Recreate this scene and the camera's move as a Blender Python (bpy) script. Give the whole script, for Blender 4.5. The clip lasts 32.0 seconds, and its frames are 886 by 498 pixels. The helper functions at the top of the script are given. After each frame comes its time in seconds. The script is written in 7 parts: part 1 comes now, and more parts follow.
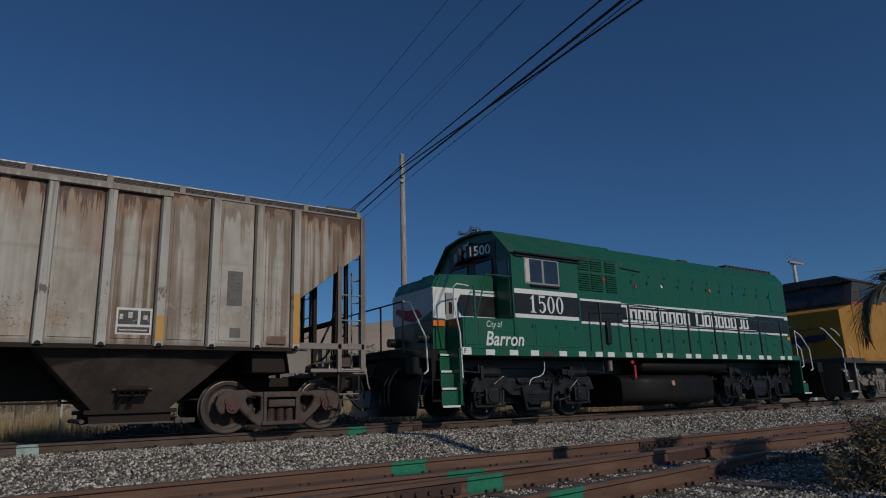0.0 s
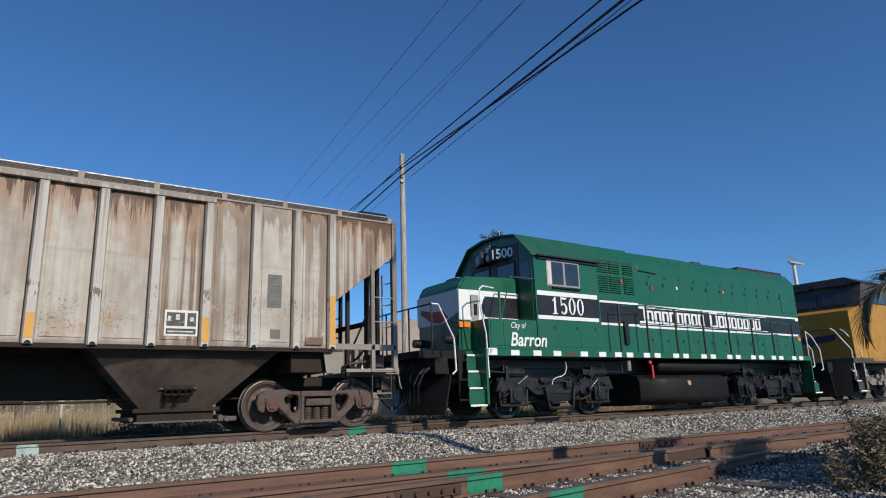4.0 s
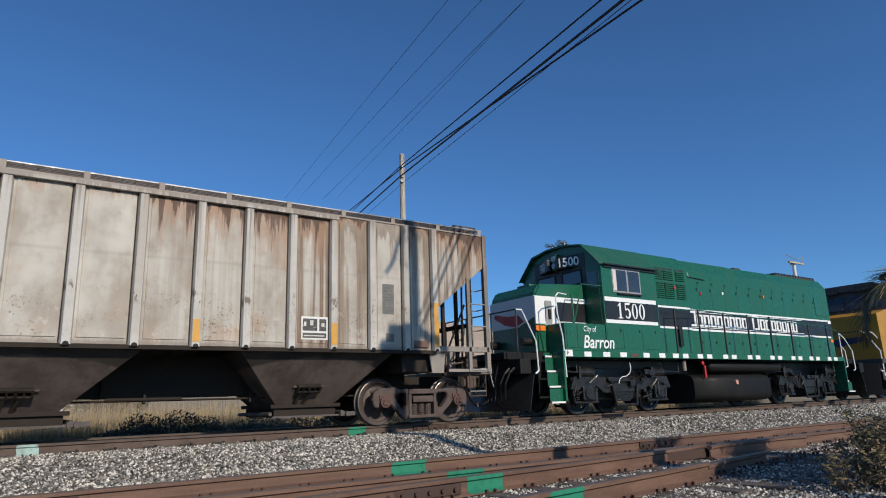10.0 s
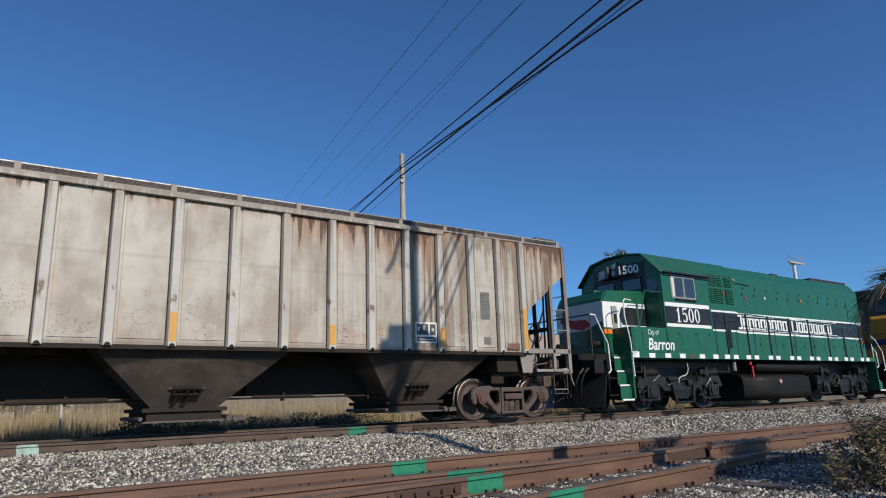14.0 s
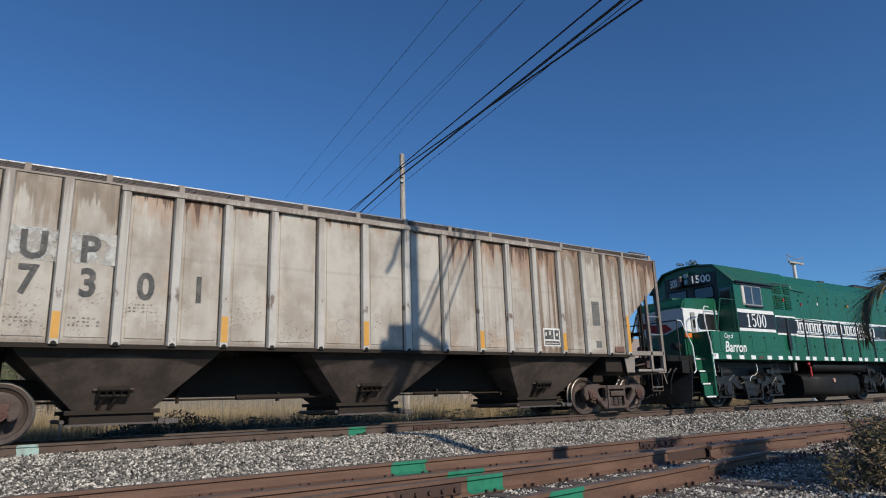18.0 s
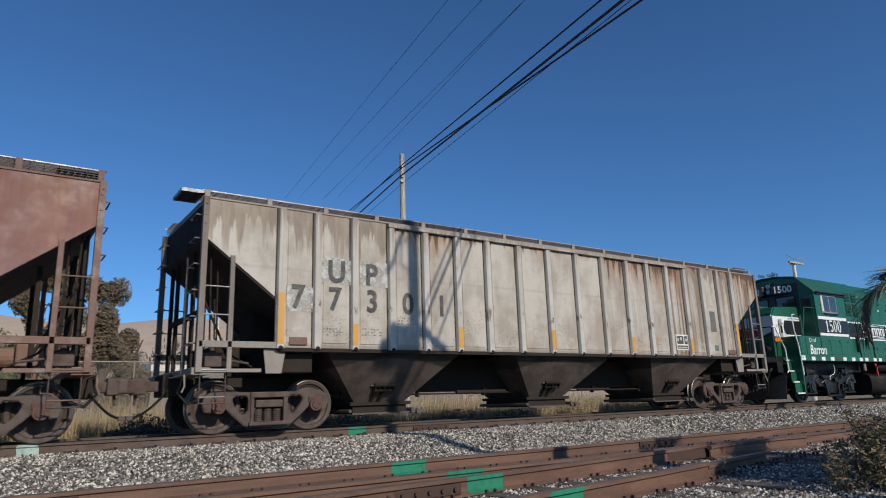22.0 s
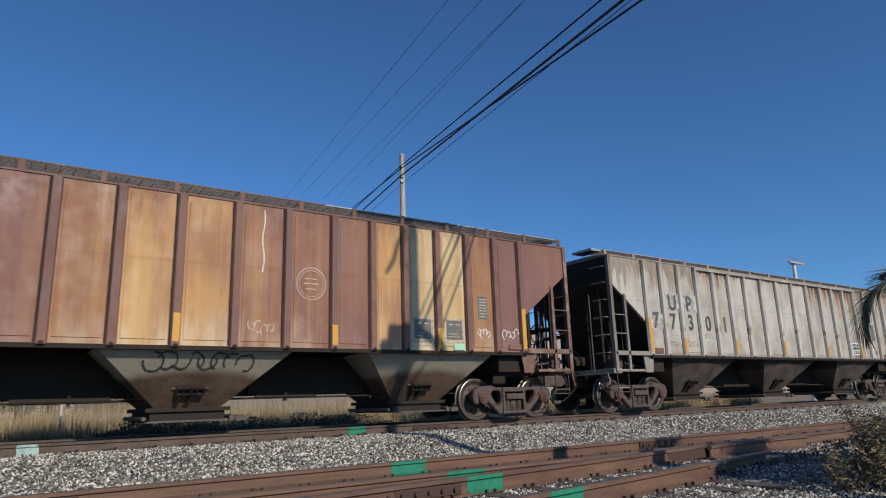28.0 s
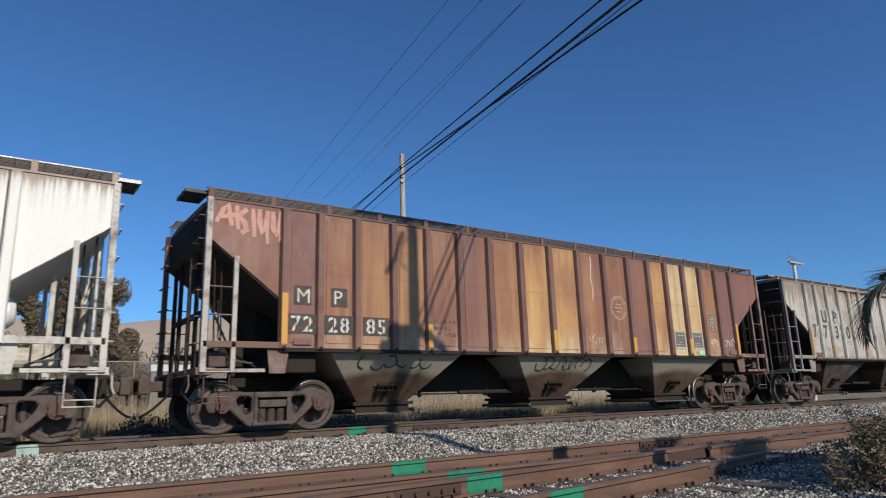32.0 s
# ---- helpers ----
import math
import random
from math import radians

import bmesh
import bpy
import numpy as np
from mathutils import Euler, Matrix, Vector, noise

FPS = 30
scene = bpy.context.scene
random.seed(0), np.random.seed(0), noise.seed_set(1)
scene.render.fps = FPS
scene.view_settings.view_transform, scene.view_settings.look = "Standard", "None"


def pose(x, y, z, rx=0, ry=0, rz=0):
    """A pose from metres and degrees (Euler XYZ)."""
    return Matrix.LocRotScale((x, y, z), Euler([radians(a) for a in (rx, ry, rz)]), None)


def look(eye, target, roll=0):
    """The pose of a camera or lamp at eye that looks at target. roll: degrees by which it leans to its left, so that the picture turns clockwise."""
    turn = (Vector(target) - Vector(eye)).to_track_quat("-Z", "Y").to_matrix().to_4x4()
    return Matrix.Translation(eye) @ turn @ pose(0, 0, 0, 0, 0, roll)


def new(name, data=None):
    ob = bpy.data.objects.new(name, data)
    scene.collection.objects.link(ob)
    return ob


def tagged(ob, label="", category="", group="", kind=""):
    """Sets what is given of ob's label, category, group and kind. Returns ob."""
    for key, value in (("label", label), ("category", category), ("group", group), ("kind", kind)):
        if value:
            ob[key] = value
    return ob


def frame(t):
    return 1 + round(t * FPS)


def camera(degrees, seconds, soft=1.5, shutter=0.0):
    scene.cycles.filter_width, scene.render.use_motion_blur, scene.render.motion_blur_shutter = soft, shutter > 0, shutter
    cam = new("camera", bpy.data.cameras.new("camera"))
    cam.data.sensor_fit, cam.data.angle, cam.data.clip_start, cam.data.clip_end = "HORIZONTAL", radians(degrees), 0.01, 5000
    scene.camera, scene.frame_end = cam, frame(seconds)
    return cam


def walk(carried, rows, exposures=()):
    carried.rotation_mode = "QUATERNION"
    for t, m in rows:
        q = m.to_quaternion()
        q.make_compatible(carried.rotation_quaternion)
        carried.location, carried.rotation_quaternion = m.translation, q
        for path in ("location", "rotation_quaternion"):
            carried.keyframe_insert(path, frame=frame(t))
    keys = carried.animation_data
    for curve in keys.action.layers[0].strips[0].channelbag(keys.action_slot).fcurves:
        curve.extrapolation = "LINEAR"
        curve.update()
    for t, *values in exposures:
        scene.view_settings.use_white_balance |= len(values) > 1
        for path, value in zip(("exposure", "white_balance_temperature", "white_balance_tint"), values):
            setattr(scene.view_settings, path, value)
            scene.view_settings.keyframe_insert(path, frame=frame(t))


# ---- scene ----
# ---------------------------------------------------------------- camera
EYE = (0.0, 0.0, 0.427)
YAW, PITCH = radians(55.17), radians(13.18)
AIM = (math.cos(YAW) * math.cos(PITCH) + EYE[0], math.sin(YAW) * math.cos(PITCH) + EYE[1], math.sin(PITCH) + EYE[2])
cam = camera(68.44, 32.0, soft=1.05, shutter=0.4)
STAND = look(EYE, AIM, -1.87)
walk(cam, [(0.0, STAND), (32.0, STAND)],
     exposures=[(0.0, -1.25), (0.1, -0.8), (0.2, -0.4), (0.3, -0.1), (0.4, 0.0), (14.0, 0.0), (17.0, -0.08), (19.0, -0.12), (24.0, -0.12), (27.0, -0.07), (29.0, -0.04), (31.0, 0.0), (32.0, 0.0)])

# ---------------------------------------------------------------- daylight
SUN_EL, LIGHT_AZ = radians(30.0), radians(95.0)
world = bpy.data.worlds.new("sky")
scene.world = world
world.use_nodes = True
wn = world.node_tree.nodes
sky = wn.new("ShaderNodeTexSky")
sky.sky_type, sky.sun_disc = "NISHITA", False
sky.sun_elevation, sky.sun_rotation = SUN_EL, radians(175.0)
sky.altitude = 1500
sky.air_density, sky.dust_density, sky.ozone_density = 1.0, 1.5, 5.0
deep = wn.new("ShaderNodeMix")
deep.data_type, deep.blend_type = "RGBA", "MULTIPLY"
deep.inputs[0].default_value, deep.inputs[7].default_value = 1.0, (0.64, 0.985, 1.225, 1.0)
world.node_tree.links.new(sky.outputs[0], deep.inputs[6])
world.node_tree.links.new(deep.outputs[2], wn["Background"].inputs[0])
wn["Background"].inputs[1].default_value = 0.0985
sun_data = bpy.data.lights.new("sun", "SUN")
sun_data.energy, sun_data.angle, sun_data.color = 3.9, radians(0.53), (1.0, 0.90, 0.76)
sun = new("sun", sun_data)
sun.matrix_world = look((0, 0, 30), (math.cos(LIGHT_AZ) * math.cos(SUN_EL), math.sin(LIGHT_AZ) * math.cos(SUN_EL), 30 - math.sin(SUN_EL)))


# ---------------------------------------------------------------- materials
class Nodes:
    """Short hand for building one node material."""

    def __init__(self, name, rough=0.6, metal=0.0, spec=0.5):
        self.mat = bpy.data.materials.new(name)
        self.mat.use_nodes = True
        self.tree = self.mat.node_tree
        self.bsdf = self.tree.nodes["Principled BSDF"]
        self.bsdf.inputs["Roughness"].default_value = rough
        self.bsdf.inputs["Metallic"].default_value = metal
        self.bsdf.inputs["Specular IOR Level"].default_value = spec
        self.co = self.tree.nodes.new("ShaderNodeTexCoord").outputs["Object"]

    def put(self, sock, value):
        if isinstance(value, bpy.types.NodeSocket):
            self.tree.links.new(value, sock)
        elif isinstance(value, tuple) and len(value) == 3 and sock.type == "RGBA":
            sock.default_value = (*value, 1)
        else:
            sock.default_value = value

    def scaled(self, s):
        n = self.tree.nodes.new("ShaderNodeMapping")
        n.inputs["Scale"].default_value = s
        self.tree.links.new(self.co, n.inputs[0])
        return n.outputs[0]

    def noise(self, scale=5.0, detail=4.0, rough=0.6, stretch=None, shift=None):
        n = self.tree.nodes.new("ShaderNodeTexNoise")
        n.inputs["Scale"].default_value, n.inputs["Detail"].default_value = scale, detail
        n.inputs["Roughness"].default_value = rough
        v = self.scaled(stretch) if stretch else self.co
        if shift is not None:
            a = self.tree.nodes.new("ShaderNodeVectorMath")
            self.put(a.inputs[0], v), self.put(a.inputs[1], shift)
            v = a.outputs[0]
        self.put(n.inputs["Vector"], v)
        return n.outputs["Fac"]

    def ramp(self, x, lo, hi, a=0.0, b=1.0):
        n = self.tree.nodes.new("ShaderNodeMapRange")
        n.interpolation_type = "SMOOTHSTEP"
        for k, v in zip(range(5), (x, lo, hi, a, b)):
            self.put(n.inputs[k], v)
        return n.outputs[0]

    def math(self, op, a, b=0.0):
        n = self.tree.nodes.new("ShaderNodeMath")
        n.operation = op
        self.put(n.inputs[0], a), self.put(n.inputs[1], b)
        return n.outputs[0]

    def mix(self, f, a, b, kind="MIX"):
        n = self.tree.nodes.new("ShaderNodeMix")
        n.data_type, n.blend_type = "RGBA", kind
        self.put(n.inputs[0], f), self.put(n.inputs[6], a), self.put(n.inputs[7], b)
        return n.outputs[2]

    def axis(self, k):
        n = self.tree.nodes.new("ShaderNodeSeparateXYZ")
        self.tree.links.new(self.co, n.inputs[0])
        return n.outputs[k]

    def chance(self):
        return self.tree.nodes.new("ShaderNodeObjectInfo").outputs["Random"]

    def island(self):
        return self.tree.nodes.new("ShaderNodeNewGeometry").outputs["Random Per Island"]

    def relief(self, h, dist=0.01, strength=0.6):
        n = self.tree.nodes.new("ShaderNodeBump")
        n.inputs["Distance"].default_value, n.inputs["Strength"].default_value = dist, strength
        self.put(n.inputs["Height"], h)
        self.put(self.bsdf.inputs["Normal"], n.outputs[0])
        return self

    def colour(self, c):
        self.put(self.bsdf.inputs["Base Color"], c)
        return self

    def rough(self, r):
        self.put(self.bsdf.inputs["Roughness"], r)
        return self


def plain(name, col, rough=0.5, metal=0.0, dirt=(0.10, 0.075, 0.055), amount=0.25, scale=3.0, bump=0.003, grain=40.0, spec=0.5):
    """Paint or metal with blotches of dirt and a fine grain."""
    n = Nodes(name, rough, metal, spec)
    big, fine = n.noise(scale, 5, 0.65), n.noise(grain, 3, 0.6)
    c = n.mix(n.ramp(big, 0.45, 0.75, 0.0, amount), col, dirt)
    c = n.mix(n.ramp(fine, 0.3, 0.8, 0.0, 0.35), c, tuple(v * 0.72 for v in col))
    n.colour(c).rough(n.ramp(big, 0.3, 0.7, max(rough - 0.1, 0.05), min(rough + 0.15, 1.0)))
    return n.relief(fine, bump).mat


def hopper_paint(name, base, tint, rust, drip, streak_amount=0.9, drop=0.9, knocks=0.0):
    """Weathered car side: rust runs from the roof edge, stained panels, long soft streaks, chalky patches."""
    n = Nodes(name, 0.62)
    z, rnd = n.axis(2), n.chance()
    push = n.math("MULTIPLY", rnd, 37.0)
    fine = n.noise(1.0, 5, 0.7, (13.0, 13.0, 0.40), push)
    wide = n.noise(1.0, 4, 0.6, (3.4, 3.4, 0.22), push)
    blot = n.noise(1.7, 6, 0.66, None, push)
    c = n.mix(n.ramp(blot, 0.36, 0.62, 0.0, 0.95), base, tint)
    stain = n.noise(0.9, 5, 0.7, (1.0, 1.0, 0.7), push)
    c = n.mix(n.ramp(stain, 0.52, 0.70, 0.0, 0.42), c, tuple(0.6 * u + 0.4 * v for u, v in zip(rust, base)))
    film = n.ramp(n.math("ADD", n.math("MULTIPLY", wide, 1.1), n.math("MULTIPLY", rnd, 0.4)), 0.72, 1.15)
    c = n.mix(n.math("MULTIPLY", film, n.ramp(z, 1.5, 3.6, 0.30, 0.80)), c, rust)
    finger = n.noise(1.0, 3, 0.6, (17.0, 17.0, 0.25), push)
    # runs hang from the eave in fingers of uneven length
    down = n.math("SUBTRACT", 4.03, z)
    broad = n.ramp(n.noise(1.0, 3, 0.5, (1.9, 1.9, 0.1), push), 0.30, 0.58)
    length = n.math("ADD", 0.10, n.math("MULTIPLY", n.math("MULTIPLY", n.ramp(finger, 0.40, 0.64), broad), drop))
    runs = n.ramp(n.math("DIVIDE", down, length), 1.0, 0.25)
    c = n.mix(n.math("MULTIPLY", n.ramp(n.math("DIVIDE", down, n.math("MULTIPLY", length, 2.2)), 1.0, 0.2), streak_amount * 0.55), c, tuple(0.45 * u + 0.55 * v for u, v in zip(drip, rust)))
    c = n.mix(n.math("MULTIPLY", runs, streak_amount * 0.9), c, drip)
    thin = n.noise(1.0, 2, 0.5, (34.0, 34.0, 0.5), push)
    c = n.mix(n.math("MULTIPLY", n.ramp(thin, 0.62, 0.72), n.ramp(wide, 0.48, 0.64, 0.0, 0.35)), c, tuple(v * 0.6 for v in rust))
    low = n.ramp(n.math("ADD", z, n.math("MULTIPLY", fine, 0.5)), 1.95, 1.62)
    c = n.mix(n.math("MULTIPLY", low, 0.4), c, tuple(min(v * 1.2, 0.7) for v in tint))
    flakes = n.math("MULTIPLY", n.ramp(n.noise(30.0, 3, 0.6), 0.60, 0.64), n.ramp(n.noise(1.3, 2, 0.5, None, push), 0.52, 0.62))
    c = n.mix(n.math("MULTIPLY", n.math("MULTIPLY", flakes, n.ramp(z, 2.7, 2.1)), 0.75), c, tuple(v * 0.6 for v in rust))
    grain = n.noise(48.0, 4, 0.75)
    c = n.mix(n.ramp(grain, 0.60, 0.72, 0.0, 0.55), c, drip)
    scuff = n.noise(6.0, 6, 0.8)
    c = n.mix(n.ramp(scuff, 0.66, 0.74, 0.0, 0.6), c, tuple(v * 0.45 for v in rust))
    if knocks:
        band = n.math("MULTIPLY", n.ramp(n.math("ABSOLUTE", n.math("SUBTRACT", z, 2.25)), 0.20, 0.06), n.ramp(n.noise(8.0, 4, 0.7, (1.0, 1.0, 0.5), push), 0.52, 0.60))
        c = n.mix(n.math("MULTIPLY", band, knocks), c, drip)
    n.colour(c).rough(n.ramp(blot, 0.3, 0.7, 0.5, 0.85))
    return n.relief(n.math("ADD", blot, n.math("MULTIPLY", grain, 0.15)), 0.014, 0.4).mat


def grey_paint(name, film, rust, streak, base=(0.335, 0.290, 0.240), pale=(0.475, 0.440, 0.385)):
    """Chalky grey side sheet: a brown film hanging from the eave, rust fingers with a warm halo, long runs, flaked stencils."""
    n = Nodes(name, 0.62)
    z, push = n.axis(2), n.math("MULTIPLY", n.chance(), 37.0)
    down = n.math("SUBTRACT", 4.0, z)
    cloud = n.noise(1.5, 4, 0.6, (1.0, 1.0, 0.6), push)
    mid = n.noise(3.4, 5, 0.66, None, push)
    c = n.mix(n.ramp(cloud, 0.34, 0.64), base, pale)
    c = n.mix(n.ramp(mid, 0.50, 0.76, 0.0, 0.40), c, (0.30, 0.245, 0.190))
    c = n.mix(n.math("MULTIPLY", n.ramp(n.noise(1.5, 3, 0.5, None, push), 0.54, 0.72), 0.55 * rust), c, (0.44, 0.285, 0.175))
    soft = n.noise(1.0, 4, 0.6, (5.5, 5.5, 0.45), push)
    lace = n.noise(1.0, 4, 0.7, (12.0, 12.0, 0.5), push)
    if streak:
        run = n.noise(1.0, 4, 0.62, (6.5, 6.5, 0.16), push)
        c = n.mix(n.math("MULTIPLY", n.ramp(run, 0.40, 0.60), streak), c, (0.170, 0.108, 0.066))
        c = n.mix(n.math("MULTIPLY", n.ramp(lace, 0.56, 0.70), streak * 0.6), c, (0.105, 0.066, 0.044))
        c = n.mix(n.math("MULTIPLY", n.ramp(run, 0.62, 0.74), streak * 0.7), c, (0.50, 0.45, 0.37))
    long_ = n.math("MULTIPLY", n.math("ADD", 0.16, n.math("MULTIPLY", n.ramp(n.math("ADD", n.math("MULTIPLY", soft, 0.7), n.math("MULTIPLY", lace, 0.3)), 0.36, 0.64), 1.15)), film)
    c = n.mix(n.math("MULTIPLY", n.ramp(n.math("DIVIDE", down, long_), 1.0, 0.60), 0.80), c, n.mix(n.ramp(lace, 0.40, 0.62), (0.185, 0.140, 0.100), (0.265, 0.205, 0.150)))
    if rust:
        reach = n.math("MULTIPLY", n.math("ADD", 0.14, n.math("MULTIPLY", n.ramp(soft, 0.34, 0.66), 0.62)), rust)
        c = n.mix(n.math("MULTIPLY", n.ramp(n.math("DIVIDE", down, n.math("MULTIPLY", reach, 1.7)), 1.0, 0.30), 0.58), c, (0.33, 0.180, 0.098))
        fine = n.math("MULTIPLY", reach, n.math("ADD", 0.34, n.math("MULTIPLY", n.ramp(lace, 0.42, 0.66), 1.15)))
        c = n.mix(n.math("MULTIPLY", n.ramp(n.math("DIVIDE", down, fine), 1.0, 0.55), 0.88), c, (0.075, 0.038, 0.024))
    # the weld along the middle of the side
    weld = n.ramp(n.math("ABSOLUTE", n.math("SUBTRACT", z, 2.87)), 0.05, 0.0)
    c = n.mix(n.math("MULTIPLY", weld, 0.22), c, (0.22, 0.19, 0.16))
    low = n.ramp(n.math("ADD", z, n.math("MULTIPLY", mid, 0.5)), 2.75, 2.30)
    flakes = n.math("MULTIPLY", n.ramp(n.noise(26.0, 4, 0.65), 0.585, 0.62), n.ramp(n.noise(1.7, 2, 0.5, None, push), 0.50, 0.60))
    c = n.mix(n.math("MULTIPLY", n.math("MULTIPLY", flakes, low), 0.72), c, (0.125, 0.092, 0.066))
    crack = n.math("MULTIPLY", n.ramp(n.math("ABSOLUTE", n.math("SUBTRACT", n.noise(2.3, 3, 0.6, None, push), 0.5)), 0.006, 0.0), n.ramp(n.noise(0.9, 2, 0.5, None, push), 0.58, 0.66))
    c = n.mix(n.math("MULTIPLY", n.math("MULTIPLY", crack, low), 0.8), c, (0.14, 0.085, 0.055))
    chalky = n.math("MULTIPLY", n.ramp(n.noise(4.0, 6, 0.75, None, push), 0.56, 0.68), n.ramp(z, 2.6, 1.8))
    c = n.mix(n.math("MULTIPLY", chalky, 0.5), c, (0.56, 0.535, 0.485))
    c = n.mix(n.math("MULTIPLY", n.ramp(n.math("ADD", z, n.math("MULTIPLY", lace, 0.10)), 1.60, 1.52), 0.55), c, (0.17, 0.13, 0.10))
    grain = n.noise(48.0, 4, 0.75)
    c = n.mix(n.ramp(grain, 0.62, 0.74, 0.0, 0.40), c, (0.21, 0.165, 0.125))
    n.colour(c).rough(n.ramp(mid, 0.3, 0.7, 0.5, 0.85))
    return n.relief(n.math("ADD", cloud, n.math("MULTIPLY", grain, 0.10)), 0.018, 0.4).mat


def brown_paint(name, main, second, light, white):
    """Sun-bleached brown side sheet: soft clouds of two browns, bleached patches, whitewash rising from the sill."""
    n = Nodes(name, 0.6)
    z, push = n.axis(2), n.math("MULTIPLY", n.chance(), 37.0)
    cloud = n.noise(1.0, 4, 0.55, (1.2, 1.2, 0.42), push)
    slow = n.noise(0.55, 3, 0.5, (1.0, 1.0, 0.5), push)
    vert = n.noise(1.0, 5, 0.62, (4.6, 4.6, 0.22), push)
    blot = n.noise(2.6, 6, 0.72, None, push)
    c = n.mix(n.ramp(cloud, 0.37, 0.63), main, second)
    c = n.mix(n.ramp(n.math("ADD", n.math("MULTIPLY", vert, 0.6), n.math("MULTIPLY", slow, 0.5)), 0.50, 0.72, 0.0, 0.75), c, light)
    c = n.mix(n.math("MULTIPLY", n.ramp(blot, 0.58, 0.70), n.ramp(slow, 0.40, 0.60, 0.0, 0.55)), c, light)
    c = n.mix(n.ramp(n.noise(1.6, 5, 0.66, (1.0, 1.0, 0.5), push), 0.52, 0.76, 0.0, 0.45), c, tuple(0.72 * v for v in second))
    weld = n.ramp(n.math("ABSOLUTE", n.math("SUBTRACT", z, 2.84)), 0.05, 0.0)
    c = n.mix(n.math("MULTIPLY", weld, 0.20), c, (0.16, 0.075, 0.05))
    down = n.math("SUBTRACT", 4.0, z)
    lace = n.noise(1.0, 4, 0.65, (15.0, 15.0, 0.4), push)
    c = n.mix(n.math("MULTIPLY", n.ramp(n.math("DIVIDE", down, n.math("ADD", 0.12, n.math("MULTIPLY", n.ramp(lace, 0.40, 0.70), 0.8))), 1.0, 0.2), 0.32), c, (0.13, 0.062, 0.045))
    rise = n.ramp(n.math("ADD", z, n.math("ADD", n.math("MULTIPLY", lace, 0.7), n.math("MULTIPLY", blot, 0.7))), 2.85, 2.10)
    c = n.mix(n.math("MULTIPLY", n.math("MULTIPLY", rise, n.ramp(n.noise(1.0, 4, 0.6, (2.4, 2.4, 0.7), push), 0.36, 0.62)), white), c, (0.60, 0.49, 0.335))
    chip = n.math("MULTIPLY", n.ramp(n.noise(8.0, 6, 0.8, (1.0, 1.0, 0.5), push), 0.61, 0.68), n.ramp(n.noise(1.1, 3, 0.5, None, push), 0.50, 0.62))
    c = n.mix(n.math("MULTIPLY", chip, 0.45), c, (0.52, 0.36, 0.24))
    grain = n.noise(44.0, 4, 0.75)
    c = n.mix(n.ramp(grain, 0.58, 0.74, 0.0, 0.35), c, tuple(0.6 * v for v in second))
    n.colour(c).rough(n.ramp(blot, 0.3, 0.7, 0.45, 0.8))
    return n.relief(n.math("ADD", cloud, n.math("MULTIPLY", grain, 0.10)), 0.016, 0.4).mat


def worn(name, col, dirt, gone, whole, scale):
    """Thin paint that has flaked and rubbed away in spots, letting what is under it show."""
    n = Nodes(name, 0.7)
    a = n.noise(scale, 6, 0.75)
    n.colour(n.mix(n.ramp(n.noise(scale * 0.6, 4, 0.7), 0.4, 0.7, 0.0, 0.7), col, dirt))
    n.put(n.bsdf.inputs["Alpha"], n.ramp(a, gone, whole))
    return n.mat


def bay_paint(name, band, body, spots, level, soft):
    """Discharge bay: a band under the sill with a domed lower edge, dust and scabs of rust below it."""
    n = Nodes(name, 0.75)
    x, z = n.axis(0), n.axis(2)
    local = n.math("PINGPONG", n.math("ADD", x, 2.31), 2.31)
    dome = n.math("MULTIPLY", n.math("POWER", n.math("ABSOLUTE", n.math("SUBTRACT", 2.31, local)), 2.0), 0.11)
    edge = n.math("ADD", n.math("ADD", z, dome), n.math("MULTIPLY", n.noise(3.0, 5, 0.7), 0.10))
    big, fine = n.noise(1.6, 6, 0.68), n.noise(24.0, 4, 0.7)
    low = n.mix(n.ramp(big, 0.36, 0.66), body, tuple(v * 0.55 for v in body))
    # body colour darkens a little towards the foot
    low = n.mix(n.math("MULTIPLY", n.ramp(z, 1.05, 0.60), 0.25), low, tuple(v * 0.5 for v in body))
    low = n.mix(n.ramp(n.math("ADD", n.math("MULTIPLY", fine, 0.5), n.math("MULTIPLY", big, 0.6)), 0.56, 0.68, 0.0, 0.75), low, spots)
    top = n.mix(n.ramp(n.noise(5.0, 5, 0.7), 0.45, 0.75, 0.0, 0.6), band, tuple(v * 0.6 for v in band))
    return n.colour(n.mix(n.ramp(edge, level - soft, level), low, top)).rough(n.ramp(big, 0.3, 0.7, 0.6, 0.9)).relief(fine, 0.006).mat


M = {}
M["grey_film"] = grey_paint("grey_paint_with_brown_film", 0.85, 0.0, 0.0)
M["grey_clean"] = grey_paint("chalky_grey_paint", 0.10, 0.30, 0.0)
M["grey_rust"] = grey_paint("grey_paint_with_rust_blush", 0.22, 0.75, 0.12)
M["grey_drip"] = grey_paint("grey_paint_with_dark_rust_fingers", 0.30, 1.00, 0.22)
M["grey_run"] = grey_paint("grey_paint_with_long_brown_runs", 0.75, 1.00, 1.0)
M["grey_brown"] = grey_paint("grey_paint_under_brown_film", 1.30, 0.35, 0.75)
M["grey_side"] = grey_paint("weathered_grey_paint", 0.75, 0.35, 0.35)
M["brown_side"] = brown_paint("mauve_brown_paint", (0.190, 0.086, 0.066), (0.205, 0.098, 0.084), (0.270, 0.128, 0.074), 0.10)
M["rust_side"] = brown_paint("bleached_rust_brown_paint", (0.250, 0.108, 0.060), (0.205, 0.090, 0.064), (0.390, 0.205, 0.095), 0.45)
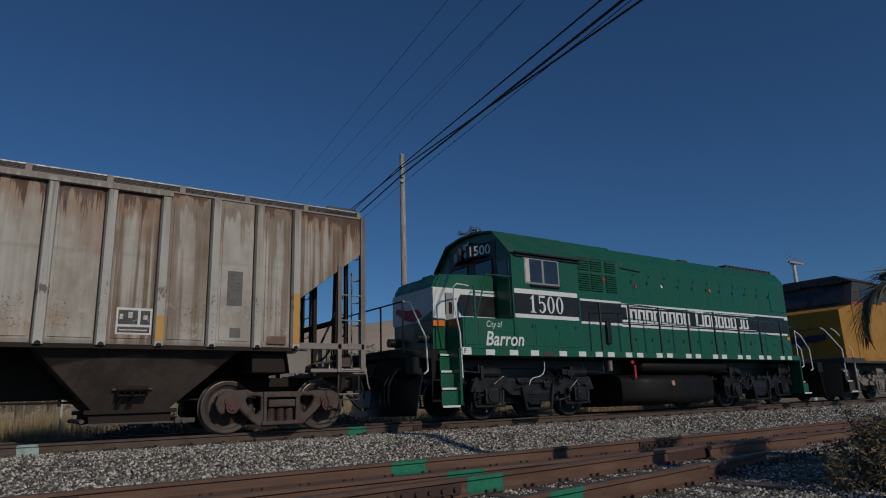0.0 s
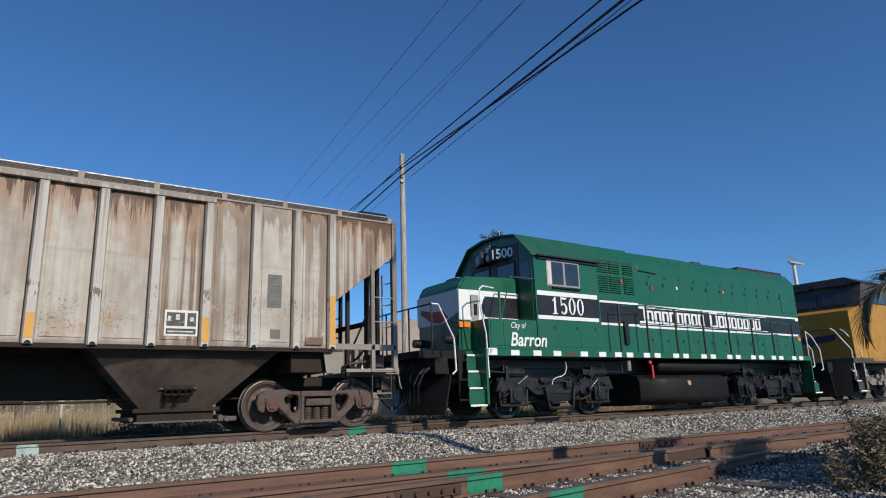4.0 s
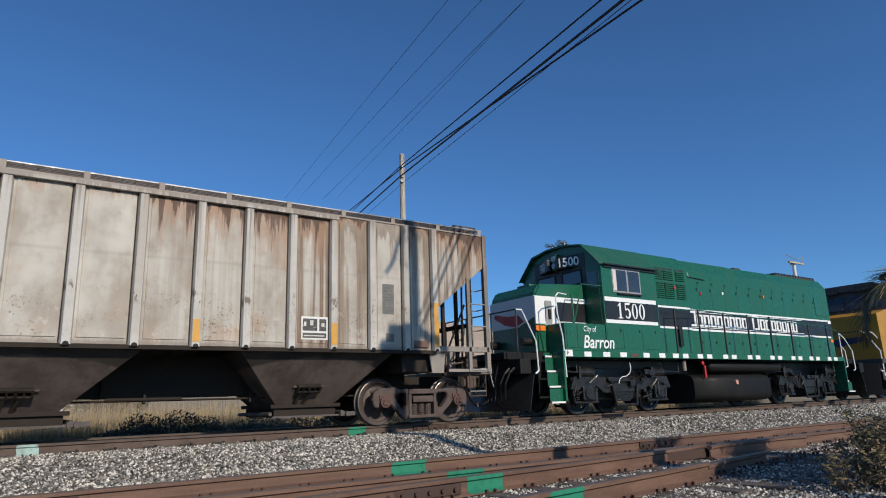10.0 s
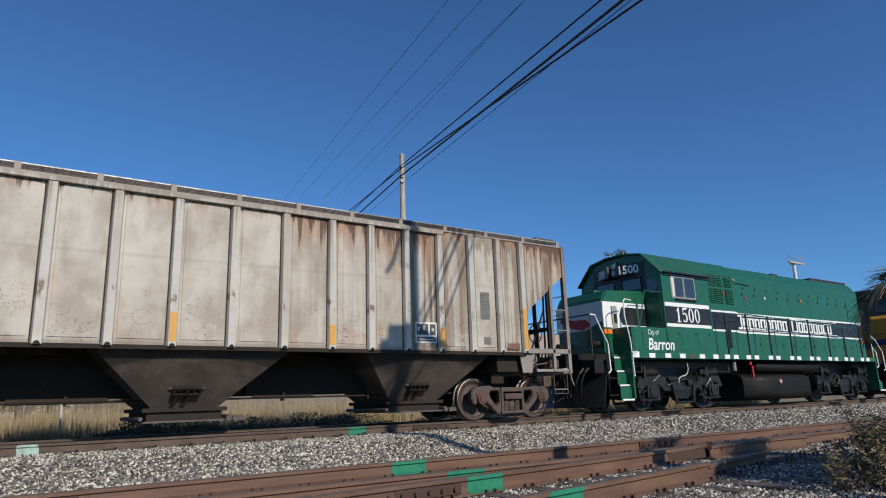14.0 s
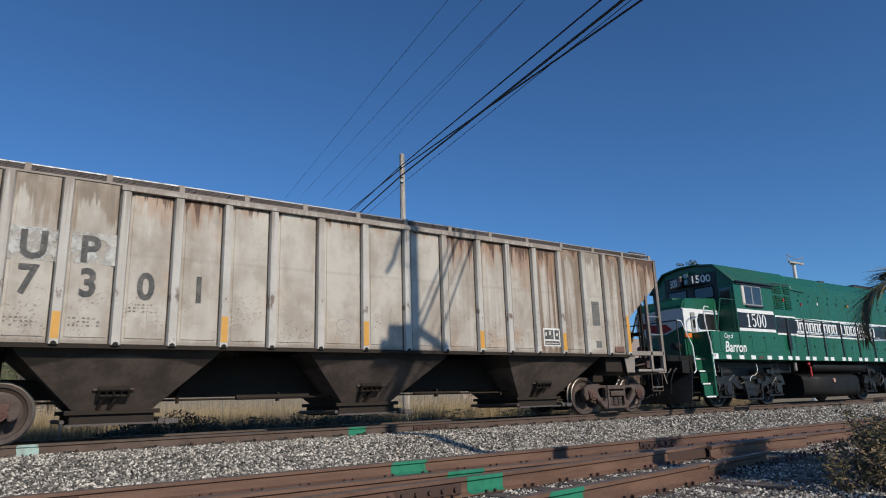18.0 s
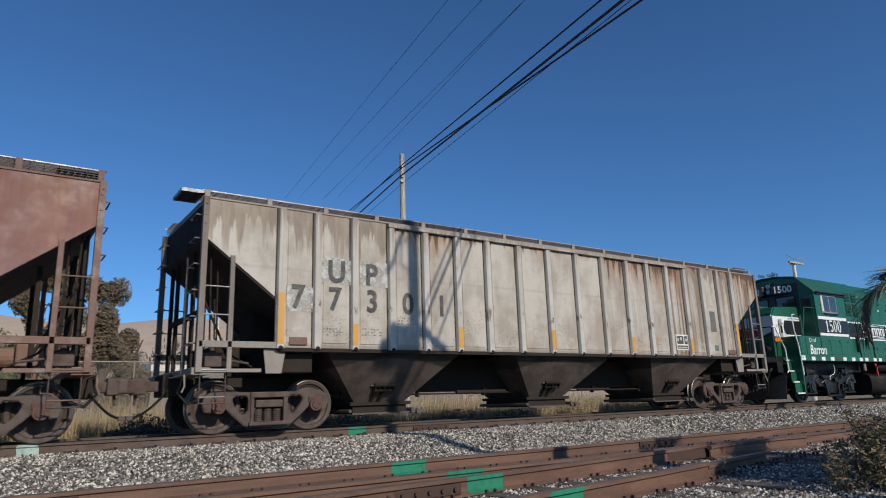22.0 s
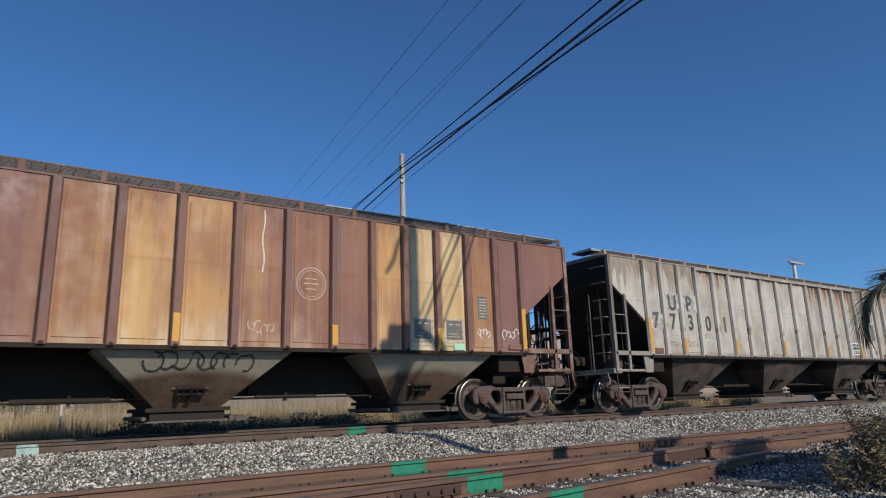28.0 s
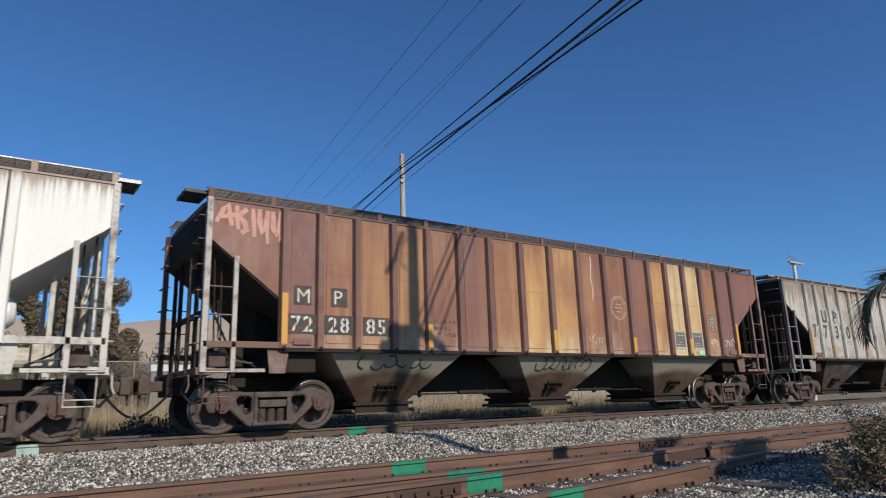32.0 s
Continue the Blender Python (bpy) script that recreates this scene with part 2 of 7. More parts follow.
M["amber_side"] = brown_paint("rust_and_ochre_paint", (0.330, 0.158, 0.070), (0.245, 0.108, 0.062), (0.460, 0.262, 0.110), 0.40)
M["ochre_side"] = brown_paint("faded_ochre_paint", (0.465, 0.250, 0.095), (0.300, 0.138, 0.068), (0.590, 0.370, 0.155), 0.70)
M["cream_side"] = brown_paint("chalky_cream_paint", (0.560, 0.400, 0.195), (0.450, 0.270, 0.115), (0.690, 0.570, 0.350), 0.85)
M["white_side"] = hopper_paint("weathered_white_paint", (0.75, 0.73, 0.67), (0.79, 0.78, 0.74), (0.72, 0.68, 0.60), (0.20, 0.095, 0.05), 0.75, 0.30)
M["grey_rib"] = hopper_paint("weathered_grey_rib", (0.42, 0.395, 0.355), (0.51, 0.485, 0.445), (0.29, 0.235, 0.18), (0.13, 0.085, 0.06), 0.5, knocks=0.85)
M["grey_frame"] = hopper_paint("grimy_grey_frame", (0.180, 0.150, 0.125), (0.270, 0.240, 0.210), (0.095, 0.066, 0.048), (0.09, 0.05, 0.035), 0.5)
M["brown_frame"] = plain("scraped_brown_frame", (0.16, 0.085, 0.062), 0.65, 0, (0.42, 0.36, 0.30), 0.55, 3.0)
M["white_frame"] = plain("grimy_white_frame", (0.54, 0.51, 0.45), 0.6, 0, (0.16, 0.09, 0.06), 1.0, 4.0)
M["peeled_frame"] = plain("peeled_whitish_frame", (0.46, 0.42, 0.38), 0.65, 0, (0.15, 0.080, 0.058), 1.0, 5.0)
M["brown_rib"] = hopper_paint("weathered_brown_rib", (0.15, 0.068, 0.056), (0.215, 0.115, 0.088), (0.125, 0.060, 0.050), (0.09, 0.045, 0.035), 0.4, knocks=0.5)
# the band is near black on the grey bays and pale on the brown
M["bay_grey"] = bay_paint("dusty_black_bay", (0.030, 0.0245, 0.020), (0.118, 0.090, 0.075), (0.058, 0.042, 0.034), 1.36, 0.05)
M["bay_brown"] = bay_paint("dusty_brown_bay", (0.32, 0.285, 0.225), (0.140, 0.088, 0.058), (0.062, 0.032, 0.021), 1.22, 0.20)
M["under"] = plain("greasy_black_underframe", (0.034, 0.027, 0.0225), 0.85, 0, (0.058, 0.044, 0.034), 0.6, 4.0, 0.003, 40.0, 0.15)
M["slope"] = plain("dark_brown_slope", (0.060, 0.044, 0.036), 0.8, 0, (0.030, 0.022, 0.018), 0.7, 1.8)
M["gear_dark"] = plain("greasy_black_gear", (0.020, 0.016, 0.013), 0.5, 0.1, (0.055, 0.042, 0.032), 0.5, 9.0)
M["decal_fresh"] = plain("white_stencil_paint", (0.70, 0.69, 0.66), 0.6, 0, (0.45, 0.40, 0.34), 0.3, 12.0, 0.0)
M["chalk"] = worn("grey_blue_chalk", (0.24, 0.265, 0.27), (0.36, 0.35, 0.33), 0.38, 0.55, 20.0)
M["truck"] = plain("rusty_cast_truck", (0.092, 0.066, 0.056), 0.7, 0.1, (0.060, 0.030, 0.022), 0.85, 4.5, 0.008)
M["wheel"] = plain("brown_wheel_plate", (0.068, 0.047, 0.039), 0.6, 0.2, (0.045, 0.035, 0.03), 0.6, 5.0)
M["tread"] = plain("bright_wheel_tread", (0.21, 0.185, 0.165), 0.42, 0.7, (0.2, 0.17, 0.15), 0.3, 8.0)
M["rust_red"] = plain("red_rust", (0.105, 0.054, 0.043), 0.8, 0, (0.09, 0.04, 0.03), 0.5, 8.0)
M["galv"] = plain("galvanised_grating", (0.36, 0.36, 0.36), 0.5, 0.5, (0.16, 0.14, 0.12), 0.4, 6.0)
M["dark_grate"] = plain("dirty_grating", (0.10, 0.085, 0.08), 0.7, 0.2)
M["amber"] = plain("worn_yellow_marker", (0.62, 0.31, 0.045), 0.5, 0, (0.45, 0.28, 0.12), 0.5, 9.0)
M["decal_white"] = worn("chalky_white_lettering", (0.62, 0.60, 0.54), (0.36, 0.29, 0.22), 0.34, 0.44, 14.0)
M["decal_black"] = worn("faded_black_lettering", (0.060, 0.060, 0.060), (0.17, 0.155, 0.135), 0.33, 0.46, 9.0)
M["patch_white"] = worn("whitewash_patch", (0.50, 0.50, 0.475), (0.36, 0.33, 0.29), 0.34, 0.60, 5.0)
M["faint"] = worn("faint_stencil_paint", (0.19, 0.165, 0.14), (0.30, 0.27, 0.23), 0.47, 0.62, 18.0)
M["block"] = worn("faded_black_block", (0.045, 0.040, 0.034), (0.11, 0.07, 0.05), 0.32, 0.46, 10.0)
M["slate"] = worn("faded_slate_stencil", (0.115, 0.12, 0.115), (0.19, 0.17, 0.14), 0.24, 0.44, 8.0)
M["pale_faint"] = worn("worn_pale_scrawl", (0.52, 0.46, 0.38), (0.35, 0.27, 0.19), 0.36, 0.52, 16.0)
M["pale_pink"] = worn("worn_pinkish_white_paint", (0.60, 0.46, 0.38), (0.40, 0.28, 0.21), 0.28, 0.44, 12.0)
M["brown_faint"] = worn("faint_dark_brown_stencil", (0.125, 0.060, 0.042), (0.20, 0.10, 0.06), 0.48, 0.66, 14.0)
M["scrawl"] = worn("dark_green_spray", (0.024, 0.036, 0.030), (0.08, 0.08, 0.065), 0.28, 0.46, 8.0)
M["pink"] = worn("pale_pink_spray", (0.54, 0.29, 0.23), (0.42, 0.20, 0.15), 0.20, 0.44, 7.0)
M["mint"] = plain("green_spray_paint", (0.016, 0.20, 0.115), 0.8, 0, (0.02, 0.13, 0.08), 0.6, 9.0)
M["mint_pale"] = plain("pale_cyan_spray_paint", (0.34, 0.46, 0.42), 0.7, 0, (0.14, 0.11, 0.09), 0.8, 12.0)
M["tag"] = plain("pale_green_paper", (0.36, 0.66, 0.45), 0.7, 0, (0.5, 0.6, 0.5), 0.3, 14.0)
M["green"] = plain("glossy_green_enamel", (0.012, 0.105, 0.055), 0.28, 0, (0.020, 0.085, 0.05), 0.3, 1.5, 0.001, 12.0)
M["green_dull"] = plain("green_roof_enamel", (0.014, 0.095, 0.052), 0.45, 0, (0.05, 0.07, 0.05), 0.4, 2.5, 0.002)
M["louvre_dark"] = plain("shaded_green_louvre", (0.006, 0.035, 0.020), 0.5)
M["white"] = plain("gloss_white_enamel", (0.80, 0.80, 0.78), 0.35, 0, (0.62, 0.60, 0.55), 0.3, 2.0, 0.001)
M["tank"] = plain("satin_black_tank", (0.011, 0.0105, 0.010), 0.6, 0, (0.022, 0.020, 0.019), 0.5, 2.0, 0.002, 40.0, 0.2)
M["black"] = plain("gloss_black_enamel", (0.012, 0.012, 0.013), 0.35, 0, (0.03, 0.03, 0.03), 0.4, 2.0, 0.001)
M["rail_main"] = plain("dark_brown_rail", (0.105, 0.070, 0.052), 0.7, 0.15, (0.06, 0.042, 0.034), 0.6, 4.0, 0.004)
M["seal"] = plain("black_rubber", (0.014, 0.0135, 0.013), 0.55, 0, (0.018, 0.016, 0.014), 0.4, 4.0, 0.002, 40.0, 0.2)
M["chassis"] = plain("oily_black_running_gear", (0.014, 0.013, 0.012), 0.42, 0.0, (0.06, 0.052, 0.045), 0.5, 5.0, 0.006)
M["chassis_grey"] = plain("dusty_grey_running_gear", (0.013, 0.012, 0.0115), 0.34, 0.0, (0.038, 0.032, 0.027), 0.5, 6.0, 0.006)
M["door_grey"] = plain("grey_door_enamel", (0.30, 0.30, 0.29), 0.4, 0, (0.20, 0.19, 0.18), 0.4, 5.0)
M["orange"] = plain("orange_reflector", (0.85, 0.20, 0.02), 0.4, 0, (0.6, 0.15, 0.03), 0.3)
M["red"] = plain("red_enamel", (0.50, 0.025, 0.03), 0.45, 0, (0.3, 0.03, 0.03), 0.3)
M["chrome"] = plain("bright_steel", (0.55, 0.55, 0.55), 0.25, 0.95, (0.3, 0.28, 0.26), 0.3)
M["armour"] = plain("weathered_yellow_enamel", (0.44, 0.215, 0.020), 0.45, 0, (0.24, 0.14, 0.05), 0.6, 2.0, 0.002)
M["soot"] = plain("sooty_dark_grey_enamel", (0.055, 0.05, 0.047), 0.55, 0, (0.11, 0.085, 0.07), 0.5, 2.5)
M["silver_gear"] = plain("dusty_silver_running_gear", (0.26, 0.23, 0.20), 0.6, 0.2, (0.13, 0.10, 0.08), 0.6, 4.0, 0.006)
M["navy"] = plain("navy_blue_emblem", (0.02, 0.02, 0.09), 0.4)
M["hose"] = plain("black_hose", (0.010, 0.010, 0.010), 0.5, 0, (0.02, 0.018, 0.016), 0.3, 6.0, 0.001, 40.0, 0.25)


def glass_material(name, tint, rough=0.03):
    n = Nodes(name, rough, 0.0, 0.6)
    n.colour(n.mix(n.ramp(n.noise(1.2, 3), 0.3, 0.7), tint, tuple(v * 0.5 for v in tint)))
    n.bsdf.inputs["Coat Weight"].default_value = 0.6
    return n.mat


M["glass"] = glass_material("dark_cab_glass", (0.03, 0.035, 0.04))
M["lens"] = glass_material("lamp_glass", (0.5, 0.5, 0.48))


def rail_material():
    n = Nodes("brown_rusted_rail", 0.7, 0.15)
    a, b = n.noise(1.2, 5, 0.65, (0.6, 6.0, 8.0)), n.noise(30, 4, 0.7)
    c = n.mix(n.ramp(a, 0.35, 0.7), (0.118, 0.064, 0.044), (0.190, 0.108, 0.072))
    c = n.mix(n.ramp(b, 0.5, 0.75, 0.0, 0.7), c, (0.07, 0.038, 0.028))
    return n.colour(c).relief(b, 0.004).mat


M["rail"] = rail_material()
M["rail_top"] = plain("dull_rail_head", (0.16, 0.125, 0.105), 0.45, 0.5, (0.09, 0.055, 0.04), 0.6, 5.0)
M["rail_bright"] = plain("worn_rail_head", (0.30, 0.28, 0.26), 0.35, 0.85, (0.13, 0.09, 0.07), 0.4, 3.0)
M["anchor"] = plain("black_rail_anchor", (0.022, 0.017, 0.014), 0.7, 0.1, (0.05, 0.03, 0.022), 0.5, 12.0)
M["plate"] = plain("rusted_tie_plate", (0.065, 0.038, 0.030), 0.8, 0.1, (0.12, 0.06, 0.04), 0.5, 12.0)


def tie_material():
    n = Nodes("weathered_timber_tie", 0.85)
    g = n.noise(1.0, 5, 0.7, (30.0, 2.0, 30.0), n.math("MULTIPLY", n.chance(), 20.0))
    return n.colour(n.mix(n.ramp(g, 0.3, 0.7), (0.035, 0.027, 0.022), (0.15, 0.12, 0.10))).relief(g, 0.01).mat


M["tie"] = tie_material()


def stone_material():
    n = Nodes("grey_crushed_stone", 0.85)
    r = n.island()
    c = n.mix(n.ramp(r, 0.0, 0.9), (0.036, 0.033, 0.029), (0.31, 0.285, 0.245))
    c = n.mix(n.ramp(r, 0.66, 0.92), c, (0.68, 0.63, 0.55))
    return n.colour(c).relief(n.noise(60, 3), 0.004).mat


M["stone"] = stone_material()


def ground_material():
    n = Nodes("gravel_and_dry_soil", 0.95)
    y = n.axis(1)
    v = n.tree.nodes.new("ShaderNodeTexVoronoi")
    v.inputs["Scale"].default_value = 22.0
    n.put(v.inputs["Vector"], n.co)
    grey = n.mix(n.ramp(v.outputs["Color"], 0.1, 0.9), (0.05, 0.05, 0.048), (0.20, 0.195, 0.18))
    soil = n.mix(n.ramp(n.noise(0.7, 6, 0.65), 0.35, 0.65), (0.17, 0.125, 0.075), (0.36, 0.28, 0.16))
    soil = n.mix(n.ramp(n.noise(14, 5, 0.7), 0.45, 0.7, 0.0, 0.6), soil, (0.10, 0.075, 0.05))
    edge = n.ramp(n.math("ADD", y, n.math("MULTIPLY", n.noise(1.5, 4), 1.2)), 14.6, 15.5)
    n.colour(n.mix(edge, grey, soil))
    return n.relief(n.math("ADD", v.outputs["Distance"], n.noise(30, 4)), 0.03, 0.8).mat


M["ground"] = ground_material()


def leaf_material(name, a, b, dry=(0.2, 0.16, 0.07), amount=0.3):
    n = Nodes(name, 0.6, 0.0, 0.3)
    r = n.island()
    c = n.mix(r, a, b)
    c = n.mix(n.ramp(r, 1.0 - amount, 1.0 - amount + 0.05), c, dry)
    n.bsdf.inputs["Subsurface Weight"].default_value = 0.0
    return n.colour(c).mat


M["straw"] = leaf_material("dry_straw", (0.33, 0.25, 0.135), (0.52, 0.42, 0.26), (0.19, 0.14, 0.08), 0.25)
M["scrub"] = leaf_material("dark_scrub_leaves", (0.035, 0.04, 0.018), (0.075, 0.07, 0.035), (0.14, 0.10, 0.05), 0.2)
M["tree_leaf"] = leaf_material("dull_brown_green_leaves", (0.095, 0.080, 0.048), (0.190, 0.148, 0.100), (0.22, 0.150, 0.095), 0.2)
M["weed"] = leaf_material("grey_green_weed_leaves", (0.085, 0.076, 0.032), (0.18, 0.150, 0.075), (0.24, 0.165, 0.09), 0.4)
M["hedge"] = leaf_material("green_hedge_leaves", (0.055, 0.085, 0.028), (0.12, 0.155, 0.055), (0.2, 0.17, 0.08), 0.15)
M["palm"] = leaf_material("dark_palm_leaflets", (0.045, 0.050, 0.022), (0.11, 0.105, 0.048), (0.34, 0.25, 0.11), 0.22)
M["far_leaf"] = leaf_material("distant_grey_green_leaves", (0.13, 0.125, 0.095), (0.21, 0.185, 0.145), (0.26, 0.21, 0.16), 0.25)
M["bark"] = plain("grey_brown_bark", (0.085, 0.065, 0.05), 0.9, 0, (0.04, 0.03, 0.025), 0.6, 8.0, 0.02)


def pole_material():
    n = Nodes("weathered_pole_wood", 0.85)
    g = n.noise(1.0, 5, 0.7, (40.0, 40.0, 1.2))
    return n.colour(n.mix(n.ramp(g, 0.35, 0.7), (0.20, 0.17, 0.14), (0.62, 0.57, 0.50))).relief(g, 0.01).mat


M["pole"] = pole_material()
M["wire"] = plain("black_cable", (0.010, 0.010, 0.011), 0.6)
M["hill"] = plain("dry_grass_hillside", (0.50, 0.385, 0.285), 0.95, 0, (0.36, 0.27, 0.19), 0.7, 0.02, 0.0, 0.2)
M["wall_tan"] = plain("tan_rendered_wall", (0.17, 0.15, 0.125), 0.9, 0, (0.24, 0.21, 0.17), 0.4, 0.6)
M["fence"] = plain("grey_fence_fabric", (0.30, 0.28, 0.245), 0.7, 0.2, (0.05, 0.05, 0.05), 0.5, 2.0)
M["fence_post"] = plain("galvanised_post", (0.62, 0.61, 0.58), 0.5, 0.2)
M["shed"] = plain("pale_sheet_cladding", (0.62, 0.58, 0.52), 0.6, 0, (0.4, 0.35, 0.3), 0.4, 1.0)


# ---------------------------------------------------------------- mesh helpers
def link(name, bm, mat, parent=None, label="", smooth=False):
    me = bpy.data.meshes.new(name)
    bm.to_mesh(me)
    bm.free()
    for m_ in mat if isinstance(mat, (list, tuple)) else [mat]:
        me.materials.append(m_)
    if smooth:
        for p in me.polygons:
            p.use_smooth = True
    ob = new(name, me)
    ob.parent = parent
    if label:
        ob["label"] = label
    return ob


def part(name, bm, material, parent, label="", smooth=False):
    return link(name, bm, M[material] if isinstance(material, str) else [M[k] for k in material], parent, label, smooth)


def box(bm, x0, x1, y0, y1, z0, z1, bevel=0.0):
    r = bmesh.ops.create_cube(bm, size=1.0, matrix=Matrix.LocRotScale(((x0 + x1) / 2, (y0 + y1) / 2, (z0 + z1) / 2), None, (abs(x1 - x0), abs(y1 - y0), abs(z1 - z0))))
    if bevel:
        es = list({e for v in r["verts"] for e in v.link_edges})
        bmesh.ops.bevel(bm, geom=es, offset=bevel, segments=2, affect="EDGES", profile=0.6)
    return bm


def bar(bm, a, b, r, seg=8):
    a, b = Vector(a), Vector(b)
    d = b - a
    m = Matrix.Translation((a + b) / 2) @ d.to_track_quat("Z", "Y").to_matrix().to_4x4()
    bmesh.ops.create_cone(bm, cap_ends=True, segments=seg, radius1=r, radius2=r, depth=d.length, matrix=m)
    return bm


def cone(bm, a, b, r1, r2, seg=12):
    a, b = Vector(a), Vector(b)
    d = b - a
    m = Matrix.Translation((a + b) / 2) @ d.to_track_quat("Z", "Y").to_matrix().to_4x4()
    bmesh.ops.create_cone(bm, cap_ends=True, segments=seg, radius1=r1, radius2=r2, depth=d.length, matrix=m)
    return bm


def tube(bm, pts, r, seg=6):
    """A bent pipe through the points."""
    for a, b in zip(pts, pts[1:]):
        bar(bm, a, b, r, seg)
    for p in pts[1:-1]:
        bmesh.ops.create_icosphere(bm, subdivisions=1, radius=r * 1.02, matrix=Matrix.Translation(p))
    return bm


def slab(bm, outline, y0, y1, holes=(), axis="y"):
    """A plate cut to an outline in x and z (axis y), or y and z (axis x), with holes, between y0 and y1."""
    def at(p, d):
        return (p[0], d, p[1]) if axis == "y" else (d, p[0], p[1]) if axis == "x" else (p[0], p[1], d)
    edges = []
    for loop in (outline, *holes):
        vs = [bm.verts.new(at(p, y0)) for p in loop]
        edges += [bm.edges.new((vs[i], vs[(i + 1) % len(vs)])) for i in range(len(vs))]
    faces = [g for g in bmesh.ops.triangle_fill(bm, edges=edges, use_beauty=True)["geom"] if isinstance(g, bmesh.types.BMFace)]
    ext = bmesh.ops.extrude_face_region(bm, geom=faces)["geom"]
    shift = Vector(at((0, 0), y1 - y0))
    bmesh.ops.translate(bm, vec=shift, verts=[g for g in ext if isinstance(g, bmesh.types.BMVert)])
    bmesh.ops.recalc_face_normals(bm, faces=bm.faces[:])
    return bm


def lathe(bm, profile, seg=32, axis="y"):
    """Turns (radius, place along the axis) about the axis."""
    rings = []
    for r, d in profile:
        ring = []
        for k in range(seg):
            a = 2 * math.pi * k / seg
            c, s = r * math.cos(a), r * math.sin(a)
            ring.append(bm.verts.new((c, d, s) if axis == "y" else (c, s, d) if axis == "z" else (d, c, s)))
        rings.append(ring)
    for p, q in zip(rings, rings[1:]):
        for k in range(seg):
            bm.faces.new((p[k], p[(k + 1) % seg], q[(k + 1) % seg], q[k]))
    bm.faces.new(rings[0]), bm.faces.new(rings[-1][::-1])
    bmesh.ops.recalc_face_normals(bm, faces=bm.faces[:])
    return bm


def quad(bm, *pts):
    bm.faces.new([bm.verts.new(p) for p in pts])
    return bm


def plate4(bm, a, b, c, d, t):
    """A thin sheet with four corners and thickness t."""
    a, b, c, d = (Vector(p) for p in (a, b, c, d))
    n = (b - a).cross(d - a).normalized() * t
    v = [bm.verts.new(p) for p in (a, b, c, d, a + n, b + n, c + n, d + n)]
    for f in ((0, 1, 2, 3), (7, 6, 5, 4), (0, 4, 5, 1), (1, 5, 6, 2), (2, 6, 7, 3), (3, 7, 4, 0)):
        bm.faces.new([v[i] for i in f])
    bmesh.ops.recalc_face_normals(bm, faces=bm.faces[:])
    return bm


def letters(name, text, size, x, y, z, mat, parent, label="", turn=None, shear=0.0, stretch=1.0, bold=0.0, thick=0.002):
    """Writing in the built-in font, flat against a side that faces -y."""
    cu = bpy.data.curves.new("writing", "FONT")
    cu.body, cu.size, cu.shear, cu.offset, cu.extrude = text, size, shear, bold, thick
    cu.resolution_u = 3
    tmp = new("writing", cu)
    bpy.context.view_layer.update()
    me = bpy.data.meshes.new_from_object(tmp.evaluated_get(bpy.context.evaluated_depsgraph_get()))
    bpy.data.objects.remove(tmp)
    bpy.data.curves.remove(cu)
    m = Matrix.Translation((x, y, z)) @ (turn or pose(0, 0, 0, 90)) @ Matrix.Diagonal((stretch, 1, 1, 1))
    me.transform(m)
    bm = bmesh.new()
    bm.from_mesh(me)
    bpy.data.meshes.remove(me)
    # one mesh to each letter: islands that overlap along the line belong together
    way = m.to_3x3() @ Vector((1, 0, 0))
    todo, groups = set(bm.verts), []
    while todo:
        front = [todo.pop()]
        isle = list(front)
        while front:
            v = front.pop()
            for e in v.link_edges:
                o = e.other_vert(v)
                if o in todo:
                    todo.remove(o)
                    front.append(o)
                    isle.append(o)
        lo, hi = min(v.co.dot(way) for v in isle), max(v.co.dot(way) for v in isle)
        for g in groups:
            if min(hi, g[1]) - max(lo, g[0]) > 0.4 * min(hi - lo, g[1] - g[0]):
                g[0], g[1] = min(lo, g[0]), max(hi, g[1])
                g[2].extend(isle)
                break
        else:
            groups.append([lo, hi, isle])
    made = None
    for lo, hi, isle in sorted(groups, key=lambda g: g[0]):
        idx = {v: i for i, v in enumerate(isle)}
        fs = [[idx[v] for v in f.verts] for f in bm.faces if f.verts[0] in idx]
        one = bpy.data.meshes.new(name)
        one.from_pydata([tuple(v.co) for v in isle], [], fs)
        one.materials.append(M[mat])
        made = new(name, one)
        made.parent = parent
        if label:
            made["label"] = label
    bm.free()
    return made


def blade(outline, z0, z1, lean, t=0.02):
    """A bowed upright plate: outline gives (x, y) along its top edge; its foot leans by lean in x."""
    bm = bmesh.new()
    rows = []
    for x, y in outline:
        rows.append([bm.verts.new(p) for p in ((x, y, z1), (x + lean, y, z0), (x + lean + math.copysign(t, -lean), y, z0), (x + math.copysign(t, -lean), y, z1))])
    for p, q in zip(rows, rows[1:]):
        for k in range(4):
            bm.faces.new((p[k], p[(k + 1) % 4], q[(k + 1) % 4], q[k]))
    bm.faces.new(rows[0]), bm.faces.new(rows[-1][::-1])
    bmesh.ops.recalc_face_normals(bm, faces=bm.faces[:])
    return bm


def thing(name, label, category, group="", kind=""):
    return tagged(new(name), label, category, group, kind)


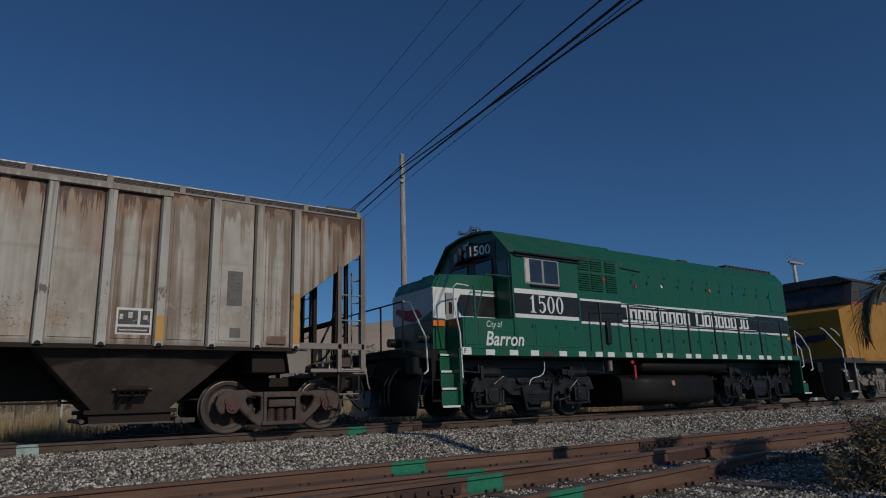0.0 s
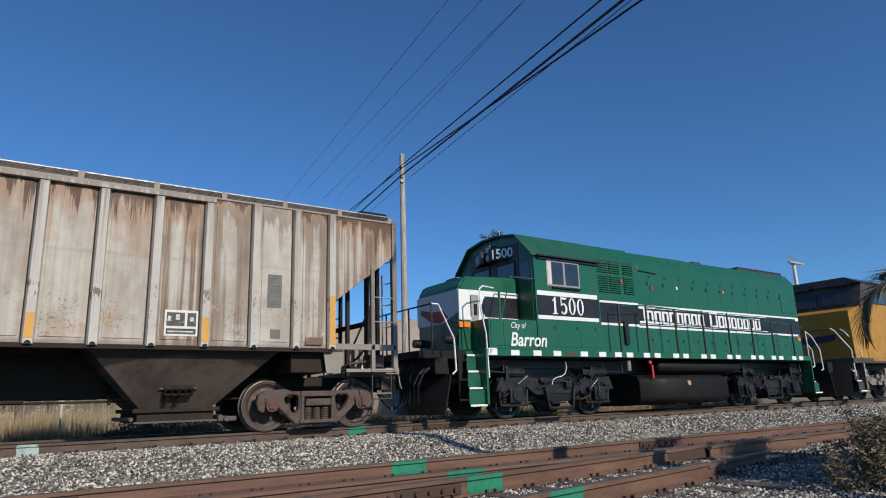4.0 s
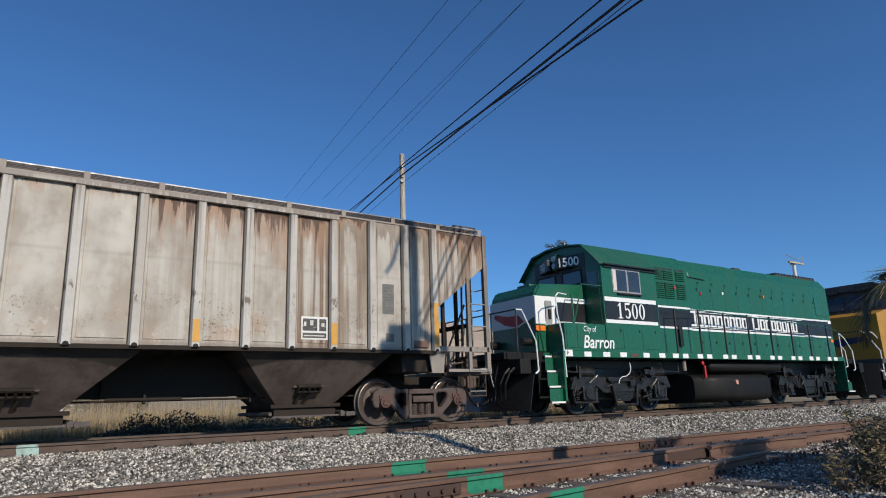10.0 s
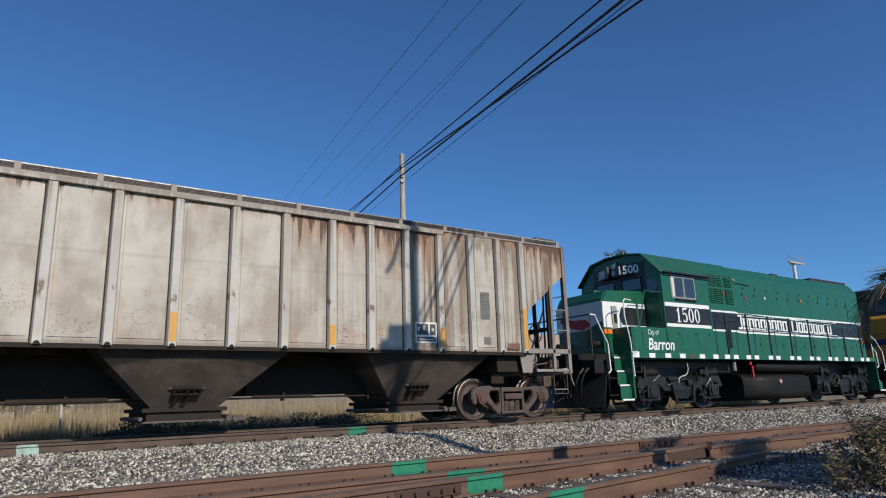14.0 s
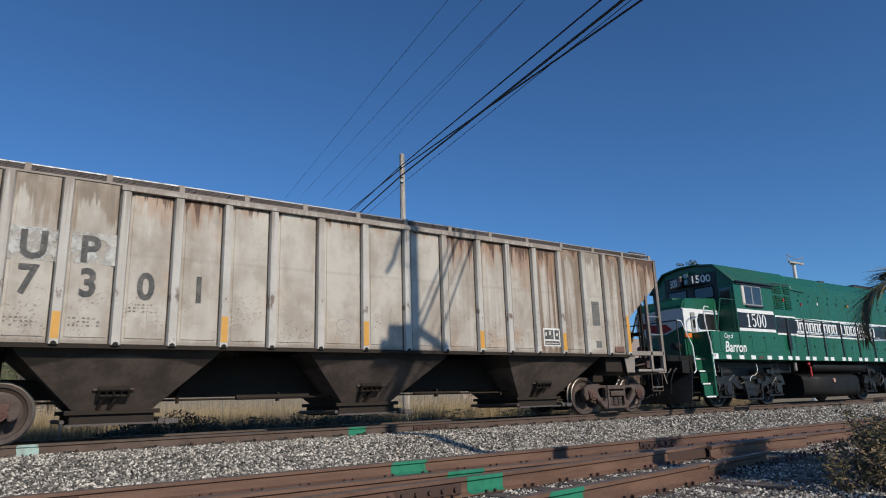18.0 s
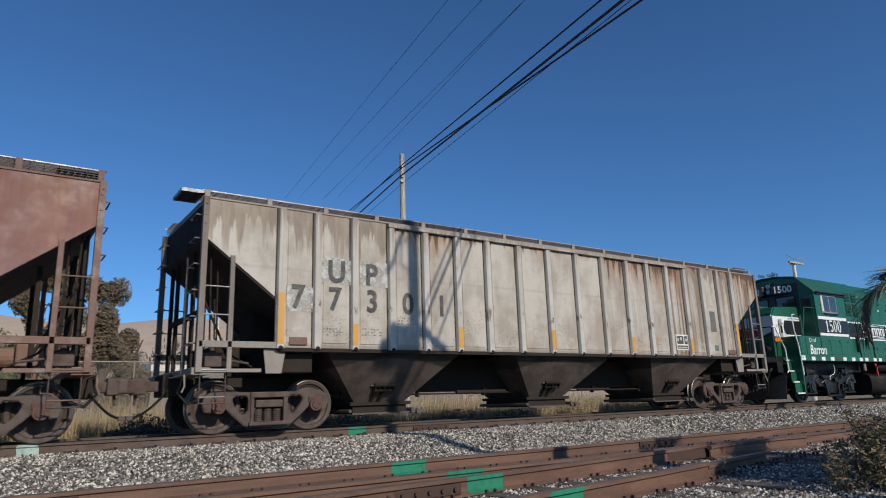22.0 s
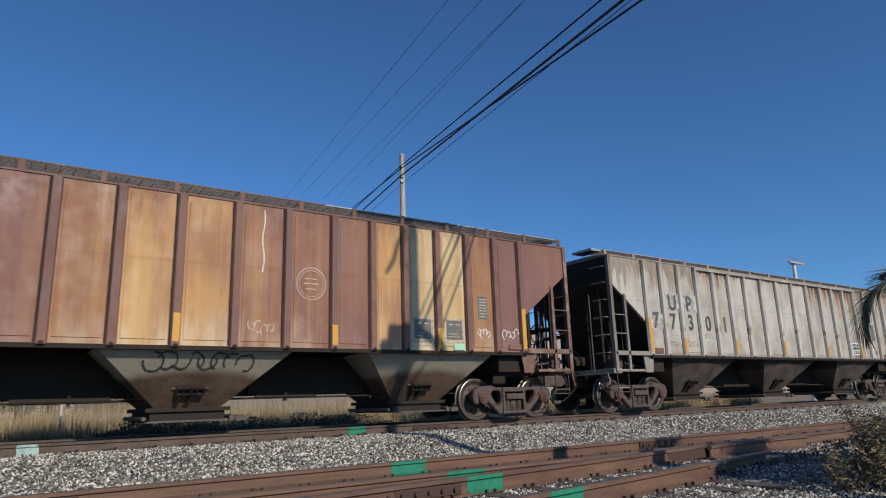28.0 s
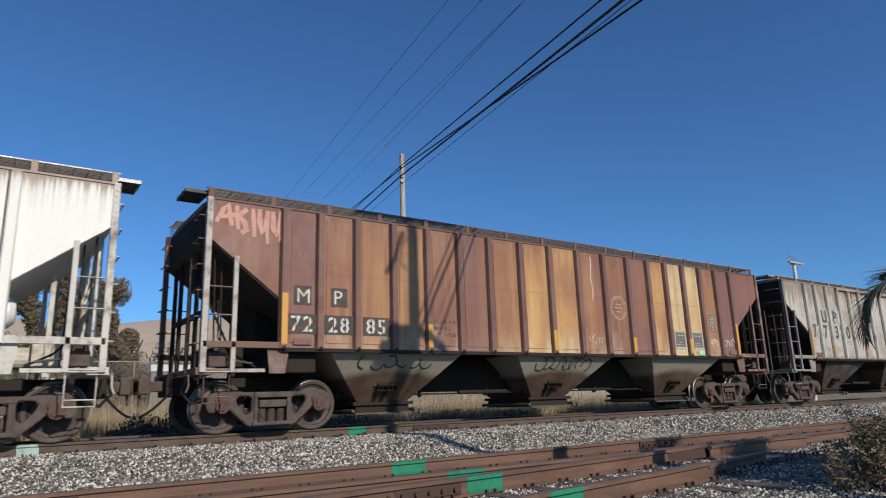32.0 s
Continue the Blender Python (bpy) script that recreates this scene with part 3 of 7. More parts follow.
# ---------------------------------------------------------------- the plan
TRACK_Y = 12.78            # middle of the main track; rail tops at z = 0
SIDE = 1.60                # half width of a hopper car over its side sheets
YARD_Z = -0.30             # rail tops of the yard tracks in front
RAIL_H = 0.18
TRAVEL = [0.0, 0.118, 0.252, 0.451, 0.708, 0.985, 1.304, 1.674, 2.091, 2.540, 3.035, 3.577, 4.165, 4.795, 5.470, 6.225, 7.070,
          7.990, 8.971, 10.070, 11.239, 12.507, 13.887, 15.362, 16.927, 18.553, 20.31, 22.12, 24.03, 25.99, 28.097, 30.272, 32.462]


def travelled(t):
    """Metres that the train has gone at t seconds."""
    i = min(int(t), 31)
    p1_, p2_ = TRAVEL[i], TRAVEL[i + 1]
    p0_ = TRAVEL[i - 1] if i else 2 * p1_ - p2_ + 0.01
    p3_ = TRAVEL[i + 2] if i < 31 else 2 * p2_ - p1_ + 0.01
    u = t - i
    return 0.5 * (2 * p1_ + (p2_ - p0_) * u + (2 * p0_ - 5 * p1_ + 4 * p2_ - p3_) * u * u + (3 * p1_ - p0_ - 3 * p2_ + p3_) * u ** 3)


# ---------------------------------------------------------------- ground
def ground_height(x, y):
    """Ballast shoulder of the main track, the dip before it, the yard and the field behind."""
    n = 0.02 * noise.noise((x * 0.6, y * 0.6, 0.0)) + 0.012 * noise.noise((x * 2.3, y * 2.3, 5.0))
    keys = [(-400, -0.75), (-2, -0.62), (2.5, -0.53), (4.0, -0.50), (8.2, -0.50), (9.4, -0.44), (10.7, -0.20), (11.3, -0.185),
            (14.3, -0.185), (15.2, -0.38), (17.0, -0.45), (40, -0.5), (900, -0.5)]
    for (a, za), (b, zb) in zip(keys, keys[1:]):
        if y <= b:
            return za + (zb - za) * (y - a) / (b - a) + n
    return -0.5


def ground():
    xs = [-900, -300, -100, -40, -20, -10] + [-6 + 0.4 * i for i in range(96)] + [34, 40, 55, 90, 200, 500, 900]
    ys = [-400, -100, -40, -15, -6, -3, -1] + [0.3 * i for i in range(58)] + [18, 19, 20.5, 22, 25, 30, 40, 60, 100, 200, 400, 900]
    vs = [(x, y, ground_height(x, y)) for y in ys for x in xs]
    w = len(xs)
    fs = [(j * w + i, j * w + i + 1, (j + 1) * w + i + 1, (j + 1) * w + i) for j in range(len(ys) - 1) for i in range(w - 1)]
    me = bpy.data.meshes.new("ground")
    me.from_pydata(vs, [], fs)
    me.materials.append(M["ground"])
    for p in me.polygons:
        p.use_smooth = True
    tagged(new("ground", me), "grey railway gravel giving way to dry straw-coloured soil", "ground", kind="structure")


ground()


def gravel():
    """Loose crushed stone over the ballast, one object."""
    rng = np.random.default_rng(3)
    base = np.array([(1, 0, 0), (-1, 0, 0), (0, 1, 0), (0, -1, 0), (0, 0, 1), (0, 0, -1)], float)
    tri = np.array([(0, 2, 4), (2, 1, 4), (1, 3, 4), (3, 0, 4), (2, 0, 5), (1, 2, 5), (3, 1, 5), (0, 3, 5)])
    spots = []
    for x0, x1, y0, y1, per in ((-3.0, 13, 7.9, 12.0, 1150), (13, 34, 7.9, 12.0, 420), (1.5, 12, 2.4, 7.4, 1150), (12, 30, 3.0, 7.4, 170), (-3.5, 30, 13.6, 15.0, 60), (-5, 1.5, -4, 7.9, 230), (1.5, 13, -4, 2.4, 230), (13, 22, -4, 3.0, 90)):
        k = int((x1 - x0) * (y1 - y0) * per)
        spots.append(np.stack([rng.uniform(x0, x1, k), rng.uniform(y0, y1, k)], 1))
    spots = np.concatenate(spots)
    k = len(spots)
    z = np.array([ground_height(x, y) for x, y in spots])
    size = rng.uniform(0.011, 0.030, k) * (1 + 0.25 * (spots[:, 0] > 13)) * np.where(spots[:, 1] < 7.4, 0.78, 1.0)
    v = base[None] * (size[:, None, None] * rng.uniform(0.6, 1.25, (k, 6, 1)))
    v += rng.normal(0, 1, (k, 6, 3)) * size[:, None, None] * 0.22
    a = rng.uniform(0, 6.28, k)
    c, s = np.cos(a), np.sin(a)
    v = np.stack([v[..., 0] * c[:, None] - v[..., 1] * s[:, None], v[..., 0] * s[:, None] + v[..., 1] * c[:, None], v[..., 2] * 0.8], -1)
    v += np.stack([spots[:, 0], spots[:, 1], z + size * 0.35], 1)[:, None]
    f = (tri[None] + 6 * np.arange(k)[:, None, None]).reshape(-1, 3)
    me = bpy.data.meshes.new("gravel")
    me.from_pydata(v.reshape(-1, 3).tolist(), [], f.tolist())
    me.materials.append(M["stone"])
    tagged(new("gravel", me), "loose pale and dark grey crushed stone ballast", "gravel", kind="stuff")


gravel()

RAIL_PROFILE = [(-0.076, -0.180), (0.076, -0.180), (0.076, -0.168), (0.012, -0.145), (0.009, -0.055), (0.036, -0.040), (0.036, -0.008),
                (0.026, 0.0), (-0.026, 0.0), (-0.036, -0.008), (-0.036, -0.040), (-0.009, -0.055), (-0.012, -0.145), (-0.076, -0.168)]


def rail_between(name, pts, z, parent, head="rail_top", label="", web="rail"):
    """A rail of true section swept along points in plan."""
    bm = bmesh.new()
    rings = []
    for i, (x, y) in enumerate(pts):
        a, b = pts[max(i - 1, 0)], pts[min(i + 1, len(pts) - 1)]
        d = Vector((b[0] - a[0], b[1] - a[1])).normalized()
        n = Vector((-d.y, d.x))
        rings.append([bm.verts.new((x + n.x * u, y + n.y * u, z + h)) for u, h in RAIL_PROFILE])
    k = len(RAIL_PROFILE)
    for p, q in zip(rings, rings[1:]):
        for i in range(k):
            f = bm.faces.new((p[i], p[(i + 1) % k], q[(i + 1) % k], q[i]))
            f.material_index = 1 if i in (6, 7, 8) else 0
    bm.faces.new(rings[0]), bm.faces.new(rings[-1][::-1])
    bmesh.ops.recalc_face_normals(bm, faces=bm.faces[:])
    return part(name, bm, (web, head), parent, label)


def along(x0, x1, y_of, step=1.5):
    k = max(2, int((x1 - x0) / step) + 1)
    return [(x0 + (x1 - x0) * i / (k - 1), y_of(x0 + (x1 - x0) * i / (k - 1))) for i in range(k)]


def row_a(x):
    return 7.58


def row_b(x):
    return 6.07


def row_c(x):
    return 5.42 + 0.085 * (x - 3.0) + 0.004 * (x - 3.0) ** 2


def row_d(x):
    return 4.12 + 0.13 * (x - 3.8) + 0.006 * (x - 3.8) ** 2


main_track = thing("railway_track", "main line of brown steel rails on weathered timber ties in ballast", "railway track", kind="structure")
rail_between("rail", along(-60, 140, lambda x: TRACK_Y - 0.7525, 8.0), 0.0, main_track, "rail_bright", "", "rail_main")
rail_between("rail", along(-60, 140, lambda x: TRACK_Y + 0.7525, 8.0), 0.0, main_track, "rail_bright", "", "rail_main")
yard_track = thing("railway_track", "rusty brown yard track with spikes and green spray marks", "railway track", kind="structure")
rail_between("rail", along(-40, 90, row_a, 6.0), YARD_Z, yard_track)
rail_between("rail", along(-40, 90, row_b, 6.0), YARD_Z, yard_track)
lead_track = thing("railway_track", "rusty turnout lead curving in towards the yard track", "railway track", kind="structure")
rail_between("rail", along(-8, 8.4, row_c, 0.8), YARD_Z, lead_track)
rail_between("rail", along(-8, 6.55, row_d, 0.8), YARD_Z, lead_track)
rail_between("wing_rail", [(6.66, 4.62), (7.2, 4.80), (7.8, 4.92), (8.6, 5.05)], YARD_Z - 0.05, lead_track)

# ---------------------------------------------------------------- hopper cars
RIBS = [0.475, 1.405, 2.325, 3.155, 3.975, 4.795, 5.615, 6.385, 7.085]
RIB_X = sorted([-x for x in RIBS] + RIBS)
BROWN_RIBS = RIB_X[:13] + [3.90, 4.69, 5.475, 6.245, 6.99]   # its leading panels are set a little closer
POST_X = 8.45
SILL_Z, EAVE_Z = 1.45, 4.01
TRUCK_X, AXLE, WHEEL_R = 7.06, 0.889, 0.457
WHEELS = []                # (wheelset, x, height, radius, thing)


def wheelset(parent, x, r, face="wheel", half=0.7525):
    """Axle with two flanged wheels; turns about y."""
    ws = part("wheelset", bar(bmesh.new(), (0, -1.0, 0), (0, 1.0, 0), 0.075, 16), "wheel", parent)
    for s in (-1, 1):
        bm = bmesh.new()
        k = r / 0.457
        prof = [(0.03, -0.125), (0.10 * k, -0.125), (0.115 * k, -0.09), (0.16 * k, -0.055), (0.32 * k, -0.02), (0.375 * k, -0.045), (0.385 * k, -0.075),
                (0.440 * k, -0.082), (r, -0.074), (r + 0.004, 0.03), (r + 0.028, 0.045), (r + 0.026, 0.066), (0.39 * k, 0.066), (0.36 * k, 0.03), (0.12 * k, 0.03), (0.03, 0.05)]
        lathe(bm, [(a, s * (half - b)) for a, b in prof], 40)
        for f in bm.faces:
            c = f.calc_center_median()
            rad = math.hypot(c.x, c.z)
            f.material_index = 1 if rad > 0.43 * k else 0
        # balance marks so that the turning shows: chalk stroke and cast pads
        w_ = part("wheel", bm, (face, "tread" if face == "wheel" else "chassis_grey"), ws, smooth=False)
        for a in (0.4, 2.5, 4.4):
            cx, cz = 0.24 * k * math.cos(a), 0.24 * k * math.sin(a)
            part("cast_pad", bar(bmesh.new(), (cx, s * (half + 0.03), cz), (cx, s * (half + 0.055), cz), 0.035 * k, 10), face, w_)
    ws.location = (x, 0, r)
    WHEELS.append((ws, x, r))
    return ws


FRAME = [(-1.16, 0.50), (-1.13, 0.64), (-1.00, 0.72), (-0.62, 0.745), (-0.52, 0.70), (0.52, 0.70), (0.62, 0.745), (1.00, 0.72), (1.13, 0.64), (1.16, 0.50),
         (1.11, 0.36), (1.02, 0.33), (0.985, 0.45), (0.79, 0.45), (0.68, 0.34), (0.44, 0.13), (0.34, 0.09), (-0.34, 0.09), (-0.44, 0.13), (-0.68, 0.34),
         (-0.79, 0.45), (-0.985, 0.45), (-1.02, 0.33), (-1.11, 0.36)]
WINDOW = [(0.365, 0.595), (0.41, 0.635), (0.60, 0.63), (0.655, 0.575), (0.61, 0.47), (0.49, 0.325), (0.43, 0.305), (0.37, 0.38)]
SPRING_HOLE = [(-0.275, 0.185), (0.275, 0.185), (0.275, 0.63), (-0.275, 0.63)]


def freight_truck(car, x):
    for s in (-1, 1):
        bm = bmesh.new()
        y = s * 1.03
        slab(bm, [(x + a, b) for a, b in FRAME], y - 0.07, y + 0.07, [[(x + a, b) for a, b in WINDOW], [(x - a, b) for a, b in WINDOW], [(x + a, b) for a, b in SPRING_HOLE]])
        bmesh.ops.bevel(bm, geom=[e for e in bm.edges if e.calc_face_angle(0) > 0.9], offset=0.016, segments=2, affect="EDGES")
        fr = part("side_frame", bm, "truck", car, "rust-brown cast steel side frame")
        bm = bmesh.new()
        box(bm, x - 0.34, x + 0.34, y - 0.11, y + 0.11, 0.60, 0.70, 0.015)
        box(bm, x - 0.33, x - 0.27, y - 0.10, y + 0.10, 0.15, 0.62, 0.01)
        box(bm, x + 0.27, x + 0.33, y - 0.10, y + 0.10, 0.15, 0.62, 0.01)
        box(bm, x - 0.36, x + 0.36, y - 0.12, y + 0.12, 0.12, 0.185, 0.015)
        part("spring_seat", bm, "truck", fr)
        for dx in (-0.17, 0.0, 0.17):
            bm = bmesh.new()
            for k in range(6):
                lathe(bm, [(0.055, 0), (0.078, 0.0), (0.078, 0.026), (0.055, 0.026)], 10, "z")
                bmesh.ops.translate(bm, vec=(x + dx, y, 0.19 + 0.037 * k), verts=[v for v in bm.verts if v.is_valid and abs(v.co.x) < 0.2 and abs(v.co.y) < 0.2 and abs(v.co.z) < 0.05] if abs(x) > 0.5 else bm.verts[:])
            part("spring", bm, "truck", fr)
        bm = bmesh.new()
        box(bm, x - 0.25, x + 0.25, y - 0.13, y + 0.13, 0.43, 0.56, 0.02)
        part("bolster_end", bm, "truck", fr)
        for e in (-1, 1):
            bm = bmesh.new()
            xx = x + e * AXLE
            box(bm, xx - 0.13, xx + 0.13, y - 0.10, y + 0.10, 0.50, 0.60, 0.02)
            bar(bm, (xx, y - 0.13, 0.457), (xx, y + 0.10, 0.457), 0.115, 18)
            bar(bm, (xx, y - 0.15, 0.457), (xx, y - 0.12, 0.457), 0.075, 14)
            for a in range(3):
                cx, cz = xx + 0.05 * math.cos(a * 2.1 + 0.5), 0.457 + 0.05 * math.sin(a * 2.1 + 0.5)
                bar(bm, (cx, y - 0.165, cz), (cx, y - 0.145, cz), 0.016, 6)
            part("bearing", bm, "rust_red", fr, "red-brown roller bearing cap")
            bm = bmesh.new()
            slab(bm, [(xx - e * 0.30, 0.33), (xx - e * 0.47, 0.33), (xx - e * 0.52, 0.62), (xx - e * 0.42, 0.62)], s * 0.72, s * 0.80)
            part("brake_shoe", bm, "under", fr)
    bm = bmesh.new()
    box(bm, x - 0.20, x + 0.20, -1.0, 1.0, 0.42, 0.68, 0.03)
    part("bolster", bm, "under", car)
    for e in (-1, 1):
        wheelset(car, x + e * AXLE, WHEEL_R)


def coupler(car, x, s, z=0.86, mat="truck"):
    """Knuckle coupler at the end x that faces s, with air hose."""
    bm = bmesh.new()
    box(bm, x - s * 0.75, x - s * 0.22, -0.10, 0.10, z - 0.10, z + 0.08, 0.02)
    box(bm, x - s * 0.26, x - s * 0.02, -0.17, 0.15, z - 0.15, z + 0.14, 0.03)
    cp = part("coupler", bm, mat, car, "rusty knuckle coupler")
    part("knuckle", box(bmesh.new(), x - s * 0.10, x + s * 0.08, -0.19, -0.04, z - 0.13, z + 0.13, 0.04), mat, cp)
    part("lock_lifter", bar(bmesh.new(), (x - s * 0.12, 0.0, z - 0.15), (x - s * 0.10, 0.0, z - 0.33), 0.025), mat, cp)
    hose = [(x - s * 0.55, -0.42, z - 0.12)] + [(x - s * (0.55 - 0.055 * k), -0.40 + 0.02 * k, z - 0.12 - 0.42 * math.sin(k * 0.155)) for k in range(1, 11)]
    hs = part("air_hose", tube(bmesh.new(), hose, 0.022), "hose", car, "hanging black air hose")
    part("gladhand", box(bmesh.new(), x - s * 0.06, x + s * 0.05, -0.25, -0.15, z - 0.58, z - 0.50, 0.015), "dark_grate", hs)


def hopper_car(name, label, x, paint, rib, frame_mat, bay, top_chord, walk_mat, jut=(1,), panels=None, dark_end=True, stripes=(0, 2, 5, 8, 11, 14, 17), lattice=0.15, ends=None, ribs=RIB_X):
    """Three-bay covered hopper; its middle stands x metres along the track at the start."""
    car = thing(name, label, "hopper car", "freight cars of the train")
    R0 = 7.085
    # side sheets, one panel between each pair of ribs
    edges = ribs
    for s in (-1, 1):
        for a, b in zip(edges, edges[1:]):
            if s > 0 and a > edges[0]:
                continue
            if s > 0:
                b = edges[-1]
            bm = bmesh.new()
            box(bm, a + 0.004, b - 0.004, s * SIDE - 0.012, s * SIDE + 0.012, SILL_Z, EAVE_Z - 0.01)
            if s < 0:
                box(bm, a + 0.125, b - 0.135, -SIDE - 0.026, -SIDE - 0.011, SILL_Z + 0.09, EAVE_Z - 0.13, 0.007)
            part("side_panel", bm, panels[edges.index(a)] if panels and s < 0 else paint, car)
        for e in (-1, 1):
            bm = bmesh.new()
            r0 = abs(edges[0] if e < 0 else edges[-1])
            slab(bm, [(e * r0, 2.27 - (R0 - r0) * 0.77), (e * POST_X, 3.32), (e * POST_X, EAVE_Z - 0.01), (e * r0, EAVE_Z - 0.01)], s * SIDE - 0.012, s * SIDE + 0.012)
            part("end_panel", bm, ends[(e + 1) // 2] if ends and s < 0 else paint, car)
        if s < 0:
            for k, rx in enumerate(ribs):
                bm = bmesh.new()
                slab(bm, [(rx - 0.085, -SIDE - 0.012), (rx - 0.060, -SIDE - 0.085), (rx + 0.060, -SIDE - 0.085), (rx + 0.085, -SIDE - 0.012)], SILL_Z - 0.02, EAVE_Z - 0.02, axis="z")
                r_ = part("rib", bm, rib, car)
                # thin black strip painting in the shade along the rib's trailing edge
                part("rib_shade_strip", box(bmesh.new(), rx - 0.102, rx - 0.084, -SIDE - 0.0225, -SIDE - 0.010, SILL_Z + 0.01, EAVE_Z - 0.02), "under", r_)
                if k in stripes:
                    zt = 2.42 if k in (0, 17) else 1.97 - 0.03 * (k % 4)
                    part("marker_stripe", box(bmesh.new(), rx - 0.055, rx + 0.055, -SIDE - 0.090, -SIDE - 0.0855, SILL_Z + 0.06, zt), "amber", r_, "worn yellow reflective stripe")
                part("jacking_tab", slab(bmesh.new(), [(rx - 0.05, SILL_Z - 0.03), (rx + 0.05, SILL_Z - 0.03), (rx + 0.035, SILL_Z + 0.012), (rx, SILL_Z + 0.03), (rx - 0.035, SILL_Z + 0.012)], -SIDE - 0.098, -SIDE - 0.087), "seal", r_)
    # side sill and top chord
    for s in (-1, 1):
        bm = bmesh.new()
        box(bm, -R0, R0, s * SIDE - 0.05, s * SIDE + 0.045, SILL_Z - 0.075, SILL_Z - 0.002, 0.008)
        part("side_sill", bm, "under" if dark_end else paint, car)
        bm = bmesh.new()
        box(bm, -POST_X, POST_X, s * SIDE - 0.03, s * SIDE + 0.035, EAVE_Z - 0.012, EAVE_Z + 0.012, 0.004)
        if top_chord and s < 0:
            box(bm, -4.88, 4.88, -SIDE - 0.105, -SIDE - 0.014, EAVE_Z - 0.105, EAVE_Z - 0.016, 0.01)
        part("top_chord", bm, rib, car)
    # roof, hatch coaming
    bm = bmesh.new()
    slab(bm, [(-SIDE, EAVE_Z + 0.03), (-0.9, EAVE_Z + 0.10), (0.9, EAVE_Z + 0.10), (SIDE, EAVE_Z + 0.03), (SIDE, EAVE_Z), (-SIDE, EAVE_Z)], -POST_X + 0.05, POST_X - 0.05, axis="x")
    part("roof", bm, rib, car)
    part("hatch_cover", box(bmesh.new(), -7.2, 7.2, -0.32, 0.32, EAVE_Z + 0.10, EAVE_Z + 0.22, 0.04), rib, car)
    # running boards: lattice edges, deck and brackets
    for s in (-1, 1):
        y = s * 1.50
        inner = s * 0.92
        bm = bmesh.new()
        for q in range(9):
            yy = inner + (y - inner) * q / 8
            box(bm, -8.45, 8.45, yy - 0.006, yy + 0.006, EAVE_Z + lattice - 0.012, EAVE_Z + lattice + 0.010)
        for q in range(86):
            bx = -8.44 + 0.1985 * q
            box(bm, bx - 0.006, bx + 0.006, min(y, inner) + 0.007, max(y, inner) - 0.007, EAVE_Z + lattice - 0.008, EAVE_Z + lattice + 0.006)
        wk = part("running_board", bm, "dark_grate", car, "open grating roof walkway")
        bm = bmesh.new()
        for z in [EAVE_Z + 0.02 + (lattice - 0.02) * q / 5 for q in range(1, 5)]:
            box(bm, -8.45, 8.45, y - 0.004, y + 0.004, z - 0.004, z + 0.004)
        for i in range(190):
            a = -8.45 + 16.9 * i / 190
            bar(bm, (a, y, EAVE_Z + 0.02), (a + 0.089, y, EAVE_Z + lattice), 0.006, 3)
            bar(bm, (a + 0.089, y, EAVE_Z + 0.02), (a, y, EAVE_Z + lattice), 0.005, 3)
        part("grating_edge", bm, "dark_grate", wk)
        part("grating_rim", box(bmesh.new(), -8.5, 8.5, y - 0.012, y + 0.012, EAVE_Z + lattice, EAVE_Z + lattice + 0.020), walk_mat if walk_mat != "dark_grate" else rib, wk)
        if s < 0:
            k = 15
            for i in range(k + 1):
                bx = -8.42 + 16.84 * i / k
                part("bracket", box(bmesh.new(), bx - 0.045, bx + 0.045, y - 0.03, y - 0.013, EAVE_Z - 0.005, EAVE_Z + lattice + 0.022), rib, wk)
    for e in (-1, 1):
        o = 0.0 if e in jut else 0.62
        zp = EAVE_Z + (0.0 if e in jut else 0.06)
        bm = bmesh.new()
        q = 8.80 if e in jut else 9.0
        box(bm, e * (8.45 - o), e * (q + 0.02 - o), -1.42, -1.39, zp + 0.125, zp + 0.185)
        box(bm, e * (q - o), e * (q + 0.03 - o), -1.42, -0.75, zp + 0.125, zp + 0.185)
        box(bm, e * (8.43 - o), e * (8.46 - o), -1.42, -0.75, zp + 0.125, zp + 0.185)
        box(bm, e * (8.45 - o), e * (q + 0.02 - o), -0.78, -0.75, zp + 0.125, zp + 0.185)
        pf = part("end_platform", bm, walk_mat if e in jut else "dark_grate", car, "grating platform at the roof end")
        for k in range(7):
            part("slat", box(bmesh.new(), e * (8.45 - o), e * (q - o), -1.38 + 0.09 * k, -1.33 + 0.09 * k, zp + 0.14, zp + 0.18), "dark_grate", pf)
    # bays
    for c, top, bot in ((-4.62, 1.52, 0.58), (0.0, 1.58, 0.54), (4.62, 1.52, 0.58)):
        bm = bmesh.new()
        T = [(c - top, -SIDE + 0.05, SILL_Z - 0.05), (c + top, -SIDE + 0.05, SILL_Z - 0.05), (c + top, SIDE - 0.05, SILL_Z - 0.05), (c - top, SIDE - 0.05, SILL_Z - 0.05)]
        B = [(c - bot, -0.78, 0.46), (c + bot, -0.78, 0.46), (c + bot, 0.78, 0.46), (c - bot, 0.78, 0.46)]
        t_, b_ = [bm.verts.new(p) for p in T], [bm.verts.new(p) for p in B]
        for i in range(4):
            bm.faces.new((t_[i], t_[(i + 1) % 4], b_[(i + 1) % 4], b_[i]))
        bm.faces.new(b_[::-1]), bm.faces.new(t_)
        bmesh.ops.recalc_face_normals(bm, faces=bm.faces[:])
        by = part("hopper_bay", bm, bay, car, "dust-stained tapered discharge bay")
        bm = bmesh.new()
        box(bm, c - 0.70, c + 0.70, -0.86, 0.86, 0.40, 0.47, 0.01)
        box(bm, c - 0.62, c + 0.62, -0.80, 0.80, 0.24, 0.40, 0.01)
        part("outlet_gate", bm, "under", by)
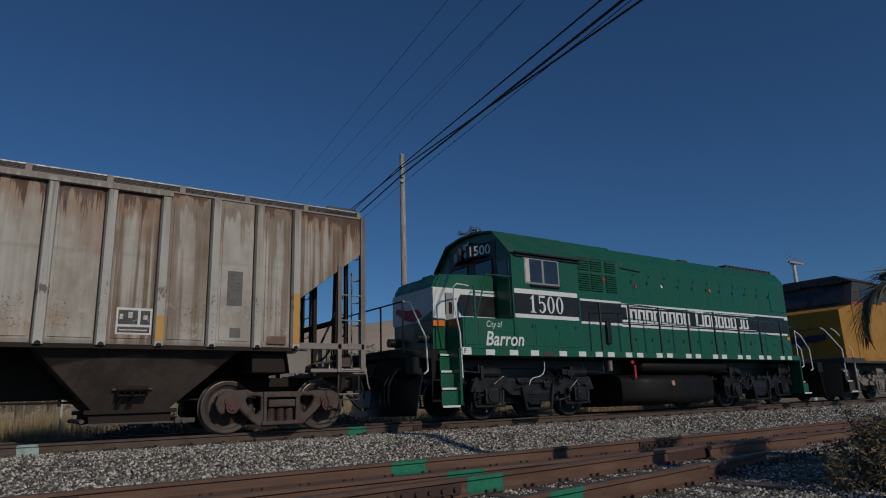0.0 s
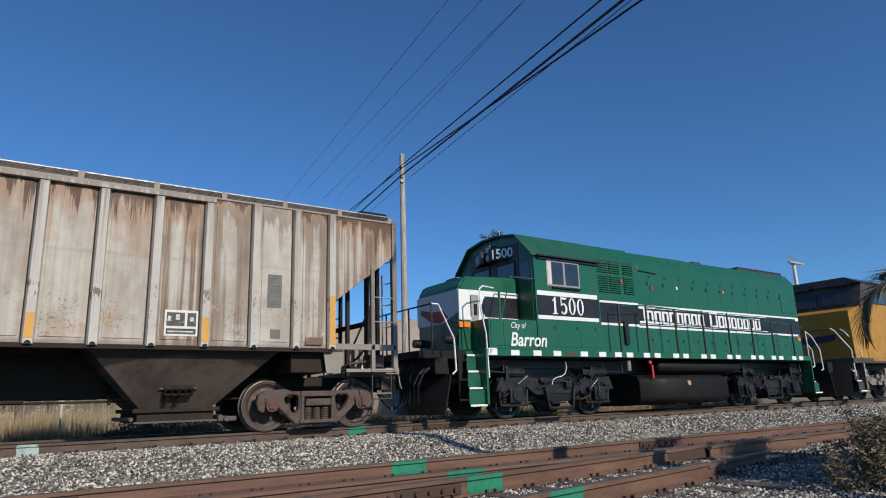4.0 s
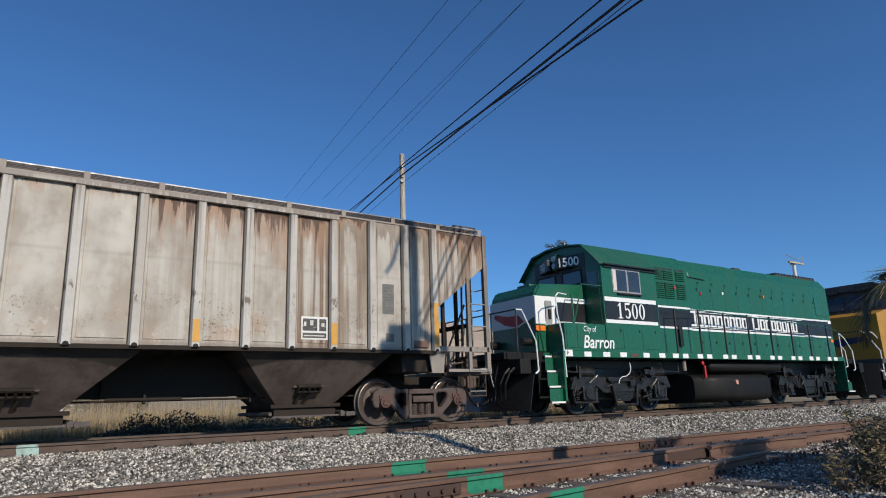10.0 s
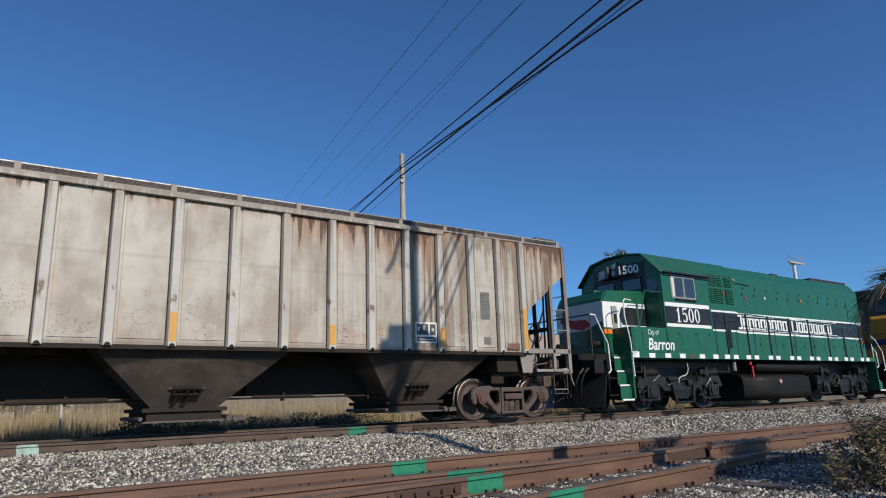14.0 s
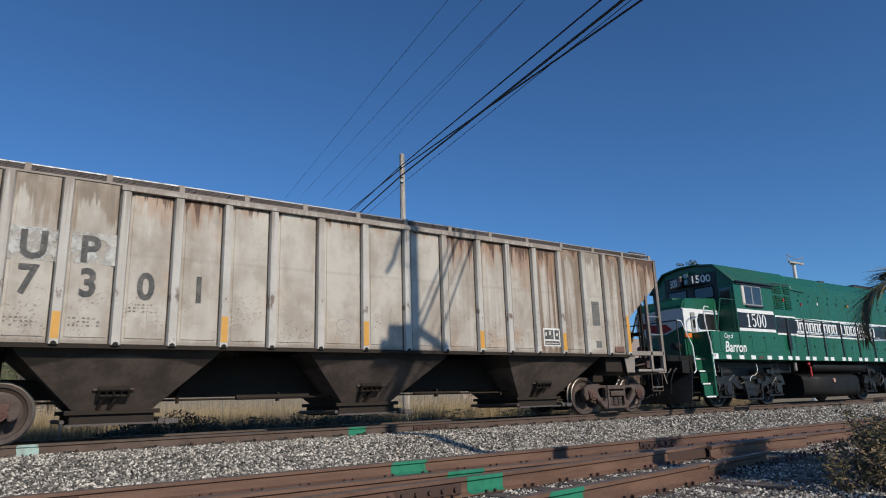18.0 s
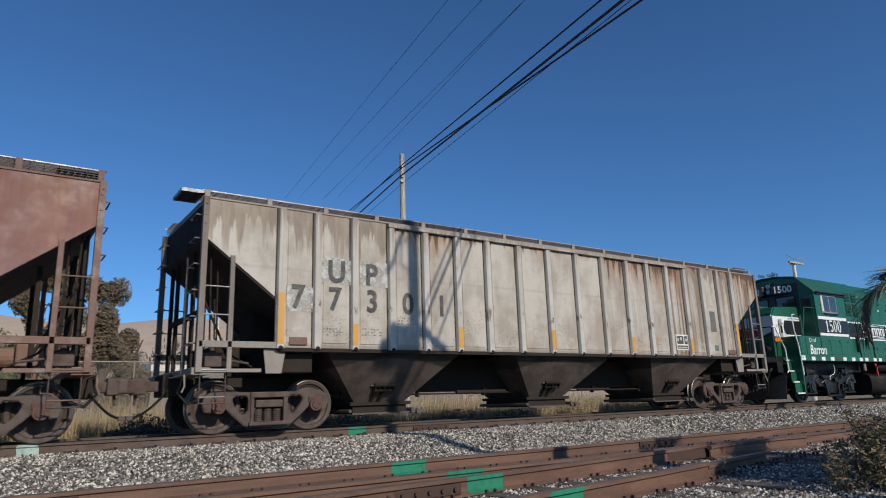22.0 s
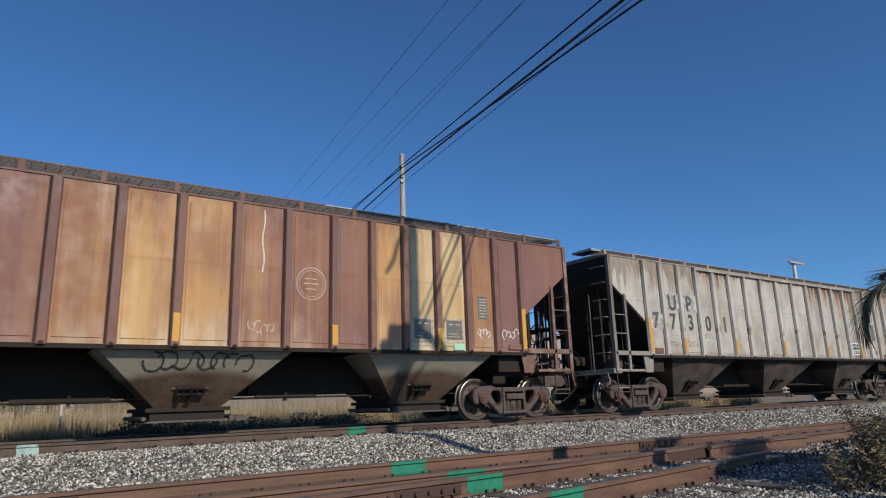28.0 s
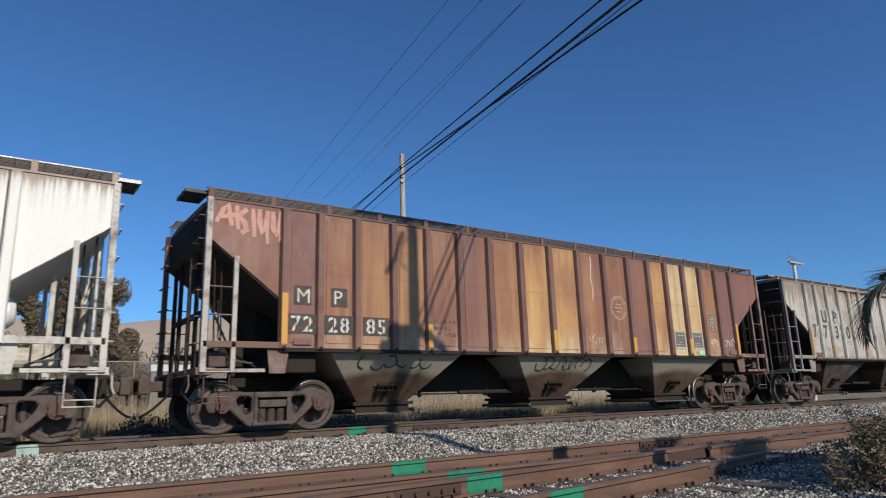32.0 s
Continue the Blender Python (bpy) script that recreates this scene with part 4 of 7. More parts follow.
        bm = bmesh.new()
        box(bm, c - 0.68, c + 0.68, -0.90, -0.86, 0.23, 0.26)
        bar(bm, (c - 0.72, -0.9, 0.30), (c - 0.72, 0.9, 0.30), 0.035, 8)
        bar(bm, (c + 0.72, -0.9, 0.30), (c + 0.72, 0.9, 0.30), 0.035, 8)
        box(bm, c + 0.66, c + 0.98, -0.95, -0.80, 0.22, 0.30, 0.01)
        bar(bm, (c + 0.80, -1.0, 0.26), (c + 0.80, -0.75, 0.26), 0.05, 10)
        part("gate_rail", bm, "dark_grate" if bay != "white_side" else "galv", by)
        # opening gear on the slope: a slotted bracket with two hanging legs
        tilt = Matrix.Rotation(math.atan2(0.77, 0.94), 4, "X")
        o = Vector((c - 0.05, -1.02, 0.76))
        bm = bmesh.new()
        for dx, dz, w, h in ((0.0, 0.075, 0.46, 0.045), (0.0, -0.045, 0.46, 0.035), (-0.215, 0.01, 0.04, 0.15), (0.215, 0.01, 0.04, 0.15), (0.0, 0.01, 0.05, 0.15), (-0.11, 0.01, 0.03, 0.11), (0.11, 0.01, 0.03, 0.11)):
            box(bm, dx - w / 2, dx + w / 2, -0.085, 0.02, dz - h / 2, dz + h / 2, 0.008)
        bm.transform(Matrix.Translation(o) @ tilt)
        gg = part("gate_gear", bm, "gear_dark", by, "black slotted opening gear")
        for dx, lean in ((-0.14, -0.05), (0.06, -0.09)):
            bm = box(bmesh.new(), dx - 0.028, dx + 0.028, -0.07, -0.005, -0.34, -0.04, 0.01)
            bmesh.ops.translate(bm, vec=(lean, 0, 0), verts=[v for v in bm.verts if v.co.z < -0.2])
            bm.transform(Matrix.Translation(o) @ tilt)
            part("gear_leg", bm, "gear_dark", gg)
        part("gear_pin", bar(bmesh.new(), o + Vector((-0.30, -0.03, 0.02)), o + Vector((0.30, -0.03, 0.02)), 0.022, 8), "truck", gg)
    # centre sill, cross ridges, rods and pipes
    part("centre_sill", box(bmesh.new(), -8.6, 8.6, -0.30, 0.30, 0.66, 0.98, 0.01), "under", car)
    for a, b in ((-3.15, -1.55), (1.55, 3.15)):
        bm = bmesh.new()
        m_ = (a + b) / 2
        slab(bm, [(a - 0.35, SILL_Z - 0.09), (b + 0.35, SILL_Z - 0.09), (m_ + 1.2, 0.66), (m_ - 1.2, 0.66)], -0.40, 0.75)
        part("cross_ridge", bm, "under", car)
    bm = bmesh.new()
    bar(bm, (-6.0, -0.62, 0.60), (6.0, -0.62, 0.60), 0.018, 6)
    bar(bm, (-2.6, -0.66, 0.62), (-1.2, -0.66, 0.62), 0.045, 8)
    bar(bm, (1.2, -0.66, 0.62), (2.4, -0.66, 0.62), 0.03, 8)
    for k in range(7):
        box(bm, -5.4 + 1.8 * k - 0.02, -5.4 + 1.8 * k + 0.02, -0.66, -0.55, 0.54, 0.70)
    part("brake_rod", bm, "under", car)
    # sloped ends, end frame, ladders
    for e in (-1, 1):
        X = lambda v: e * v
        bm = bmesh.new()
        plate4(bm, (X(POST_X), -SIDE + 0.02, 3.32), (X(POST_X), SIDE - 0.02, 3.32), (X(6.15), SIDE - 0.02, 1.52), (X(6.15), -SIDE + 0.02, 1.52), 0.02)
        # slope sheets are a dark brown, darker than the side paint
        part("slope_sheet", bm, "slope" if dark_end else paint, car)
        bm = bmesh.new()
        plate4(bm, (X(POST_X - 0.05), -SIDE + 0.02, 3.32), (X(POST_X - 0.05), SIDE - 0.02, 3.32), (X(POST_X - 0.05), SIDE - 0.02, EAVE_Z), (X(POST_X - 0.05), -SIDE + 0.02, EAVE_Z), 0.02)
        # trailing end sheet is coloured black to put in the shade on that end
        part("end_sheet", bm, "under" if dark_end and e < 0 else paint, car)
        bm = bmesh.new()
        slab(bm, [(X(R0 + 0.08), SILL_Z), (X(R0 + 0.08), 2.27), (X(R0 - 0.6), 1.75), (X(R0 - 0.9), SILL_Z - 0.1), (X(R0 - 0.9), 0.98), (X(R0 + 0.0), 0.98)], -0.35, 0.35)
        part("shear_plate", bm, "under", car)
        bm = bmesh.new()
        box(bm, X(R0 - 0.7), X(R0 + 0.06), -1.45, 1.45, 1.02, 1.42, 0.02)
        part("bolster_beam", bm, "under", car)
        for s in (-1, 1):
            y = s * (SIDE + 0.0)
            bm = bmesh.new()
            box(bm, X(POST_X - 0.05), X(POST_X + 0.05), y - 0.05, y + 0.05, 1.02, EAVE_Z + 0.02, 0.008)
            for zz in (3.9, 3.8, 3.7, 3.55):
                bar(bm, (X(POST_X), y - s * -0.05, zz), (X(POST_X), y + s * 0.065, zz), 0.018, 6)
            frame_here = "peeled_frame" if frame_mat == "brown_frame" and e < 0 and s < 0 else frame_mat
            cp_ = part("corner_post", bm, frame_here, car)
            bm = bmesh.new()
            box(bm, X(R0 + 0.02), X(POST_X + 0.02), y - 0.05, y + 0.05, 1.43, 1.54, 0.008)
            part("end_beam", bm, frame_mat, car)
            bm = bmesh.new()
            box(bm, X(7.92), X(8.0), y - 0.05, y + 0.02, 1.02, 3.02, 0.008)
            st = part("ladder_stile", bm, frame_here, car)
            for zz in (1.06, 1.98, 2.46) + ((1.52,) if s > 0 else ()):
                part("rung", bar(bmesh.new(), (X(7.96), y + s * 0.03, zz), (X(POST_X), y + s * 0.03, zz), 0.013), "galv" if rib != "brown_rib" else frame_mat, st)
            bm = bmesh.new()
            box(bm, X(7.4), X(8.5), y - 0.03, y + 0.03, 1.02, 1.08)
            part("sill_step", bm, frame_here, st)
            # upright stanchions of the end frame
            for xx, yy in ((8.35, 1.1), (8.35, 0.62), (7.75, 0.95)):
                bm = bmesh.new()
                top = 3.25 if xx > 8 else 2.7
                box(bm, X(xx - 0.035), X(xx + 0.035), s * yy - 0.035, s * yy + 0.035, 0.98, top)
                part("end_stanchion", bm, "under" if dark_end else frame_mat, car)
            bm = bmesh.new()
            for zz in (1.5, 1.95, 2.4, 2.85, 3.3, 3.72):
                tube(bm, [(X(POST_X + 0.02), s * 1.5, zz), (X(POST_X + 0.13), s * 1.5, zz), (X(POST_X + 0.13), s * 1.08, zz), (X(POST_X + 0.02), s * 1.08, zz)], 0.013, 5)
                part("grab_iron", bm, frame_mat, car, "bent grab iron")
                bm = bmesh.new()
            bm.free()
        part("end_sill", box(bmesh.new(), X(8.25), X(8.55), -1.6, 1.6, 0.98, 1.10, 0.01), frame_mat, car)
        part("striker", box(bmesh.new(), X(8.4), X(8.72), -0.35, 0.35, 0.66, 1.05, 0.03), "under", car)
        bm = bmesh.new()
        bar(bm, (X(8.62), -1.45, 0.98), (X(8.62), 0.1, 0.98), 0.014)
        tube(bm, [(X(8.62), -1.45, 0.98), (X(8.62), -1.5, 0.80), (X(8.66), -1.5, 0.70)], 0.014)
        part("uncoupling_lever", bm, frame_mat, car)
        # sill bracket plate near the truck
        bm = bmesh.new()
        slab(bm, [(X(6.95), 1.42), (X(7.35), 1.42), (X(7.30), 1.0), (X(7.02), 1.0)], -SIDE + 0.02, -SIDE + 0.05)
        part("jacking_plate", bm, frame_mat, car)
        coupler(car, X(9.2), e)
        # stirrup under the corner
        bm = bmesh.new()
        tube(bm, [(X(8.40), -1.55, 1.02), (X(8.40), -1.55, 0.52), (X(7.98), -1.55, 0.52), (X(7.98), -1.55, 1.02)], 0.012)
        part("stirrup", bm, "truck" if dark_end else frame_mat, car)
        for xx, yy in ((8.05, 1.22), (8.20, 1.34), (7.90, 1.40)):
            part("brake_riser", bar(bmesh.new(), (X(xx), -yy, 1.05), (X(xx + 0.06), -yy, 3.2), 0.016), "under", car)
        # brake rigging hints on the end platform
        bm = bmesh.new()
        if e > 0:
            tube(bm, [(0.02, 0.24 * math.cos(a * 0.3927), 0.24 * math.sin(a * 0.3927)) for a in range(17)], 0.018)
            for a in range(5):
                bar(bm, (0.02, 0, 0), (0.02, 0.23 * math.cos(a * 1.257), 0.23 * math.sin(a * 1.257)), 0.012, 5)
            bmesh.ops.translate(bm, vec=(8.62, -0.3, 2.05), verts=bm.verts[:])
            part("brake_wheel", bm, frame_mat, car)
            bm = bmesh.new()
        box(bm, X(7.55), X(8.1), -0.9, -0.2, 1.08, 1.5, 0.03)
        bar(bm, (X(7.2), 0.35, 1.35), (X(8.1), 0.35, 1.35), 0.19, 18)
        part("brake_reservoir", bm, "under" if e < 0 else frame_mat, car, "brake cylinder and reservoir on the end platform")
        part("end_rail", box(bmesh.new(), X(8.32), X(8.38), -1.12, 1.12, 2.02, 2.12, 0.006), "under" if dark_end else frame_mat, car)
        part("end_rail", bar(bmesh.new(), (X(7.75), -0.95, 1.30), (X(8.35), -0.95, 2.55), 0.022), "under" if dark_end else frame_mat, car)
        part("brake_staff", bar(bmesh.new(), (X(8.55), -0.95, 1.02), (X(8.55), -0.95, 3.05), 0.018), frame_mat, car)
        bm = bmesh.new()
        box(bm, X(8.0), X(8.30), -1.42, -1.12, 1.12, 1.36, 0.02)
        bar(bm, (X(8.15), -1.27, 1.36), (X(8.15), -1.27, 1.50), 0.05, 12)
        bar(bm, (X(8.02), -1.44, 1.24), (X(7.55), -1.40, 1.18), 0.02)
        part("brake_valve", bm, "truck", car, "small rusty brake valve")
        part("brake_pipe", tube(bmesh.new(), [(X(7.45), -1.30, 1.12), (X(7.80), -1.32, 1.30), (X(8.10), -1.20, 1.62), (X(8.12), -1.18, 2.30)], 0.018), "under", car)
        part("brake_pipe", tube(bmesh.new(), [(X(8.60), -1.20, 0.95), (X(8.66), -1.22, 0.70), (X(8.50), -1.24, 0.52), (X(8.30), -1.24, 0.60)], 0.024), "hose", car)
        part("step_bar", bar(bmesh.new(), (X(7.98), -1.55, 0.62), (X(8.40), -1.55, 0.62), 0.012), frame_mat, car)
        freight_truck(car, X(TRUCK_X))
    car.location = (x, TRACK_Y, 0)
    return car


UP_X, MP_X, WH_X = -2.62, -21.13, -39.5
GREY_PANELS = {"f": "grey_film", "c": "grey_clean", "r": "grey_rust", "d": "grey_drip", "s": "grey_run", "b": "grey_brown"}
BROWN_PANELS = {"b": "brown_side", "r": "rust_side", "m": "amber_side", "o": "ochre_side", "c": "cream_side"}
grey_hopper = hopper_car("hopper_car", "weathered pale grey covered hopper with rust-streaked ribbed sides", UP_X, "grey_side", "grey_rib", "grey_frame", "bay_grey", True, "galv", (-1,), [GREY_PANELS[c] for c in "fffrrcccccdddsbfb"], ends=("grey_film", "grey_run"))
brown_hopper = hopper_car("hopper_car", "rust-brown covered hopper with faded ochre panels and graffiti", MP_X, "brown_side", "brown_rib", "brown_frame", "bay_brown", False, "dark_grate", (-1,), [BROWN_PANELS[c] for c in "brmmrbmoorrboccmb"], True, (0, 4, 8, 11, 14, 17), 0.21, ribs=BROWN_RIBS)
part("walkway_edge", box(bmesh.new(), 2.2, 8.45, -1.516, -1.5125, EAVE_Z + 0.21, EAVE_Z + 0.228), "galv", brown_hopper, "bright new length of walkway edge")
white_hopper = hopper_car("hopper_car", "bright white covered hopper with rusty roof edge", WH_X, "white_side", "white_side", "white_frame", "white_side", False, "galv", (-1, 1), None, False, (), 0.21)

# ---------------------------------------------------------------- car markings
def bars(parent, x, z, rows, mat, y, name="stencil_line"):
    """Illegible stencilling: short bars, each row (dx, dz, width, height)."""
    for dx, dz, w, h in rows:
        part(name, box(bmesh.new(), x + dx, x + dx + w, y - 0.003, y, z + dz, z + dz + h), mat, parent)


FACE = -SIDE - 0.028       # just proud of the raised panel face


def sticker(car, x, z, w, h, mat, name, label="", y=FACE):
    return part(name, box(bmesh.new(), x, x + w, y - 0.003, y + 0.004, z, z + h), mat, car, label)


def strokes(car, name, lines, r, mat, label, y=FACE - 0.001):
    """Flat spray-paint strokes through points on the side."""
    bm = bmesh.new()
    for pts in lines:
        rim = []
        for i, p in enumerate(pts):
            u, v = Vector(pts[max(i - 1, 0)]), Vector(pts[min(i + 1, len(pts) - 1)])
            d = (v - u).normalized() if (v - u).length > 1e-6 else Vector((1, 0))
            k = r * (0.75 if i in (0, len(pts) - 1) else 1.0)
            rim.append((bm.verts.new((p[0] - d.y * k, y, p[1] + d.x * k)), bm.verts.new((p[0] + d.y * k, y, p[1] - d.x * k))))
        for (a, b), (c, d) in zip(rim, rim[1:]):
            bm.faces.new((a, c, d, b))
    return part(name, bm, mat, car, label)


def panel_mid(k, ribs=RIB_X):
    """Middle of the k-th panel from the trailing end."""
    return (ribs[k] + ribs[k + 1]) / 2


def mark_grey(car):
    for k, ch in ((0, "7"), (1, "7"), (2, "3"), (3, "0"), (4, "1")):
        letters("stencil_digit", ch, 0.60, panel_mid(k) - 0.16, FACE - 0.006, 2.17, "decal_black", car, "faded black stencil digit", stretch=0.88, bold=0.018)
    for k, ch in ((1, "U"), (2, "P")):
        sticker(car, panel_mid(k) - 0.30, 2.66, 0.62, 0.50, "patch_white", "whitewash_patch", "pale whitewashed patch")
        letters("stencil_letter", ch, 0.58, panel_mid(k) - 0.18, FACE - 0.006, 2.70, "decal_black", car, "faded black stencil letter", stretch=0.92, bold=0.020)
    sticker(car, panel_mid(0) - 0.24, 2.10, 0.52, 0.46, "patch_white", "whitewash_patch", "pale whitewashed patch")
    x = panel_mid(13) - 0.22
    pl = sticker(car, x, 1.60, 0.52, 0.42, "decal_fresh", "inspection_stencil", "white inspection stencil box")
    bars(pl, x, 1.60, [(0.03, 0.16, 0.28, 0.22), (0.35, 0.16, 0.14, 0.22), (0.03, 0.03, 0.46, 0.09)], "decal_black", FACE - 0.004)
    bars(pl, x, 1.60, [(0.05, 0.24, 0.05, 0.08), (0.17, 0.26, 0.06, 0.09), (0.39, 0.24, 0.06, 0.07), (0.05, 0.06, 0.40, 0.02)], "decal_white", FACE - 0.008)
    x = panel_mid(15) - 0.15
    pl = sticker(car, x, 2.14, 0.26, 0.60, "slate", "data_plate", "faded dark grey data panel")
    bars(pl, x, 2.14, [(0.04, 0.06 + 0.065 * i, 0.18, 0.018) for i in range(8)], "faint", FACE - 0.004)
    sticker(car, panel_mid(15) - 0.08, 1.60, 0.18, 0.16, "slate", "faded_stencil")
    for k, z in ((1, 1.68), (2, 1.70), (3, 1.95)):
        bars(car, panel_mid(k) - 0.26, z, [(0.065 * i, 0.055 * j, 0.042, 0.030) for j in range(3) for i in range(8 - j)], "faint", FACE + 0.001, "faded_stencil")
    loop = [(-0.93 + 0.15 * math.cos(k * 0.42), 1.88 + 0.12 * math.sin(k * 0.42)) for k in range(16)]
    for k, pts in enumerate((loop, [(-1.06, 1.78), (-1.10, 1.62), (-1.03, 1.74), (-0.98, 1.60)], [(-0.95, 1.75), (-0.90, 1.60), (-0.85, 1.74), (-0.78, 1.62)], [(-1.0, 1.90), (-0.97, 1.86), (-0.93, 1.90)])):
        strokes(car, "chalk_drawing", [pts], 0.005, "chalk", "faint blue-grey chalk drawing", FACE - 0.001 - 0.0006 * k)
    strokes(car, "chalk_drawing", [[(-4.36 - 0.02, 1.98), (-4.36, 1.80), (-4.12, 1.80), (-4.10, 1.98)], [(-4.3, 1.62), (-4.05, 1.62)], [(-4.22, 1.80), (-4.22, 1.62)]], 0.007, "patch_white", "faint white chalk scribble")
    for e in (-1, 1):
        part("tack_board", box(bmesh.new(), e * 6.74 - 0.17, e * 6.74 + 0.17, -SIDE - 0.05, -SIDE - 0.012, 1.50, 1.64, 0.01), "brown_frame", car, "small rusty routing card board")


def mark_brown(car):
    for k, txt in ((0, "72"), (1, "28"), (2, "85")):
        x = panel_mid(k, BROWN_RIBS)
        sticker(car, x - 0.29, 1.70, 0.58, 0.36, "block", "number_block", "black painted number block")
        for ch, dx in zip(txt, (-0.23, 0.01)):
            letters("stencil_digit", ch, 0.40, x + dx, FACE - 0.006, 1.745, "decal_white", car, "white stencil digit", bold=0.004)
            part("stencil_gap", box(bmesh.new(), x + dx + 0.100, x + dx + 0.122, FACE - 0.0105, FACE - 0.0085, 1.735, 2.045), "block", car)
    for k, ch in ((0, "M"), (1, "P")):
        x = panel_mid(k, BROWN_RIBS)
        sticker(car, x - 0.17, 2.22, 0.34, 0.36, "block", "letter_block", "black painted letter block")
        letters("stencil_letter", ch, 0.38, x - 0.13, FACE - 0.006, 2.27, "decal_white", car, "white stencil letter", bold=0.0)
    bm = bmesh.new()
    cx, cz = panel_mid(10, BROWN_RIBS), 2.63
    for k in range(48):
        a, b = 2 * math.pi * k / 48, 2 * math.pi * (k + 0.62) / 48
        for r, w in ((0.285, 0.011), (0.235, 0.006)):
            quad(bm, *[(cx + q * math.cos(t), FACE - 0.002, cz + q * 1.05 * math.sin(t)) for q, t in ((r - w, a), (r + w, a), (r + w, b), (r - w, b))])
    rd = part("round_emblem", bm, "pale_pink", car, "faded white round emblem outline")
    bars(rd, cx, cz, [(-0.15, -0.01, 0.12, 0.018), (0.0, -0.01, 0.14, 0.018), (-0.12, 0.08, 0.09, 0.016), (0.0, 0.08, 0.10, 0.016), (-0.11, -0.11, 0.20, 0.016)], "pale_pink", FACE - 0.002)
    for k in (13, 14):
        x = panel_mid(k, BROWN_RIBS) - 0.20
        pl = sticker(car, x, 1.68, 0.40, 0.40, "slate", "inspection_stencil", "faded slate-grey inspection stencil box")
        bars(pl, x, 1.68, [(0.04, 0.05, 0.30, 0.016), (0.04, 0.11, 0.22, 0.016), (0.06, 0.30, 0.10, 0.03), (0.22, 0.30, 0.12, 0.03)], "pale_faint", FACE - 0.004)
        bars(pl, x, 1.68, [(-0.03, -0.06, 0.45, 0.035)], "pale_faint", FACE - 0.002)
    part("inspection_tag", box(bmesh.new(), panel_mid(14, BROWN_RIBS) - 0.02, panel_mid(14, BROWN_RIBS) + 0.25, FACE - 0.012, FACE - 0.008, 1.47, 1.60), "tag", car, "pale green paper tag")
    x = panel_mid(15, BROWN_RIBS) - 0.13
    pl = sticker(car, x, 2.14, 0.25, 0.50, "slate", "data_plate", "dark faded data panel")
    bars(pl, x, 2.14, [(0.03, 0.05 + 0.062 * i, 0.19, 0.022) for i in range(7)], "pale_faint", FACE - 0.004)
    for k in (13, 14):
        xb = panel_mid(k, BROWN_RIBS) - 0.25
        bars(car, xb, 1.60, [(0.0, 0.0, 0.50, 0.05), (0.0, 0.49, 0.50, 0.03), (0.0, 0.052, 0.04, 0.436), (0.46, 0.052, 0.04, 0.436)], "pale_faint", FACE, "stencil_border")
    x = panel_mid(4, BROWN_RIBS) - 0.28
    for j in range(3):
        bars(car, x, 1.74 + 0.13 * j, [(0.11 * i, 0.0, 0.085, 0.07) for i in range(5 - j % 2)], "brown_faint", FACE + 0.001, "faded_stencil")
    # pink throw-up on the end panel: fat drooping strokes
    rng = random.Random(17)
    scrawl = [[(-8.34, 3.60), (-8.22, 3.84), (-8.14, 3.95), (-8.10, 3.72), (-8.06, 3.56)], [(-8.26, 3.70), (-8.02, 3.76)], [(-7.99, 3.94), (-7.98, 3.74), (-7.95, 3.50)],
              [(-7.80, 3.90), (-7.95, 3.76), (-7.84, 3.64), (-7.80, 3.52), (-7.90, 3.44)], [(-7.70, 3.92), (-7.68, 3.68), (-7.66, 3.40)],
              [(-7.58, 3.93), (-7.57, 3.66), (-7.52, 3.50), (-7.45, 3.62), (-7.42, 3.92)], [(-7.44, 3.62), (-7.42, 3.30)],
              [(-7.33, 3.92), (-7.32, 3.58), (-7.27, 3.48), (-7.20, 3.60), (-7.17, 3.94)], [(-7.19, 3.60), (-7.18, 3.36)]]
    for k, pts in enumerate(scrawl):
        strokes(car, "graffiti", [pts], 0.044 + 0.010 * (k % 2), "pink", "pale pink sprayed stroke", -SIDE - 0.014 - 0.001 * k)
    for k, z0, w in ((15, 1.86, 0.34), (16, 1.86, 0.46), (9, 1.80, 0.46)):
        cx = panel_mid(k, BROWN_RIBS) - w / 2
        for j in range(4):
            ph, lift = rng.uniform(0, 6.28), rng.uniform(-0.03, 0.05)
            pts = [(cx + w * (j + 0.5 + 0.55 * math.cos(ph + 0.7 * q)) / 4, z0 + lift + 0.085 * math.sin(ph + 0.7 * q) - 0.008 * q) for q in range(8)]
            strokes(car, "chalk_scribble", [pts], 0.010, "decal_fresh" if k > 14 else "pale_faint", "small white scribble", FACE - 0.001 - 0.0008 * j)
    part("tack_board", box(bmesh.new(), -6.9, -6.55, -SIDE - 0.05, -SIDE - 0.012, 1.50, 1.62, 0.01), "brown_rib", car, "small rusty routing card board")
    part("tack_board", box(bmesh.new(), 6.55, 6.9, -SIDE - 0.05, -SIDE - 0.012, 1.50, 1.62, 0.01), "brown_rib", car, "small rusty routing card board")
    drip = [(panel_mid(9, BROWN_RIBS) + 0.02 * math.sin(0.9 * q), 3.92 - 0.105 * q) for q in range(12)]
    strokes(car, "paint_drip", [drip], 0.010, "decal_fresh", "thin run of white paint", FACE - 0.001)
    # sprayed loops on two bays, lying on their slope
    slope = (0.77, -0.94)
